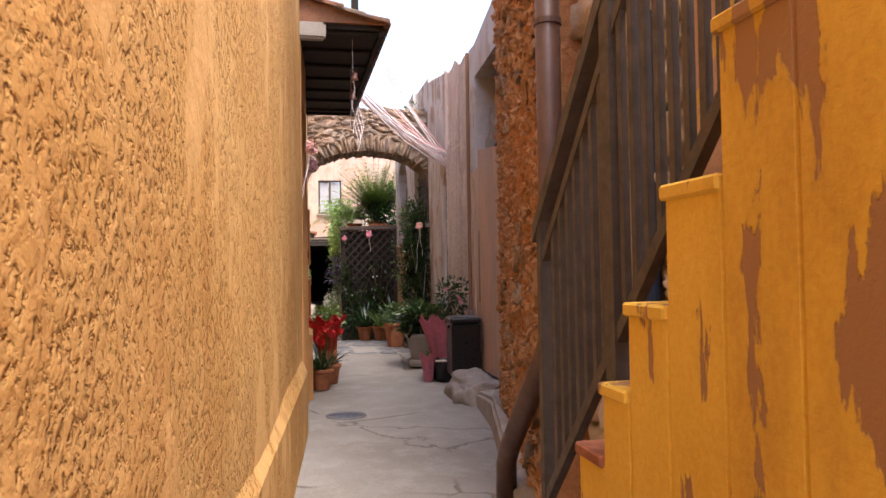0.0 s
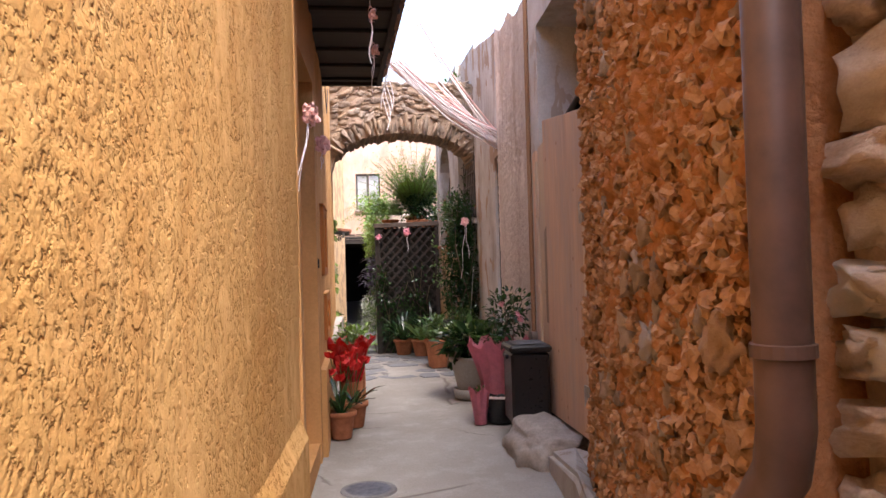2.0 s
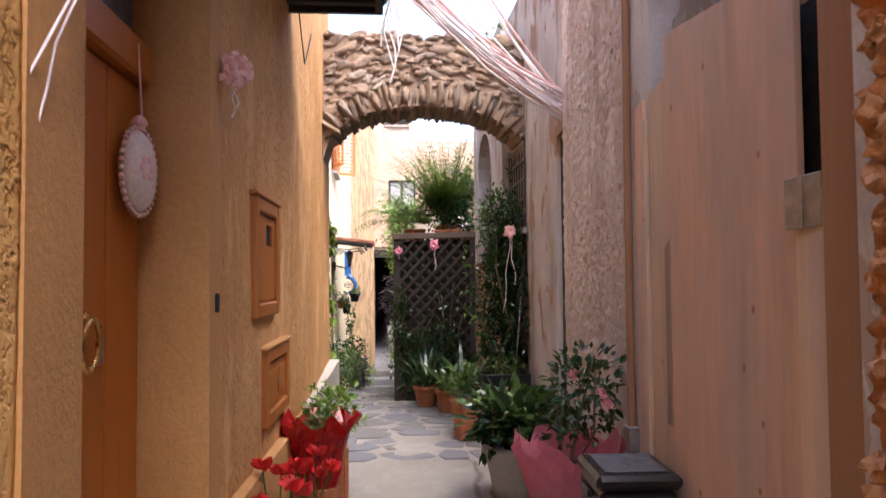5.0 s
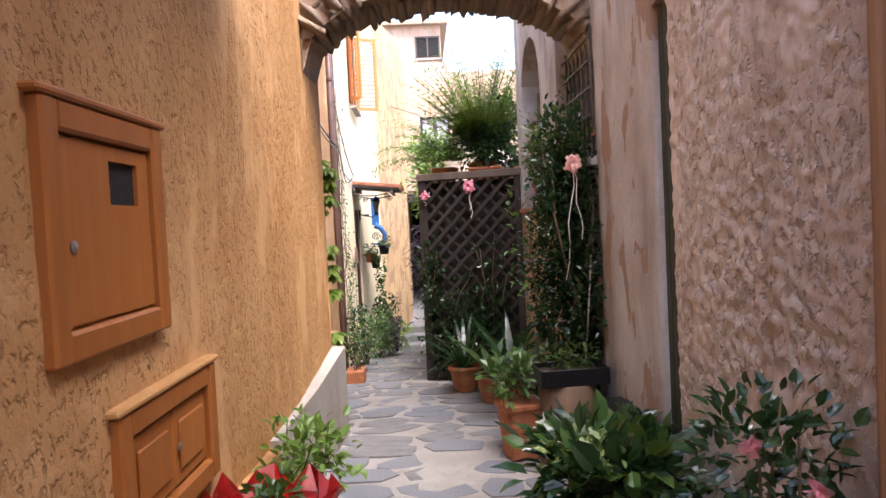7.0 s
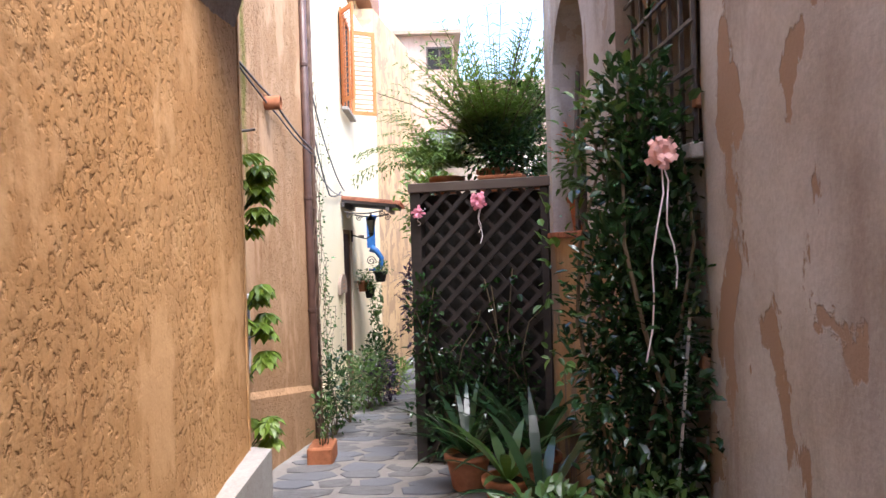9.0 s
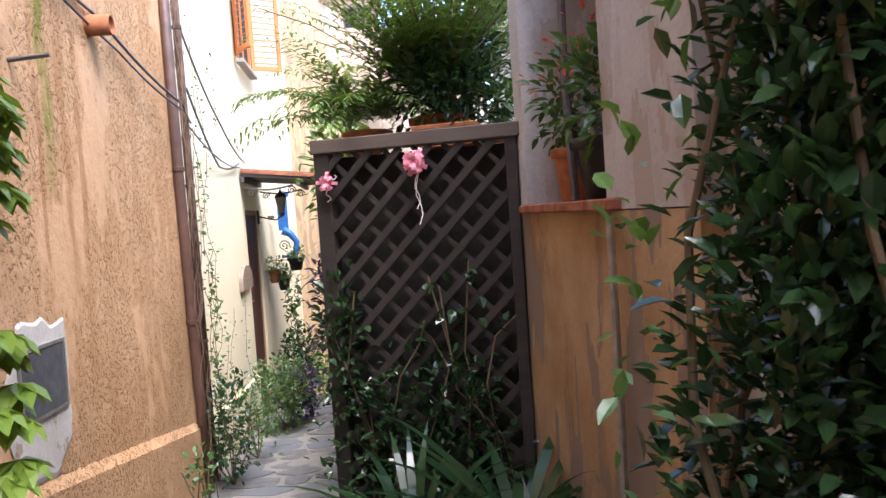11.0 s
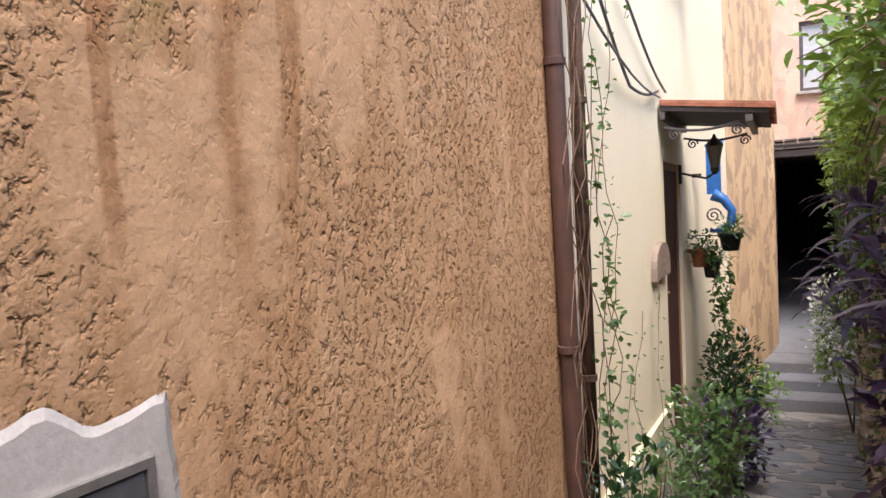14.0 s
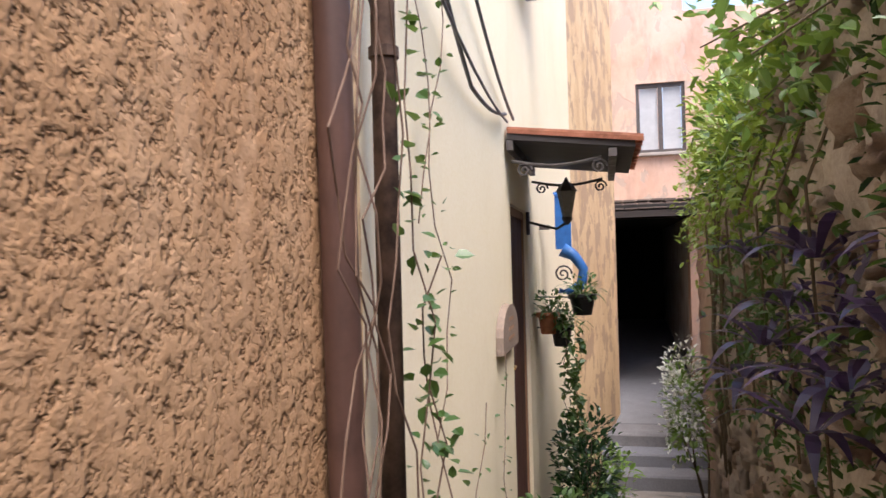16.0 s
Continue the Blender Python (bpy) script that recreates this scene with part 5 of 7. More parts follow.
def hydrangea_tub():
    t = thing("stone_tub_plant", "big-leaved shrub with pale blooms in a beige tub", "potted plant", (1.72, 10.35, gz(10.3) - 0.02))
    part("tub", lathe(bmesh.new(), [(0.15, 0.08), (0.17, 0.09), (0.235, 0.37), (0.255, 0.38), (0.255, 0.42), (0.235, 0.43), (0.2, 0.40), (0.02, 0.38)], 28), M_CEMENT, t, "beige cement tub", True)
    part("saucer", lathe(bmesh.new(), [(0.14, 0), (0.2, 0.01), (0.225, 0.10), (0.21, 0.105), (0.17, 0.06), (0.02, 0.06)], 28), M_CEMENT, t, "", True)
    add_leaves("foliage", clump((-0.02, 0.0, 0.56), (0.34, 0.38, 0.18), 360, 0.13, 21, gaps=0.2), M_LEAFDARK, t)
    add_leaves("top_foliage", clump((-0.02, 0.0, 0.64), (0.28, 0.32, 0.10), 90, 0.13, 22, gaps=0.25), M_LEAF, t)
    add_leaves("bloom", clump((-0.12, -0.1, 0.70), (0.18, 0.2, 0.06), 130, 0.05, 23, gaps=0.35), M_LEAFPALE, t, "pale green-white blooms")
    stems(t, (0, 0, 0.38), [(0.2, 0.1, 0.6), (-0.2, 0.12, 0.6), (0.05, -0.24, 0.58), (-0.1, -0.1, 0.66)], 0.007)
    t = thing("potted_shrub", "leafy green shrub in a terracotta pot by the wall", "potted plant", (1.95, 10.95, gz(10.9) - 0.02))
    clay_pot(t, 0.15, 0.28)
    add_leaves("foliage", clump((-0.02, 0, 0.44), (0.2, 0.3, 0.18), 360, 0.08, 25, gaps=0.25), M_LEAFDARK, t)


hydrangea_tub()


def green_door():
    d = tagged(new("door_2"), "narrow dark green plank door deep in the wall", "door", "", "structure")
    for k in range(4):
        part("board", fresh((2.165, 10.705 + k * 0.068, 0.0, 2.195, 10.77 + k * 0.068, 2.54), bevel=0.004), M_GREEN, d)
    part("threshold", fresh((2.13, 10.705, 0.0, 2.3, 10.975, 0.12), bevel=0.01), M_PLANK2, d, "dark worn threshold")


green_door()


def black_planter():
    t = thing("planter_box", "dark wooden planter box at the foot of the pier", "planter", (2.05, 11.25, gz(11.2) - 0.03))
    part("box", fresh((-0.07, -0.45, 0, 0.07, 0.45, 0.46), bevel=0.008), M_DARKWOOD, t)
    part("rim", fresh((-0.08, -0.46, 0.46, 0.078, 0.46, 0.50), bevel=0.006), M_BLACK, t)


black_planter()


# ---------------------------------------------------------------- under and past the arch
def grate():
    t = tagged(new("window_1"), "dark window opening behind a rusty iron grate", "window", "", "structure")
    for k in range(7):
        part("bar", fresh((2.13, 12.20 + k * 0.13, 1.97, 2.145, 12.215 + k * 0.13, 2.77)), M_IRON, t)
    for z in (2.05, 2.22, 2.39, 2.56, 2.71):
        part("cross_bar", fresh((2.117, 12.16, z, 2.128, 13.08, z + 0.014)), M_IRON, t)
    part("sill", fresh((2.10, 12.16, 1.90, 2.3, 13.08, 1.958), bevel=0.006), M_CEMENT, t)
    # no room is built: a near-black sheet carries its shade
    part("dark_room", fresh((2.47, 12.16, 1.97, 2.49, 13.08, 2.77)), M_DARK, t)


grate()


def creeper():
    """Climbing rose on the pier, from a tray on a stump."""
    t = thing("tree_stump", "sawn tree stump used as a plant stand", "stump", (1.88, 12.02, gz(12) - 0.03))
    bm = lathe(bmesh.new(), [(0.20, 0), (0.185, 0.06), (0.175, 0.3), (0.18, 0.5), (0.01, 0.505)], 26)
    for v in bm.verts:
        r = Vector((v.co.x, v.co.y, 0))
        v.co += r * 0.09 * noise.noise(Vector((v.co.x * 9, v.co.y * 9, v.co.z * 2)))
    part("bark", bm, wood("stump_bark", (0.24, 0.15, 0.09, 1), (0.12, 0.075, 0.05, 1)), t, "", True)
    t = thing("plant_tray", "black plastic tray of soil on the stump", "tray", (1.88, 12.0, gz(12) + 0.472), 4)
    bm = fresh((-0.2, -0.14, 0.0, 0.2, 0.14, 0.015), (-0.21, -0.15, 0.0, -0.195, 0.15, 0.10), (0.195, -0.15, 0.0, 0.21, 0.15, 0.10), (-0.195, -0.15, 0.0, 0.195, -0.135, 0.10), (-0.195, 0.135, 0.0, 0.195, 0.15, 0.10), bevel=0.003)
    part("tray", bm, M_BLACK, t)
    part("soil", fresh((-0.19, -0.13, 0.016, 0.19, 0.13, 0.07), bevel=0.01), M_SOIL, t)
    add_leaves("foliage", clump((0, 0.02, 0.14), (0.2, 0.14, 0.09), 150, 0.045, 31, gaps=0.2), M_LEAF, t)
    t = thing("climbing_rose", "dense dark climbing rose trained up canes by the pier", "climber", (1.92, 12.45, gz(12.4) - 0.02))
    items = []
    for k in range(7):
        b = Vector((R.uniform(-0.10, 0.12), R.uniform(-0.22, 0.08), 0))
        pts = [b]
        for j in range(1, 8):
            pts.append(Vector((b.x + 0.10 * math.sin(j * 0.9 + k), b.y + 0.10 * math.cos(j * 0.8 + k * 2), 0.3 * j)))
        part("cane", tube(bmesh.new(), pts, [0.012 - 0.001 * j for j in range(8)], 6), M_STEM, t)
        items += along(pts, 0.014, 0.06, 0.1, 0.6)
    add_leaves("foliage", items, M_LEAFDARK, t)
    add_leaves("upper_foliage", clump((0.02, -0.12, 1.75), (0.15, 0.24, 0.52), 1150, 0.05, 33, gaps=0.22), M_LEAFDARK, t)
    add_leaves("middle_foliage", clump((-0.03, -0.10, 1.1), (0.22, 0.25, 0.66), 1700, 0.05, 34, gaps=0.25), M_LEAFDARK, t)
    add_leaves("right_foliage", clump((0.1, -0.2, 1.0), (0.13, 0.24, 1.05), 1500, 0.045, 35, gaps=0.25), M_LEAFDARK, t)
    add_leaves("pale_leaves", clump((-0.10, -0.08, 2.0), (0.16, 0.2, 0.22), 120, 0.05, 36, gaps=0.3), M_LEAF, t)
    add_leaves("side_sprays", clump((-0.27, -0.08, 1.3), (0.1, 0.12, 0.5), 60, 0.045, 40, gaps=0.3), M_LEAF, t)
    add_leaves("back_foliage", clump((0.16, 0.1, 1.15), (0.08, 0.5, 1.15), 1900, 0.055, 39, gaps=0.05), M_LEAFDARK, t)
    part("white_cane", tube(bmesh.new(), [(0.1, -0.28, 0.55), (0.13, -0.3, 0.9), (0.16, -0.3, 1.25)], 0.006, 5), M_CORD, t)
    t = thing("square_pot_plant", "leafy white-flowered plant in a square terracotta pot", "potted plant", (1.58, 12.12, gz(12.1) - 0.02), 12)
    bm = prism(bmesh.new(), [(-0.09, -0.09), (0.09, -0.09), (0.09, 0.09), (-0.09, 0.09)], 0, 0.34)
    for v in bm.verts:
        if v.co.z > 0.1:
            v.co.x *= 1.3
            v.co.y *= 1.3
    bmesh.ops.bevel(bm, geom=bm.edges[:], offset=0.008, segments=2, affect="EDGES")
    part("pot", bm, M_CLAY, t)
    part("rim", fresh((-0.132, -0.132, 0.31, 0.132, 0.132, 0.352), bevel=0.008), M_CLAY, t)
    add_leaves("foliage", clump((-0.02, 0.02, 0.5), (0.18, 0.2, 0.16), 240, 0.075, 37, gaps=0.2), M_LEAF, t)
    add_leaves("blossom", clump((-0.02, -0.05, 0.52), (0.15, 0.15, 0.14), 14, 0.03, 38), M_WHITEPETAL, t, "small white blossoms")


creeper()
rosette("ribbon_rosette", (1.97, 12.08, 1.91), "big pink ribbon rosette on the climbing rose, long white tail", n=28, r=0.06, tails=((0.05, -0.45), (-0.06, -0.7)), rz=-90)


def aspidistra(at, n, ln, label, pot_r=0.15, wid=0.075, material=None):
    t = thing("potted_plant", label, "potted plant", at, R.uniform(0, 60), "pots before the lattice")
    clay_pot(t, pot_r, 0.24)
    add_raw("strap_leaves", blades((0, 0, 0.22), n, ln, wid, 0.75, 0.9, 7), material or M_LEAFDARK, t)
    return t


aspidistra((1.36, 14.45, gz(14.4) - 0.02), 44, 0.62, "terracotta pot of long dark strap leaves", 0.15, 0.042)
aspidistra((1.56, 13.75, gz(13.7) - 0.02), 13, 0.52, "terracotta pot with broad arching leaves", 0.14, 0.07, M_LEAF)
aspidistra((1.80, 14.35, gz(14.3) - 0.02), 30, 0.78, "tall strap-leaved aspidistra before the lattice", 0.16, 0.06)
aspidistra((1.66, 13.1, gz(13.1) - 0.02), 15, 0.6, "low pot of strap leaves beside the rose", 0.12, 0.06)


# ---------------------------------------------------------------- lattice and terrace
def lattice():
    a, b = Vector((1.02, 15.36, 0)), Vector((2.03, 14.98, 0))
    d = (b - a).normalized()
    ang = math.degrees(math.atan2(d.y, d.x))
    w, z0, h = (b - a).length, gz(15.3) - 0.03, 2.12
    t = thing("lattice_screen", "weathered dark wooden lattice screen overgrown below", "screen", (a.x, a.y, z0), ang)
    part("post", fresh((-0.02, -0.03, 0, 0.07, 0.05, h), bevel=0.005), M_DARKWOOD, t)
    part("post", fresh((w - 0.06, -0.03, 0, w, 0.05, h), bevel=0.005), M_DARKWOOD, t)
    part("top_rail", fresh((-0.03, -0.045, h, w + 0.02, 0.06, h + 0.075), bevel=0.006), M_GREYWOOD, t, "grey weathered top rail")
    # added near-black sheet that paints the shade between the slats
    part("backing", fresh((0.03, 0.055, 0.0, w - 0.02, 0.075, h - 0.02)), M_DARK, t, "near-black sheet added for the shade behind the slats")
    part("bottom_rail", fresh((0.07, -0.02, 0.02, w - 0.06, 0.03, 0.1)), M_DARKWOOD, t)
    step = 0.165
    x0, x1, zb, zt = 0.06, w - 0.05, 0.08, h
    for sgn, yy, wid in ((1, -0.022, 0.038), (-1, -0.006, 0.028)):
        k = -16
        while k < 24:
            # slats at 45 degrees, cut to the frame
            c = k * step
            pts = []
            for x in (x0, x1):
                z = (x + c) if sgn > 0 else (c - x + 1.0)
                pts.append((x, z))
            (xa, za), (xb, zb2) = pts
            t0, t1 = 0.0, 1.0
            dz = zb2 - za
            lo, hi = sorted(((zb - za) / dz, (zt - za) / dz))
            t0, t1 = max(0.0, lo), min(1.0, hi)
            if t1 - t0 > 0.03:
                p = Vector((xa + (xb - xa) * t0, yy, za + dz * t0))
                q = Vector((xa + (xb - xa) * t1, yy, za + dz * t1))
                m, ln = (p + q) / 2, (q - p).length
                o = part("slat", fresh((-ln / 2, -0.006, -wid / 2, ln / 2, 0.006, wid / 2)), M_DARKWOOD, t)
                o.matrix_basis = Matrix.LocRotScale(m, Euler((0, -math.atan2(q.z - p.z, q.x - p.x), 0)), None)
            k += 1
    t2 = thing("ivy", "ivy climbing over the lower lattice", "climber", (a.x, a.y, z0), ang)
    items = []
    for k in range(9):
        x = 0.1 + k * 0.11
        pts = [Vector((x, -0.05, 0))]
        for j in range(1, 6):
            pts.append(Vector((x + 0.12 * math.sin(j + k), -0.05 - 0.02 * (j % 2), 0.28 * j * R.uniform(0.7, 1.1))))
        part("stem", tube(bmesh.new(), pts, 0.005, 5), M_STEM, t2)
        items += along(pts, 0.03, 0.06, 0.09, 0.8)
    add_leaves("foliage", items, M_LEAFDARK, t2)
    add_leaves("left_foliage", clump((0.08, -0.06, 1.05), (0.16, 0.06, 0.5), 230, 0.06, 51, gaps=0.2), M_LEAFDARK, t2)
    add_leaves("low_foliage", clump((0.5, -0.07, 0.55), (0.56, 0.08, 0.55), 900, 0.055, 52, gaps=0.25), M_LEAFDARK, t2)
    return a, d


lattice()
rosette("ribbon_rosette", (1.52, 15.09, 1.93), "pink ribbon rosette tied to the lattice, thin white tails", n=24, r=0.07, tails=((0.0, -0.22), (0.01, -0.3)), rz=-110, material=M_RIBBONPINK)
rosette("ribbon_rosette", (1.06, 15.27, 1.86), "pink ribbon bow on the lattice corner post", n=16, r=0.055, tails=((0.0, -0.08), (0.05, 0.06)), rz=-110, material=M_RIBBONPINK)


def terrace_plants():
    t = thing("asparagus_fern", "big feathery fern in a terracotta pot on the terrace", "potted plant", (1.72, 15.62, 1.98))
    clay_pot(t, 0.17, 0.24)
    items, ribs = frond_leaves((0, 0, 0.24), 240, 1.2, 0.55, 0.6, 0.13)
    add_leaves("fronds", items, M_FERN, t)
    bm = bmesh.new()
    for r in ribs[::2]:
        tube(bm, r[::4], 0.0035, 4, False)
    part("ribs", bm, M_STEM, t)
    t = thing("fern", "arching pale green fern at the terrace edge", "potted plant", (1.3, 15.8, 1.98))
    clay_pot(t, 0.14, 0.2)
    items, ribs = frond_leaves((0, 0, 0.2), 110, 0.85, 1.0, 1.2, 0.12)
    add_leaves("fronds", items, M_FERN, t)
    t = thing("potted_plant", "small leafy plant in a low terracotta pot", "potted plant", (2.05, 15.4, 1.98))
    clay_pot(t, 0.1, 0.15)
    add_leaves("foliage", clump((0, 0, 0.28), (0.16, 0.16, 0.14), 120, 0.07, 61), M_LEAF, t)
    t = thing("planter_box", "long terracotta trough of dark leafy plants on the terrace edge", "planter", (1.72, 15.33, 2.01), -20)
    part("trough", fresh((-0.17, -0.07, 0, 0.17, 0.07, 0.12), bevel=0.01), M_CLAY, t)
    part("rim", fresh((-0.18, -0.08, 0.10, 0.18, 0.08, 0.13), bevel=0.006), M_CLAY, t)
    add_leaves("foliage", clump((0.02, 0.05, 0.34), (0.34, 0.16, 0.28), 620, 0.065, 64, gaps=0.2), M_LEAFDARK, t)
    t = thing("terrace_shrub", "dense dark shrub behind the terrace trough", "shrub", (1.95, 15.85, 1.98))
    add_leaves("foliage", clump((0, 0, 0.5), (0.34, 0.28, 0.52), 1100, 0.075, 65, gaps=0.15), M_LEAFDARK, t)
    stems(t, (0, 0, 0), [(-0.2, 0.1, 0.6), (0.15, -0.1, 0.7), (0, 0.1, 0.9)], 0.01)
    t = thing("terrace_shrub", "loose bright shrub hanging over the terrace corner", "shrub", (1.13, 16.3, 1.98))
    add_leaves("foliage", clump((-0.02, 0, 0.05), (0.24, 0.6, 0.5), 420, 0.075, 62, gaps=0.3), M_LEAFBRIGHT, t)
    stems(t, (0.15, 0, 0), [(-0.15, 0.3, 0.3), (-0.1, -0.3, 0.2), (0, 0.1, 0.45)])
    t = thing("purple_plant", "trailing purple-leaved plant on the wall's edge", "climber", (1.0, 15.75, 1.2))
    add_raw("strap_leaves", blades((0.06, 0, 0.1), 26, 0.28, 0.035, 1.1, 1.4), M_LEAFPURPLE, t)
    add_leaves("foliage", clump((0.0, 0.1, -0.1), (0.14, 0.3, 0.36), 320, 0.06, 63, gaps=0.3), M_LEAFPURPLE, t)


terrace_plants()


def niche_things():
    s = tagged(mesh_object("sill", fresh((2.0, 13.62, 1.632, 2.42, 14.9, 1.672), bevel=0.006), M_TILE), "reddish stone sill of the recess", "", "", "structure")
    for y, r, h, m, lb in ((14.55, 0.10, 0.24, M_CLAY, "tall terracotta pot on the sill with coral flowers"), (14.1, 0.14, 0.24, M_BLACK, "black plastic pot on the sill with a leafy plant"), (13.85, 0.07, 0.18, M_CLAY, "small terracotta pot on the sill")):
        t = thing("flower_pot", lb, "potted plant", (2.2, y, 1.672), 0, "pots on the sill")
        clay_pot(t, r, h, m)
        add_leaves("foliage", clump((-0.04, 0, h + 0.2), (0.15, 0.17, 0.22), 150, 0.07, y, gaps=0.25), M_LEAF, t)
        stems(t, (0, 0, h - 0.03), [(0.04, 0.05, h + 0.3), (-0.06, -0.04, h + 0.28), (-0.02, 0.02, h + 0.35)], 0.005)
        if y > 14.0:
            add_leaves("blossom", clump((-0.06, 0, h + 0.36), (0.16, 0.18, 0.14), 60, 0.04, y + 1, gaps=0.2), M_CORAL, t, "coral-red blossoms")
    t = thing("wooden_stick", "pale stick leaning out of the recess", "stick", (2.1, 14.35, 1.672))
    part("stick", tube(bmesh.new(), [(0.0, -0.1, 0.0), (0.04, 0.1, 0.5), (0.1, 0.28, 1.1)], 0.018, 7), M_GREYWOOD, t)
    t = thing("thin_pipe", "thin grey pipe running down the ochre wall", "pipe", (2.025, 13.63, 0.05))
    part("pipe", tube(bmesh.new(), [(0, 0, 0), (0, 0, 1.56)], 0.014, 8), M_STEEL, t)


niche_things()


# ---------------------------------------------------------------- left wall past the arch
def meter_box():
    t = thing("meter_box", "grey metal meter door set in a rough white plaster patch", "meter box", (LC(14.62) + 0.004, 14.62, 1.06), -2.9)
    bm = bmesh.new()
    outline = ((-0.17, 0.26), (-0.04, 0.27), (0.12, 0.235), (0.245, 0.235), (0.265, 0.08), (0.25, -0.14), (0.235, -0.32), (0.1, -0.43), (-0.13, -0.42), (-0.25, -0.3), (-0.33, -0.13), (-0.34, 0.02), (-0.26, 0.10), (-0.215, 0.16))
    ring = []
    for (y0, z0), (y1, z1) in zip(outline, outline[1:] + outline[:1]):
        for k in range(10):
            y, z = y0 + (y1 - y0) * k / 10, z0 + (z1 - z0) * k / 10
            ring.append((y + 0.026 * noise.noise(Vector((y * 12, z * 12, 4))) + 0.005 * noise.noise(Vector((y * 60, z * 60, 2))), z + 0.026 * noise.noise(Vector((y * 12, z * 12, 9)))))
    n = len(ring)
    lo = [bm.verts.new((0.0, y, z)) for y, z in ring]
    hi = [bm.verts.new((0.007, y * 0.94, z * 0.94)) for y, z in ring]
    bm.faces.new(hi)
    for k in range(n):
        bm.faces.new((lo[k], lo[(k + 1) % n], hi[(k + 1) % n], hi[k]))
    part("plaster_patch", bm, plaster("white_patch", (0.52, 0.49, 0.455, 1), (0.42, 0.39, 0.355, 1), (0.30, 0.26, 0.22, 1), (0.36, 0.29, 0.22, 1), 3.0, 0.62, 0.008, 0.5, 9.0, 0.8), t, "rough white plaster patch")
    part("frame", fresh((0.004, -0.205, -0.155, 0.018, 0.205, -0.14), (0.004, -0.205, 0.14, 0.018, 0.205, 0.155), (0.004, -0.205, -0.14, 0.018, -0.19, 0.14), (0.004, 0.19, -0.14, 0.018, 0.205, 0.14)), M_STEEL, t)
    d = part("door", fresh((0.004, -0.187, -0.137, 0.015, 0.187, 0.137), bevel=0.002), M_GREYBOX, t)
    part("lock", lathe(bmesh.new(), [(0.012, 0), (0.012, 0.008), (0.003, 0.01)], 10), M_BLACK, d).matrix_basis = pose(0.015, -0.15, -0.04, 0, 90, 0)


meter_box()
downpipe([(-0.052, 16.76, 5.5), (-0.048, 16.76, 2.0), (-0.036, 16.78, 0.6), (-0.026, 16.8, -0.3)], 0.037, "brown downpipe on the terracotta wall's edge", M_PIPE, ((2.1, (-0.048, 16.76)), (3.4, (-0.05, 16.76)), (1.0, (-0.04, 16.77))))
downpipe([(-0.066, 17.15, 5.5), (-0.06, 17.15, -0.3)], 0.031, "older rusty downpipe beside the cream wall", plain("rusty_pipe", (0.13, 0.075, 0.05, 1), 0.8, 0, 0.35, 14), ((2.0, (-0.062, 17.15)), (3.2, (-0.064, 17.15)), (0.8, (-0.061, 17.15))))


def spout(at, r, ln, label):
    t = thing("clay_spout", label, "spout", at)
    bm = bmesh.new()
    n = 18
    rows = [[bm.verts.new((x, rr * math.cos(2 * math.pi * k / n), rr * math.sin(2 * math.pi * k / n))) for k in range(n)] for x, rr in ((-0.02, r), (ln, r), (ln, r * 0.82), (0.02, r * 0.82))]
    for a, b in zip(rows, rows[1:]):
        for k in range(n):
            bm.faces.new((a[k], a[(k + 1) % n], b[(k + 1) % n], b[k]))
    bm.faces.new(rows[-1])
    part("pipe", bm, M_CLAY, t, "", True)


spout((LC(15.45), 15.45, 2.78), 0.055, 0.13, "terracotta spout stub sticking out of the wall")
tagged(mesh_object("iron_peg", tube(bmesh.new(), [(LC(14.6), 14.6, 2.42), (LC(14.6) + 0.16, 14.62, 2.44)], 0.01, 6), M_IRON), "rusty iron peg in the wall", "peg")


def cable(pts, r, label, material=None):
    pts = [Vector(p) for p in pts]
    fine = []
    for a, b in zip(pts, pts[1:]):
        for j in range(6):
            u = j / 6
            fine.append(a.lerp(b, u) - Vector((0, 0, 0.12 * (b - a).length * u * (1 - u))))
    fine.append(pts[-1])
    return tagged(mesh_object("cable", tube(bmesh.new(), fine, r, 6), material or M_GREYBOX, True), label, "cable", "cables")


cable([(LC(13.2) + 0.02, 13.2, 3.3), (LC(15.6) + 0.02, 15.6, 2.85), (0.03, 16.72, 2.55), (-0.05, 17.3, 2.5)], 0.009, "slack grey cable along the terracotta wall")
cable([(LC(13.2) + 0.03, 13.2, 3.35), (LC(15.8) + 0.03, 15.8, 2.72), (0.04, 16.74, 2.5)], 0.007, "slack grey cable along the terracotta wall")
cable([(-0.04, 17.2, 2.75), (-0.10, 18.6, 2.25), (-0.12, 19.9, 2.38)], 0.01, "dark cable across the cream wall")
cable([(-0.05, 17.2, 3.2), (-0.10, 18.8, 2.7), (-0.12, 20.3, 2.42)], 0.01, "dark cable down the cream wall to the awning")
cable([(-0.04, 17.2, 2.45), (-0.11, 19.9, 2.33)], 0.007, "thin cable along the cream wall")
cable([(0.27, 10.4, 3.6), (0.29, 10.9, 3.05), (0.30, 11.3, 3.4)], 0.005, "loose black wire on the orange wall", M_BLACK)


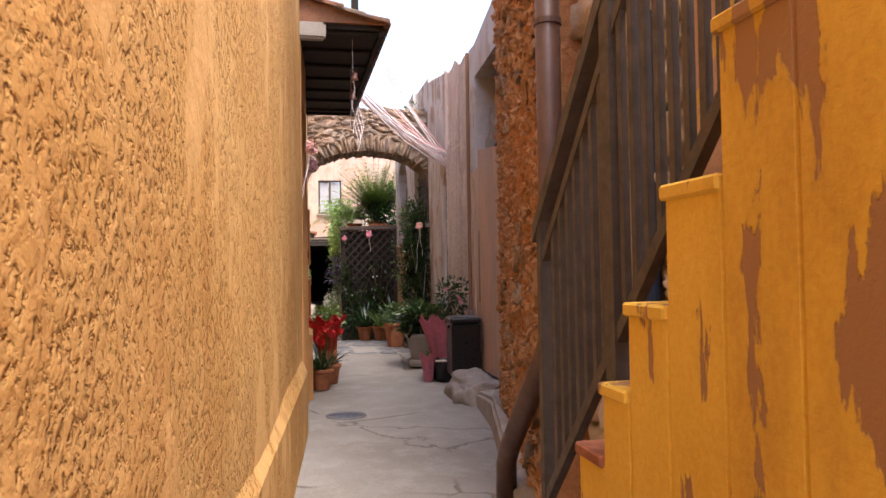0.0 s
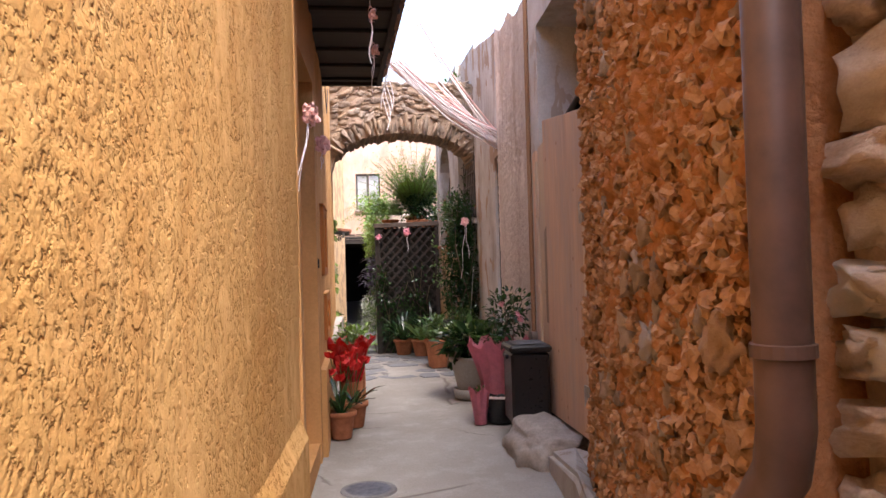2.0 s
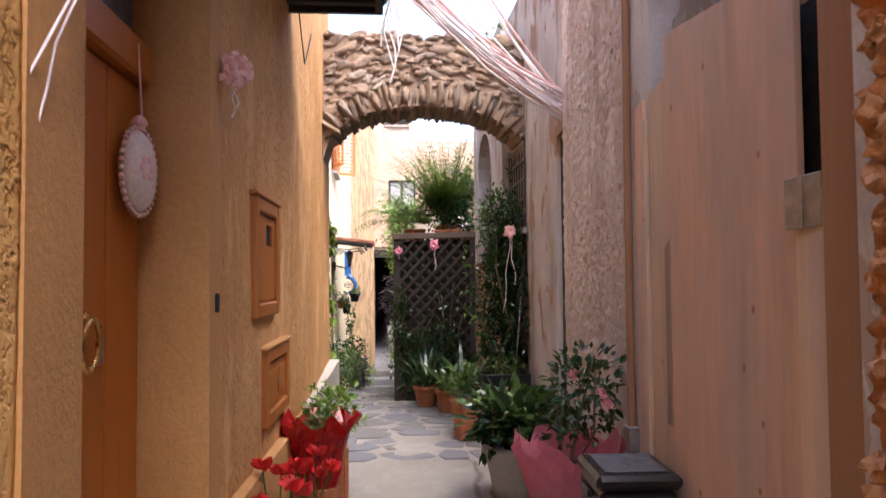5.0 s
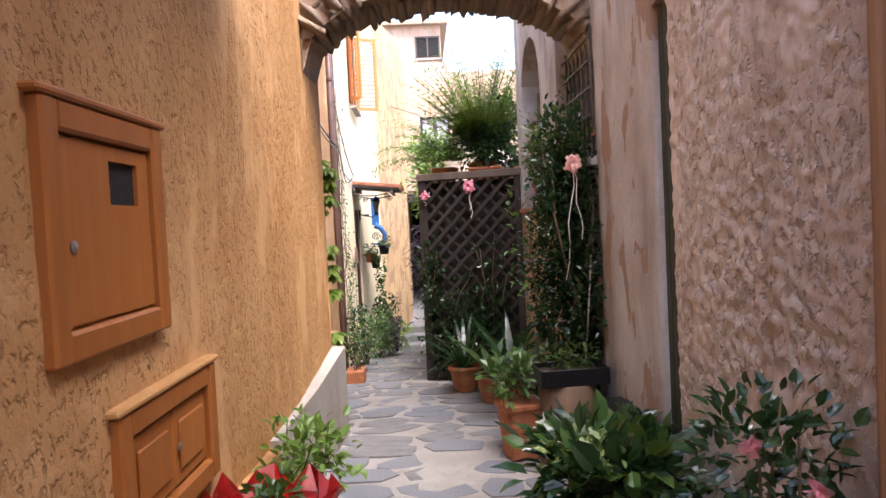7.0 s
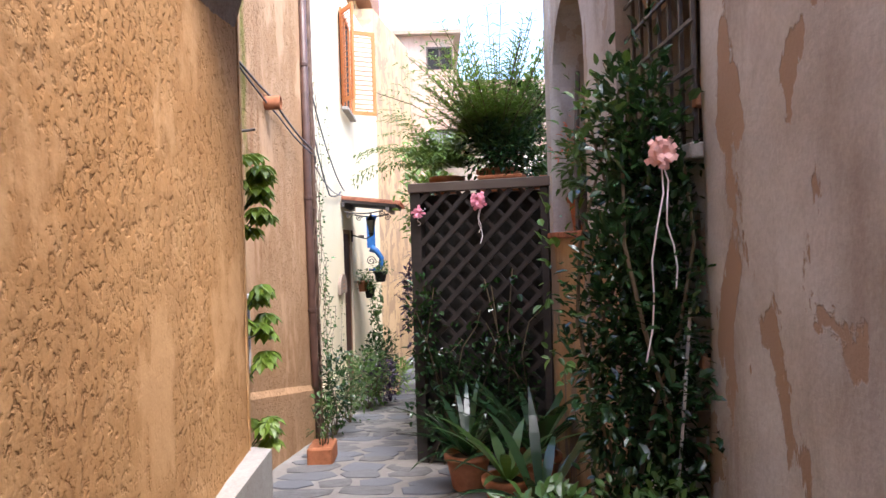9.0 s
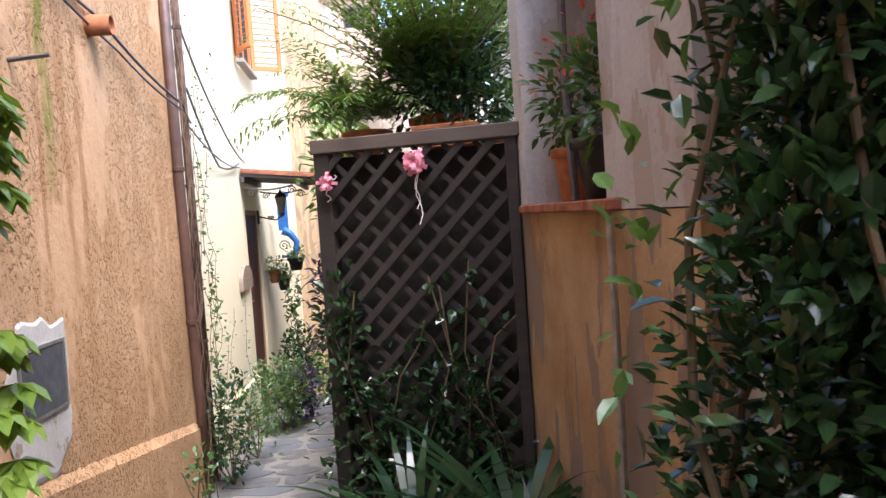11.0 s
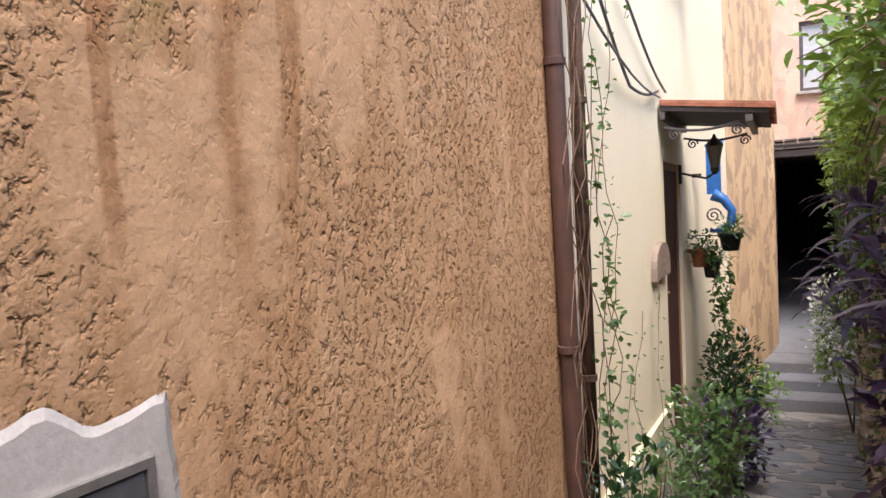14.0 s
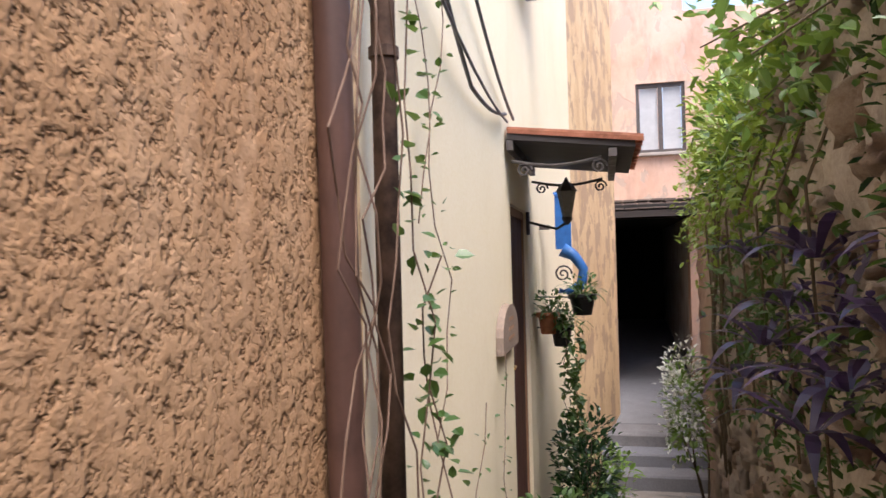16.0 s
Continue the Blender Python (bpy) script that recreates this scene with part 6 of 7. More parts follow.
def schefflera():
    t = thing("umbrella_plant", "leggy umbrella plant in the corner behind the orange house", "potted plant", (0.16, 13.3, gz(13.3) - 0.02))
    clay_pot(t, 0.14, 0.26)
    part("trunk", tube(bmesh.new(), [(0, 0, 0.2), (0.03, 0.02, 0.9), (0.0, 0.0, 1.5), (0.02, 0.02, 2.0)], [0.016, 0.013, 0.01, 0.006], 7), M_STEM, t)
    items = []
    for z, cnt in ((2.05, 8), (1.95, 9), (1.82, 9), (1.7, 8), (1.3, 8), (1.18, 8), (0.95, 4), (0.6, 6)):
        for k in range(cnt):
            a = R.uniform(0, 2 * math.pi)
            c = Vector((0.12 * math.cos(a) + 0.03, 0.12 * math.sin(a), z + R.uniform(-0.06, 0.1)))
            part("petiole", tube(bmesh.new(), [(0.02, 0, z - 0.1), tuple(c)], 0.0035, 4), M_LEAF, t)
            for j in range(8):
                b = 2 * math.pi * j / 8
                items.append((c, Vector((math.cos(b), math.sin(b), -0.45 + R.uniform(-0.25, 0.2))), Vector((0, 0, 1)), 0.10, 0.058))
    add_leaves("foliage", items, M_LEAFLIME, t)


schefflera()


def low_shrubs():
    specs = (
        ("lane_shrub", (0.22, 15.5, 0.0), (0.10, 0.14, 0.26), 90, 0.05, M_LEAF, "small bare shrub in a terracotta window box", "box"),
        ("lane_shrub", (0.12, 16.95, 0.0), (0.2, 0.36, 0.45), 520, 0.055, M_LEAFDARK, "grey-green shrub growing at the wall's foot", ""),
        ("lane_shrub", (0.16, 17.9, 0.0), (0.24, 0.45, 0.36), 320, 0.05, M_LEAF, "loose shrub along the cream wall", ""),
        ("lane_shrub", (0.22, 19.3, 0.0), (0.3, 0.5, 0.42), 900, 0.06, M_LEAF, "rounded green shrub along the cream wall", ""),
        ("purple_shrub", (0.36, 19.75, 0.0), (0.28, 0.36, 0.34), 520, 0.075, M_LEAFPURPLE, "dark purple-leaved shrub by the path", ""),
        ("lane_shrub", (0.25, 21.6, 0.0), (0.3, 0.6, 0.55), 900, 0.07, M_LEAFDARK, "green shrub beyond the cream house door", ""),
        ("lane_shrub", (0.42, 23.4, 0.0), (0.3, 0.8, 0.36), 380, 0.08, M_LEAFBRIGHT, "sunlit low shrub before the steps", ""),
    )
    for name, at, rad, n, s, m, lb, kind in specs:
        z = gz(at[1]) - 0.03
        t = thing(name, lb, "shrub", (at[0], at[1], z))
        h = rad[2]
        if kind:
            part("box", fresh((-0.1, -0.16, 0, 0.1, 0.16, 0.15), bevel=0.012), M_CLAY, t)
            h += 0.1
        add_leaves("foliage", clump((0, 0, h), rad, n, s, at[1], gaps=0.3), m, t)
        stems(t, (0, 0, 0.0), [(R.uniform(-1, 1) * rad[0], R.uniform(-1, 1) * rad[1], h + R.uniform(0, 0.8) * rad[2]) for k in range(6)], 0.007)


low_shrubs()


def wall_ivy(name, lines, every, size, label, material=None, vine=None):
    t = thing(name, label, "climber", (0, 0, 0))
    items = []
    for pts in lines:
        part("vine", tube(bmesh.new(), pts, 0.0024, 5), vine or M_VINE, t)
        items += along(pts, every, size, 0.035, 0.8)
    if every < 1:
        add_leaves("foliage", items, material or M_LEAF, t)


def wander(x, y, z0, z1, n=12, sx=0.02, sy=0.1):
    return [(x + R.uniform(0, sx), y + sy * math.sin(j * 1.1 + y) + R.uniform(-0.03, 0.03), z0 + (z1 - z0) * j / n) for j in range(n + 1)]


wall_ivy("dry_creeper", [wander(0.03, 16.66, -0.1, 3.6, 26, 0.02, 0.04), wander(0.02, 16.7, 0.2, 3.2, 24, 0.04, 0.05), wander(0.04, 16.84, -0.2, 2.4, 20, 0.03, 0.05), wander(0.02, 16.6, -0.1, 2.9, 30, 0.03, 0.07), wander(0.03, 16.74, 0.4, 3.7, 34, 0.03, 0.06), wander(0.02, 16.62, 0.9, 3.4, 26, 0.03, 0.03)], 2.0, 0.04, "dry red-brown creeper wound round the downpipe")
wall_ivy("ivy", [wander(0.0, 17.1, -0.2, 2.2, 14, 0.06, 0.05), wander(0.0, 17.2, 0.0, 1.5, 12, 0.08, 0.06), wander(0.02, 17.0, -0.1, 1.2, 10, 0.08, 0.06)], 0.025, 0.042, "ivy on the rusty downpipe", M_LEAF)
wall_ivy("ivy", [wander(-0.09, 17.6, 1.6, 3.4, 12, 0.03, 0.08), wander(-0.08, 17.75, 0.9, 3.0, 12, 0.03, 0.1), wander(-0.08, 18.3, -0.4, 0.9, 8, 0.05, 0.12), wander(-0.08, 18.0, -0.4, 0.6, 8, 0.05, 0.1), wander(-0.1, 19.3, -0.3, 1.0, 8, 0.03, 0.06), wander(-0.09, 18.4, 2.6, 3.4, 8, 0.03, 0.15)], 0.05, 0.032, "thin ivy sprays on the cream wall", M_LEAF)
wall_ivy("ivy", [wander(0.02, 21.6, -0.5, 1.1, 10, 0.15, 0.15), wander(0.05, 21.9, -0.6, 1.0, 10, 0.15, 0.15), wander(0.08, 22.2, -0.7, 0.9, 10, 0.15, 0.15), wander(0.1, 22.5, -0.8, 0.6, 10, 0.12, 0.15)], 0.02, 0.075, "dense ivy below the hanging pots", M_LEAF)


def cream_house_things():
    d = tagged(new("door_3"), "dark brown wooden door standing back in the cream wall", "door", "", "structure")
    for k in range(4):
        part("board", fresh((-0.24, 20.28 + k * 0.265, -0.75, -0.20, 20.54 + k * 0.265, 1.84), bevel=0.005), wood("dark_red_door", (0.10, 0.035, 0.02, 1), (0.06, 0.02, 0.012, 1)) if k == 0 else bpy.data.materials["dark_red_door"], d)
    part("frame", fresh((-0.26, 20.25, -0.75, -0.185, 20.29, 1.86), (-0.26, 21.31, -0.75, -0.185, 21.35, 1.86), (-0.26, 20.29, 1.80, -0.185, 21.31, 1.86)), M_PLANK2, d)
    part("door_handle", tube(bmesh.new(), [(-0.2, 20.4, 0.75), (-0.17, 20.4, 0.75), (-0.17, 20.5, 0.75)], 0.01, 7), M_BRASS, d)
    t = thing("awning", "small tiled awning on iron brackets over the door", "awning", (-0.13, 20.0, 2.3))
    part("deck", prism(bmesh.new(), [(0, 0), (0.78, 0.0), (0.78, 1.45), (0, 1.45)], [-0.06, -0.15, -0.15, -0.06], [-0.02, -0.11, -0.11, -0.02]), M_DARKWOOD, t)
    part("front_beam", fresh((0.62, -0.02, -0.20, 0.67, 1.47, -0.15)), M_IRON, t)
    part("wall_beam", fresh((0.0, -0.02, -0.13, 0.04, 1.47, -0.07)), M_IRON, t)
    for i in range(8):
        y = 0.08 + i * 0.185
        bm = bmesh.new()
        ra, rb = [], []
        for k in range(7):
            a = math.pi * k / 6
            ra.append(bm.verts.new((-0.0, y + 0.085 * math.cos(a), -0.02 + 0.055 * math.sin(a))))
            rb.append(bm.verts.new((0.83, y + 0.1 * math.cos(a), -0.12 + 0.06 * math.sin(a))))
        for k in range(6):
            bm.faces.new((ra[k], ra[k + 1], rb[k + 1], rb[k]))
        bmesh.ops.solidify(bm, geom=bm.faces[:], thickness=0.018)
        part("tile", bm, M_TILE, t)
    for y in (0.06, 1.36):
        s = [(0.02 + 0.56 * u, y, -0.19 - 0.04 * math.sin(math.pi * u)) for u in [k / 8 for k in range(9)]]
        b = part("bracket", tube(bmesh.new(), s, 0.011, 6), M_IRON, t)
        for cx in (0.10, 0.56):
            part("scroll", tube(bmesh.new(), [(cx + 0.05 * (1 - k / 22) * math.cos(k * 0.55), y, -0.25 + 0.05 * (1 - k / 22) * math.sin(k * 0.55)) for k in range(20)], 0.008, 5), M_IRON, b)
    t = thing("wall_lantern", "black iron wall lantern with clouded glass under the awning", "lantern", (0.17, 21.25, 1.92))
    part("body", lathe(bmesh.new(), [(0.035, -0.11), (0.075, 0.09), (0.07, 0.09), (0.02, 0.09)], 6), plain("lantern_glass", (0.28, 0.27, 0.24, 1), 0.25), t, "clouded glass")
    part("cap", lathe(bmesh.new(), [(0.085, 0.09), (0.06, 0.13), (0.02, 0.17), (0.008, 0.2)], 6), M_IRON, t)
    part("foot", lathe(bmesh.new(), [(0.01, -0.17), (0.04, -0.13), (0.04, -0.11), (0.01, -0.11)], 6), M_IRON, t)
    part("arm", tube(bmesh.new(), [(0.0, 0, -0.15), (-0.08, 0, -0.2), (-0.2, 0, -0.17), (-0.3, 0, -0.14)], 0.011, 6), M_IRON, t)
    part("wall_plate", fresh((-0.32, -0.03, -0.24, -0.295, 0.03, -0.06), bevel=0.004), M_IRON, t)
    t = thing("house_plaque", "arched stone name plaque on the cream wall", "plaque", (-0.142, 19.78, 0.96))
    bm = bmesh.new()
    pts = [(-0.36, 0), (0.36, 0), (0.36, 0.1)] + [(0.36 * math.cos(a), 0.1 + 0.17 * math.sin(a)) for a in [math.pi * k / 10 for k in range(1, 10)]] + [(-0.36, 0.1)]
    lo = [bm.verts.new((0, y, z)) for y, z in pts]
    hi = [bm.verts.new((0.04, y * 0.96, z * 0.98)) for y, z in pts]
    bm.faces.new(lo[::-1]); bm.faces.new(hi)
    for k in range(len(pts)):
        bm.faces.new((lo[k], lo[(k + 1) % len(pts)], hi[(k + 1) % len(pts)], hi[k]))
    part("slab", bm, M_ARCHSTONE, t)
    for k in range(3):
        part("lettering", fresh((0.0405, -0.13 + 0.02 * k, 0.06 + 0.055 * k, 0.0425, 0.13 - 0.02 * k, 0.08 + 0.055 * k)), M_PLANK2, t, "worn carved line")
    # blue ornament and its hanging pots
    t = thing("blue_ornament", "tall bright blue wrought ornament on the house corner", "ornament", (0.02, 22.1, 1.15))
    part("panel", prism(bmesh.new(), [(0.0, -0.02), (0.14, -0.02), (0.14, 0.02), (0.0, 0.02)], 0.42, 0.92), M_BLUE, t)
    part("swan_neck", tube(bmesh.new(), [(0.06, 0, 0.42), (0.16, 0, 0.36), (0.24, 0, 0.24), (0.22, 0, 0.10), (0.12, 0, 0.03), (0.02, 0, 0.05)], [0.07, 0.05, 0.045, 0.05, 0.05, 0.03], 8), M_BLUE, t, "", True)
    part("crest", tube(bmesh.new(), [(0.0, 0, 0.9), (0.1, 0, 0.95), (0.17, 0, 0.93)], 0.035, 8), M_BLUE, t)
    part("scroll", tube(bmesh.new(), [(0.06 + 0.08 * (1 - k / 26) * math.cos(k * 0.5), -0.03, 0.2 + 0.08 * (1 - k / 26) * math.sin(k * 0.5)) for k in range(24)], 0.009, 5), M_IRON, t)
    part("wall_arm", fresh((-0.16, -0.015, 0.6, -0.05, 0.015, 0.64)), M_IRON, t)
    for at, r, m, lb in (((0.07, 21.8, 0.74), 0.09, M_BLACK, "small black hanging pot"), ((-0.03, 21.65, 0.86), 0.085, M_CLAY, "terracotta pot on a wall ring"), ((0.25, 21.85, 1.0), 0.11, M_BLACK, "dark hanging basket with spiky leaves")):
        t = thing("hanging_pot", lb, "potted plant", at, 0, "hanging pots")
        clay_pot(t, r, 0.18, m)
        part("ring_arm", tube(bmesh.new(), [(r, 0, 0.15), (-0.22 - at[0], 0.0, 0.16)], 0.006, 5), M_IRON, t)
        add_raw("strap_leaves", blades((0, 0, 0.16), 26, 0.3, 0.02, 1.0, 1.6), M_LEAF, t)
        add_leaves("foliage", clump((0.02, 0, 0.24), (0.13, 0.16, 0.12), 110, 0.05, at[1]), M_LEAF, t)


cream_house_things()


def shutter_window(y, z, label, name):
    """Upper window of the cream house with wooden shutters folded open."""
    t = tagged(new(name), label, "window", "", "structure")
    w, h = 0.9, 1.35
    x = -0.13
    part("pane", fresh((x - 0.02, y - w / 2, z, x + 0.006, y + w / 2, z + h)), M_DARK, t)
    f = part("window_frame", fresh((x, y - w / 2 - 0.06, z - 0.06, x + 0.03, y - w / 2, z + h + 0.06), (x, y + w / 2, z - 0.06, x + 0.03, y + w / 2 + 0.06, z + h + 0.06), (x, y - w / 2, z + h, x + 0.03, y + w / 2, z + h + 0.06), (x, y - 0.03, z, x + 0.02, y + 0.03, z + h)), M_SHUTTER, t)
    part("sill", fresh((x, y - w / 2 - 0.12, z - 0.11, x + 0.10, y + w / 2 + 0.12, z - 0.062), bevel=0.005), M_CEMENT, t)
    for sgn in (-1, 1):
        bm = bmesh.new()
        sw = 0.42
        box(bm, 0, 0, 0, 0.03, 0.05, h); box(bm, 0, sw - 0.05, 0, 0.03, sw, h); box(bm, 0, 0.05, 0, 0.03, sw - 0.05, 0.06); box(bm, 0, 0.05, h - 0.06, 0.03, sw - 0.05, h)
        s = part("shutter", bm, M_SHUTTER, t, "orange-brown louvred shutter")
        s.matrix_basis = pose(x + 0.035, y + sgn * (w / 2 + 0.06), z, 0, 0, (-62 if sgn > 0 else 180 + 30))
        for k in range(16):
            o = part("slat", fresh((-0.016, 0.05, -0.004, 0.016, sw - 0.05, 0.004)), M_SHUTTER, s)
            o.matrix_basis = pose(0.015, 0, 0.1 + k * (h - 0.2) / 15, 0, 35, 0)


shutter_window(20.9, 3.72, "upper window with open orange-brown shutters", "window_2")
tagged(mesh_object("slit_window", fresh((-0.07, 23.55, 4.1, -0.045, 23.75, 4.75)), M_DARK), "narrow dark slit window in the cream house", "", "", "structure")


def end_window():
    t = tagged(new("window_3"), "two-light window in dark frames over the passage", "window", "", "structure")
    part("window_frame", fresh((1.08, 29.6, 3.41, 1.14, 29.7, 4.7), (1.90, 29.6, 3.41, 1.96, 29.7, 4.7), (1.14, 29.6, 4.64, 1.90, 29.7, 4.7), (1.14, 29.6, 3.41, 1.90, 29.7, 3.47), (1.48, 29.6, 3.47, 1.56, 29.7, 4.64)), M_IRON, t)
    for a, b in ((1.15, 1.47), (1.57, 1.89)):
        part("pane", fresh((a, 29.66, 3.48, b, 29.67, 4.63)), plain("curtained_pane", (0.45, 0.46, 0.46, 1), 0.2, 0, 0.1, 3), t, "pane with a pale curtain behind")
    part("window_sill", fresh((1.02, 29.45, 3.34, 2.02, 29.6, 3.40), bevel=0.008), M_CEMENT, t)
    t = thing("slate_eave", "low old slate eave over the passage mouth", "eave", (0.55, 27.9, 2.24))
    R2 = random.Random(3)
    for r in range(3):
        for k in range(7):
            part("slate", fresh((k * 0.23 + R2.uniform(0, 0.02), r * 0.5, 0.02 + 0.1 * r + R2.uniform(0, 0.02), k * 0.23 + 0.22, r * 0.5 + 0.62, 0.05 + 0.1 * r + R2.uniform(0, 0.02))), M_GREYWOOD, t)
    part("beam", fresh((0.0, 0.02, -0.10, 1.6, 0.12, 0.01)), M_DARKWOOD, t)
    part("deck", fresh((0.0, 0.12, -0.04, 1.6, 1.65, 0.015)), M_DARKWOOD, t)


end_window()


# ---------------------------------------------------------------- greenery on the lane's right wall
def lane_creepers():
    t = thing("jasmine_creeper", "thick light-green creeper spilling over the rubble wall", "climber", (1.3, 21.0, gz(21)))
    base = gz(21)
    for j, (c, r, n, s, m) in enumerate((
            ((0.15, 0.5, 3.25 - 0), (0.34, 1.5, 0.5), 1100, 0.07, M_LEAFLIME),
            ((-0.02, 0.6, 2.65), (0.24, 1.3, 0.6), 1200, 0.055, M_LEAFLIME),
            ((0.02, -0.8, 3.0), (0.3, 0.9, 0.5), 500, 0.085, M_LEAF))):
        add_leaves("foliage", clump(c, r, n, s, 70 + j, gaps=0.2), m, t)
    for k in range(8):
        part("vine", tube(bmesh.new(), [(0.1, -0.9 + 0.3 * k, 0.2), (0.02 + 0.05 * math.sin(k), -0.8 + 0.28 * k, 1.5), (0.08, -0.7 + 0.28 * k, 2.9)], 0.014, 6), M_STEM, t)
    t = thing("fig_branches", "overhanging branches with broad bright leaves", "shrub", (1.35, 17.6, 1.9))
    items = []
    for k in range(16):
        tip = Vector((-0.25 - R.uniform(0, 0.35), R.uniform(-0.5, 2.0), R.uniform(-0.4, 1.2)))
        m = tip * 0.5 + Vector((0.05, 0, 0.25))
        part("branch", tube(bmesh.new(), [(0.1, tip.y * 0.5, -0.1), tuple(m), tuple(tip)], [0.012, 0.008, 0.003], 6), M_STEM, t)
        items += along([m, tip], 0.04, 0.08, 0.12, 0.75)
    add_leaves("broad_leaves", items, M_LEAFBRIGHT, t)
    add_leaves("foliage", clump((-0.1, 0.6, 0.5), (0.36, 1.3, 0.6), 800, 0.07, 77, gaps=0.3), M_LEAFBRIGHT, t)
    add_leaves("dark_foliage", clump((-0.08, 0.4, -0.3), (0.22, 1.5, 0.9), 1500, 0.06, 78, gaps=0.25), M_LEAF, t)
    # this clump's shade is put into its darker leaf colour
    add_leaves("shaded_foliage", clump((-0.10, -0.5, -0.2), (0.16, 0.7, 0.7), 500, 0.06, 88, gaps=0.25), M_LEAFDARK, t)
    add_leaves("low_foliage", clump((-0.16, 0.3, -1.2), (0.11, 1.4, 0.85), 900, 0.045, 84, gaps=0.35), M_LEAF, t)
    t = thing("purple_plant", "trailing purple-leaved plant hanging down the rubble wall", "climber", (1.12, 17.5, 1.35))
    for k in range(9):
        add_raw("strap_leaves", blades((-0.04 - 0.03 * (k % 4), -0.6 + 0.24 * k, 0.12 - 0.16 * (k % 4)), 12, 0.3, 0.04, 1.1, 1.5), M_LEAFPURPLE, t)
    add_leaves("foliage", clump((-0.04, 0.2, -0.1), (0.12, 0.5, 0.3), 90, 0.06, 79, gaps=0.4), M_LEAFPURPLE, t)
    t = thing("hanging_creeper", "creeper curtain hanging over the rubble wall, sunlight put into its lime leaves", "climber", (1.2, 18.8, 1.9))
    # sunlight on the upper clump is painted in with the lime leaf
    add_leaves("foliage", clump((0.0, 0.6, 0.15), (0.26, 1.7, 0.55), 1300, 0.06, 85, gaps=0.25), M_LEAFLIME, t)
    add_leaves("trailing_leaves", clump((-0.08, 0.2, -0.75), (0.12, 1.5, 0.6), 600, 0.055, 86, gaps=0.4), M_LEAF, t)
    for k in range(7):
        part("vine", tube(bmesh.new(), [(0.06, -0.9 + 0.4 * k, 0.3), (-0.12, -0.85 + 0.4 * k, -0.2), (-0.06, -0.8 + 0.4 * k, -1.2)], 0.006, 5), M_STEM, t)
    t = thing("white_blossom_bush", "bush covered with small white blossoms by the steps", "shrub", (1.25, 23.3, gz(23.3) - 0.03))
    add_leaves("foliage", clump((-0.02, 0, 1.15), (0.24, 0.6, 0.62), 420, 0.09, 80, gaps=0.2), M_LEAFBRIGHT, t)
    add_leaves("blossom", clump((-0.08, -0.1, 1.25), (0.24, 0.6, 0.6), 620, 0.055, 81, gaps=0.25), M_WHITEPETAL, t, "white blossoms")
    stems(t, (0.15, 0, 0), [(0, 0.2, 1.0), (-0.1, -0.2, 0.9), (0.1, 0.1, 1.2)], 0.012)
    t = thing("arch_weeds", "dry grass and weeds along the top of the arch", "weeds", (1.2, 12.5, 3.68))
    v, f = [], []
    for k in range(40):
        vv, ff = blades((R.uniform(-0.85, 0.9), R.uniform(-0.15, 0.25), 0.0), 5, 0.12, 0.008, 0.9, 0.9, 4)
        o = len(v)
        v += vv
        f += [tuple(i + o for i in q) for q in ff]
    add_raw("grass", (v, f), plain("dry_grass", (0.30, 0.23, 0.10, 1), 0.9), t)
    add_leaves("leaves", clump((0.7, 0, 0.08), (0.22, 0.15, 0.12), 60, 0.05, 83), M_LEAF, t)


lane_creepers()


# ---------------------------------------------------------------- pieces of walls, arch and paving
def stone_shapes(n, seed, jag=0.35, sub=1, square=0.75, soft=True, fine=1.9):
    """A few rough stones of unit size to be shared by many pieces."""
    out = []
    for k in range(n):
        bm = bmesh.new()
        bmesh.ops.create_icosphere(bm, subdivisions=sub, radius=0.5)
        for v in bm.verts:
            p = v.co.normalized()
            q = Vector([math.copysign(abs(c) ** square, c) for c in p]) * 0.5
            v.co = q * (1 + jag * (noise.noise(p * fine + Vector((seed + k * 7.3, k, 0))) + 0.4 * noise.noise(p * fine * 2.7 + Vector((k, seed, 3)))))
        me = bpy.data.meshes.new("stone")
        bm.to_mesh(me)
        if sub > 1 and soft:
            me.shade_smooth()
        bm.free()
        out.append(me)
    return out


def shared(meshes, material):
    made = []
    for m in meshes:
        c = m.copy()
        c.materials.append(material)
        made.append(c)
    return made


S = random.Random(21)


def put(name, mesh, parent, m, scale):
    ob = new(name, mesh)
    ob.parent = parent
    ob.matrix_basis = m @ Matrix.Diagonal((*scale, 1))
    return ob


def joined_stones(name, parent, meshes, places, material, label):
    """The smaller stones of a wall, joined."""
    verts, faces = [], []
    for k, (m, sc) in enumerate(places):
        me = meshes[k % len(meshes)]
        o = len(verts)
        mm = m @ Matrix.Diagonal((*sc, 1))
        verts += [tuple(mm @ v.co) for v in me.vertices]
        faces += [tuple(o + i for i in p.vertices) for p in me.polygons]
    me = bpy.data.meshes.new(name)
    me.from_pydata(verts, [], faces)
    me.update()
    me.materials.append(material)
    ob = new(name, me)
    ob.parent = parent
    return tagged(ob, label, "", "", "stuff")


BASE = stone_shapes(10, 3.0, 0.6, 2)
JAG = stone_shapes(10, 5.0, 0.8, 3, 0.7, True, 2.8)
RUB = shared(JAG, M_RUBBLE)
RUBGREY = shared(JAG, M_GREYRUBBLE)
SOFT = stone_shapes(10, 5.0, 0.6, 3, 0.7, True, 2.4)
COURSE = shared(SOFT, M_RUBBLE2)
COURSEB = shared(SOFT, M_GREYRUBBLE)
ARC = shared(BASE, M_ARCHSTONE)


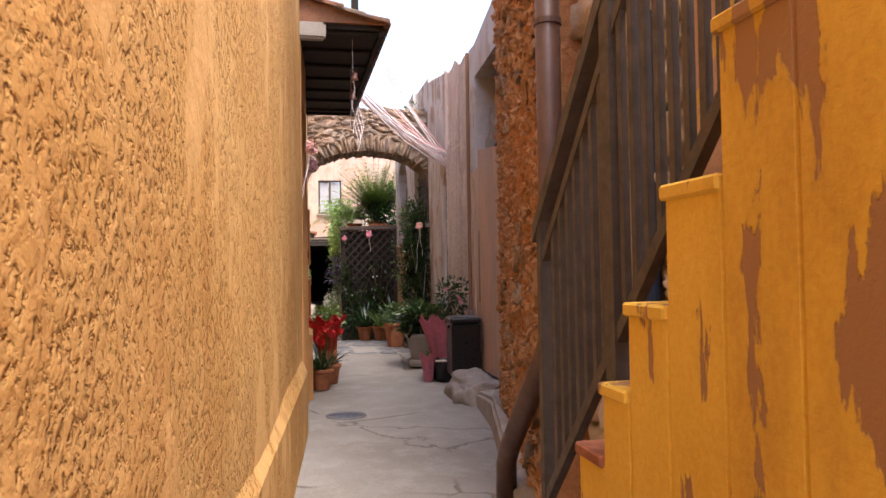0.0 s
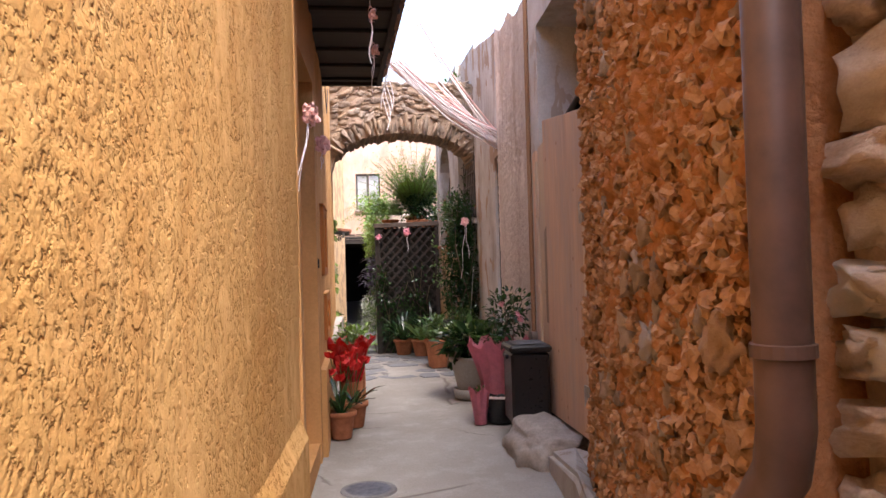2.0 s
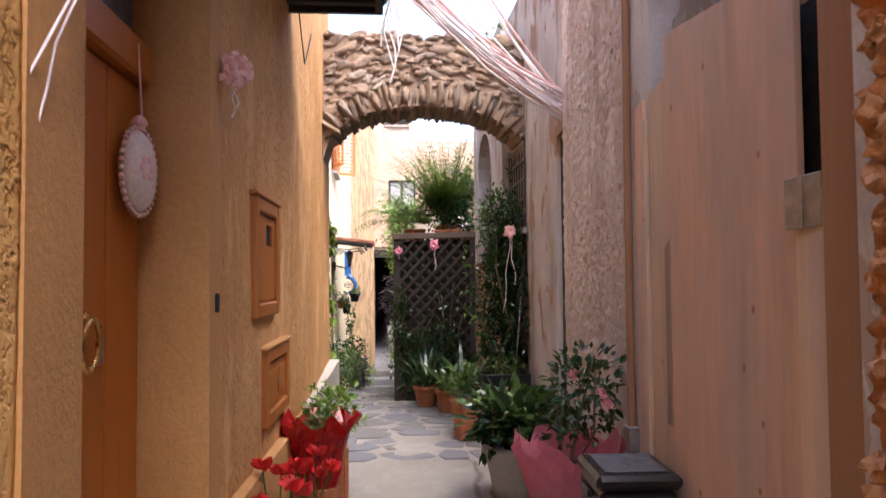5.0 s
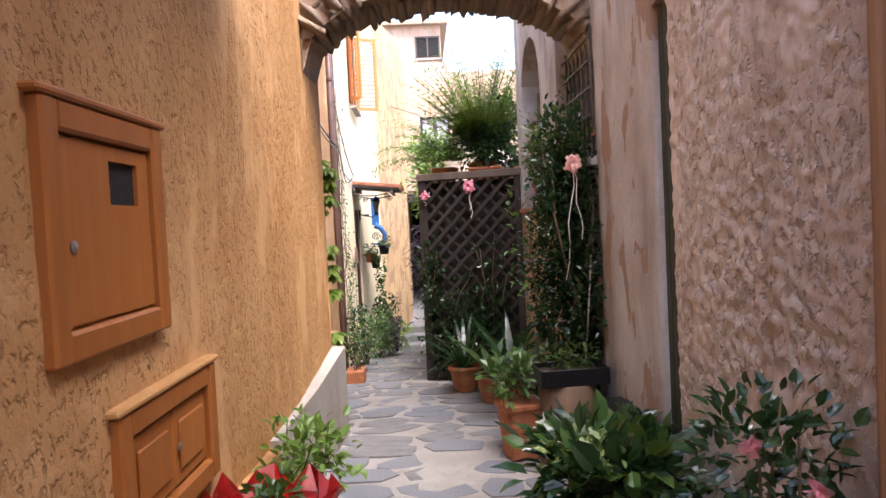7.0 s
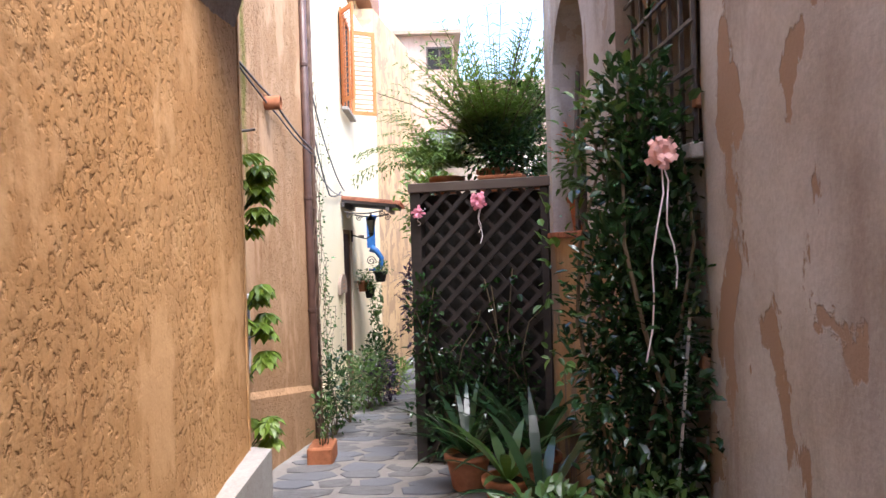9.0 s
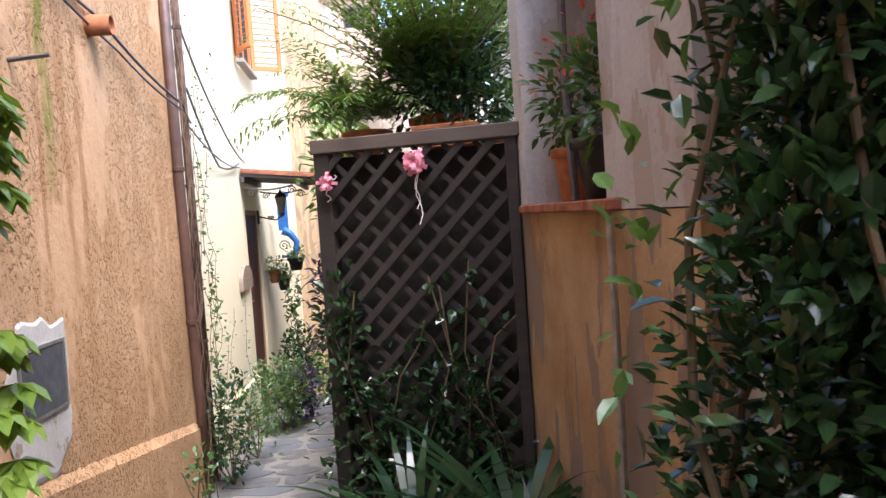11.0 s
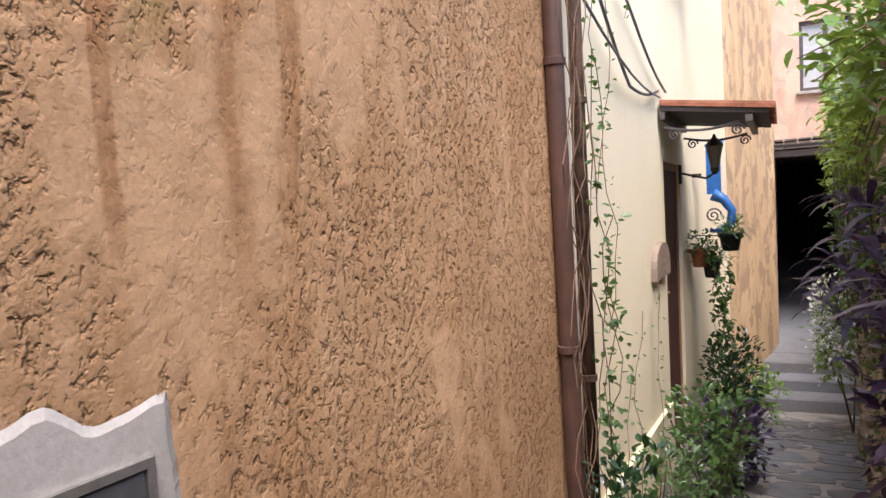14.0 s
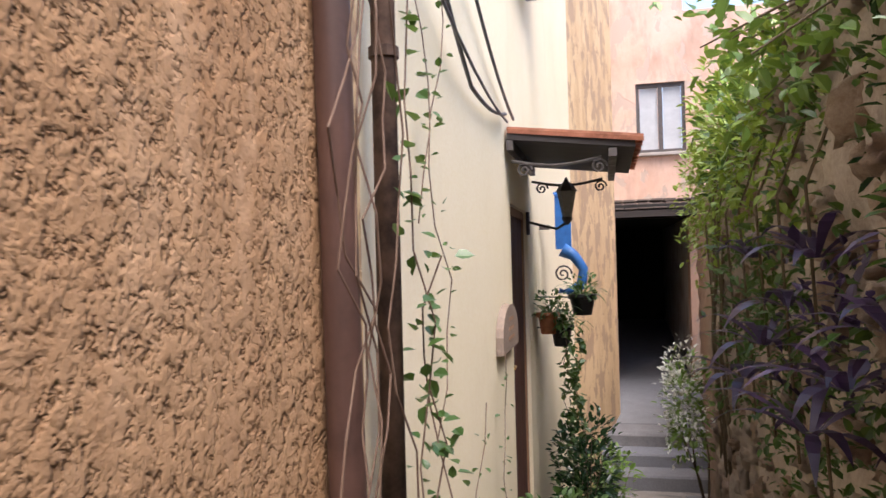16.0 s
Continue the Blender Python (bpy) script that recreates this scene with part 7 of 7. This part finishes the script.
def rubble_wall_stones():
    w = bpy.data.objects["wall_rubble"]
    ang = math.degrees(math.atan(0.196))
    places = []
    tries = 0
    while len(places) < 300 and tries < 9000:
        tries += 1
        y, z = S.uniform(4.45, 6.78), S.uniform(0.1, 3.3)
        s = S.uniform(0.05, 0.11) if S.random() < 0.82 else S.uniform(0.11, 0.19)
        if any((y - a) ** 2 + (z - b) ** 2 < (0.40 * (s + c)) ** 2 for a, b, c in places):
            continue
        places.append((y, z, s))
    for k, (y, z, s) in enumerate(places):
        depth = s * S.uniform(0.4, 0.65)
        sink = S.uniform(-0.03, 0.02)
        bulge = 0.05 * max(0.0, 0.55 - z)
        m = pose(RF(y) - bulge + sink, y, z, S.uniform(-25, 25), S.uniform(-10, 10), -ang)
        put("stone", (RUB if k % 4 else RUBGREY)[k % 10], w, m, (depth, s * S.uniform(0.9, 1.3), s * S.uniform(0.65, 1.0)))
    small = []
    for k in range(3200):
        y, z, s = S.uniform(4.42, 6.95), S.uniform(0.0, 3.6), S.uniform(0.016, 0.058)
        small.append((pose(RF(y) - 0.05 * max(0.0, 0.55 - z) - S.uniform(0.0, 0.04), y, z, S.uniform(-40, 40), S.uniform(-40, 40), -ang + S.uniform(-40, 40)), (s * 0.8, s * 1.2, s)))
    joined_stones("small_stones", w, stone_shapes(8, 9.0, 0.9, 2, 0.8, False, 2.2), small, M_RUBBLE, "small stones bedded in the mortar")


rubble_wall_stones()


def coursed_stones():
    """Rough flat stones in loose courses on the wall by the stair."""
    w = bpy.data.objects["wall_stair"]
    z = -0.1
    n = 0
    while z < 3.0:
        h = S.uniform(0.09, 0.2)
        y = 3.1 + S.uniform(0, 0.2)
        while y < 4.36:
            ln = S.uniform(0.14, 0.36)
            if n < 290:
                m = pose(1.50 + S.uniform(-0.02, 0.02), min(y + ln / 2, 4.3), z + h / 2, S.uniform(-14, 14), 0, S.uniform(-8, 8))
                put("stone", (COURSE if S.random() < 0.88 else COURSEB)[n % 10], w, m, (0.16, ln * S.uniform(0.9, 1.15), h * S.uniform(0.8, 1.15)))
                n += 1
            y += ln + S.uniform(0.01, 0.04)
        z += h + S.uniform(0.005, 0.03)


coursed_stones()


def arch_stones():
    for k in range(34):
        x = 0.36 + 1.76 * (k + S.uniform(-0.2, 0.2)) / 33
        z = arch_curve(x)
        dx = 0.02
        slope = (arch_curve(x + dx) - arch_curve(x - dx)) / (2 * dx)
        a = -math.degrees(math.atan(max(-2.5, min(2.5, slope))))
        ln = S.uniform(0.18, 0.3)
        m = pose(x, 12.345 + S.uniform(-0.03, 0.03), z + ln * 0.42, 0, a + S.uniform(-7, 7), 0)
        put("arch_stone", ARC[k % 10], ARCH, m, (0.075, 0.2, ln))
        m = pose(x, 12.6 + S.uniform(-0.1, 0.1), z + 0.03, 0, a + S.uniform(-7, 7), 0)
        put("arch_stone", ARC[(k + 3) % 10], ARCH, m, (0.08, 0.55, 0.12))
    placed = []
    tries = 0
    while len(placed) < 150 and tries < 4000:
        tries += 1
        x, z, s = S.uniform(0.36, 2.1), S.uniform(2.7, 3.72), S.uniform(0.06, 0.17)
        if z < arch_curve(x) + 0.2 or any((x - a) ** 2 + ((z - b) * 1.5) ** 2 < (0.42 * (s + c)) ** 2 for a, b, c in placed):
            continue
        placed.append((x, z, s))
    for k, (x, z, s) in enumerate(placed):
        m = pose(x, 12.305 + S.uniform(-0.01, 0.015), z, 0, S.uniform(-20, 20) + 25 * (x - 1.2), 0)
        put("arch_stone", (ARC if k % 4 else RUBGREY)[k % 10], ARCH, m, (s * 1.3, 0.1, s * 0.7))
    for k in range(26):
        x = 0.36 + 1.76 * k / 25
        m = pose(x, 12.5 + S.uniform(-0.16, 0.1), 3.70 + S.uniform(-0.01, 0.04), S.uniform(-15, 15), S.uniform(-15, 15), S.uniform(0, 90))
        put("arch_stone", (ARC if k % 2 else RUBGREY)[k % 10], ARCH, m, (S.uniform(0.09, 0.2), S.uniform(0.12, 0.3), S.uniform(0.05, 0.12)))


arch_stones()


def brick_edge():
    """Broken bricks that show down the pier's far edge."""
    w = bpy.data.objects["wall_pier"]
    me = bpy.data.meshes.new("brick")
    bm = fresh((-0.5, -0.5, -0.5, 0.5, 0.5, 0.5), bevel=0.06)
    bm.to_mesh(me)
    bm.free()
    me.materials.append(plain("orange_brick", (0.40, 0.20, 0.115, 1), 0.9, 0, 0.25, 20, 0.15))
    for k in range(9):
        z = 0.7 + S.uniform(0, 2.0)
        m = pose(2.20 + S.uniform(-0.02, 0.02), 12.165 + S.uniform(-0.01, 0.03), z, 0, 0, S.uniform(-8, 8))
        put("brick", me, w, m, (S.uniform(0.08, 0.14), 0.07, 0.05))


brick_edge()


def lane_wall_stones():
    for name, p0, p1, z0, z1, cnt in (("wall_lane", (1.16, 17.2), (1.42, 22.5), -1.2, 2.4, 240), ("terrace", (1.12, 15.45), (1.16, 17.2), -0.5, 1.9, 90)):
        w = bpy.data.objects[name]
        d = Vector((p1[0] - p0[0], p1[1] - p0[1], 0))
        ang = math.degrees(math.atan2(d.x, d.y))
        placed = []
        tries = 0
        while len(placed) < cnt and tries < 5000:
            tries += 1
            u, z, s = S.random(), S.uniform(z0, z1), S.uniform(0.08, 0.24)
            y = p0[1] + d.y * u
            if z < gz(y) or any((y - a) ** 2 + ((z - b) * 1.4) ** 2 < (0.42 * (s + c)) ** 2 for a, b, c in placed):
                continue
            placed.append((y, z, s))
            x = p0[0] + d.x * u
            m = pose(x + S.uniform(-0.01, 0.03), y, z, S.uniform(-15, 15), 0, -ang)
            put("stone", (RUBGREY if len(placed) % 3 else ARC)[len(placed) % 10], w, m, (0.12, s * 1.2, s * 0.7))


lane_wall_stones()


def flagstones():
    """Uneven flat paving stones from the arch down the lane."""
    g = bpy.data.objects["ground"]
    shapes = []
    for k in range(12):
        bm = bmesh.new()
        n = S.choice((7, 8, 9))
        lo, hi = [], []
        for j in range(n):
            a = 2 * math.pi * (j + S.uniform(-0.3, 0.3)) / n
            c, s = math.cos(a), math.sin(a)
            r = 0.5 / max(abs(c), abs(s)) ** 0.7 * S.uniform(0.84, 1.06)
            lo.append(bm.verts.new((r * c, r * s, -0.5)))
            hi.append(bm.verts.new((0.965 * r * c, 0.965 * r * s, 0.5)))
        bm.faces.new(hi)
        for j in range(n):
            bm.faces.new((lo[j], lo[(j + 1) % n], hi[(j + 1) % n], hi[j]))
        me = bpy.data.meshes.new("paving_stone")
        bm.to_mesh(me)
        bm.free()
        me.materials.append(M_FLAG)
        shapes.append(me)
    n = 0
    y = 11.7
    while y < 25.3 and n < 300:
        row = S.uniform(0.2, 0.32)
        left = 0.42 if y < 12.8 else -0.05 + 0.02 * (y - 13)
        right = 1.6 if y < 15.2 else 1.1 + 0.03 * (y - 15)
        x = left + S.uniform(-0.1, 0.0)
        while x < right:
            w = S.uniform(0.22, 0.6)
            if n < 300:
                yy = y + S.uniform(-0.03, 0.03)
                sl = math.degrees(math.atan((gz(yy + 0.2) - gz(yy - 0.2)) / 0.4))
                m = pose(x + w / 2, yy, gz(yy) - 0.039 + S.uniform(-0.004, 0.004), sl, 0, 0) @ pose(0, 0, 0, 0, 0, S.uniform(-20, 20))
                put("paving_stone", S.choice(shapes), g, m, (w * 1.02, row * 1.08, 0.03))
                n += 1
            x += w + 0.006
        y += row


flagstones()
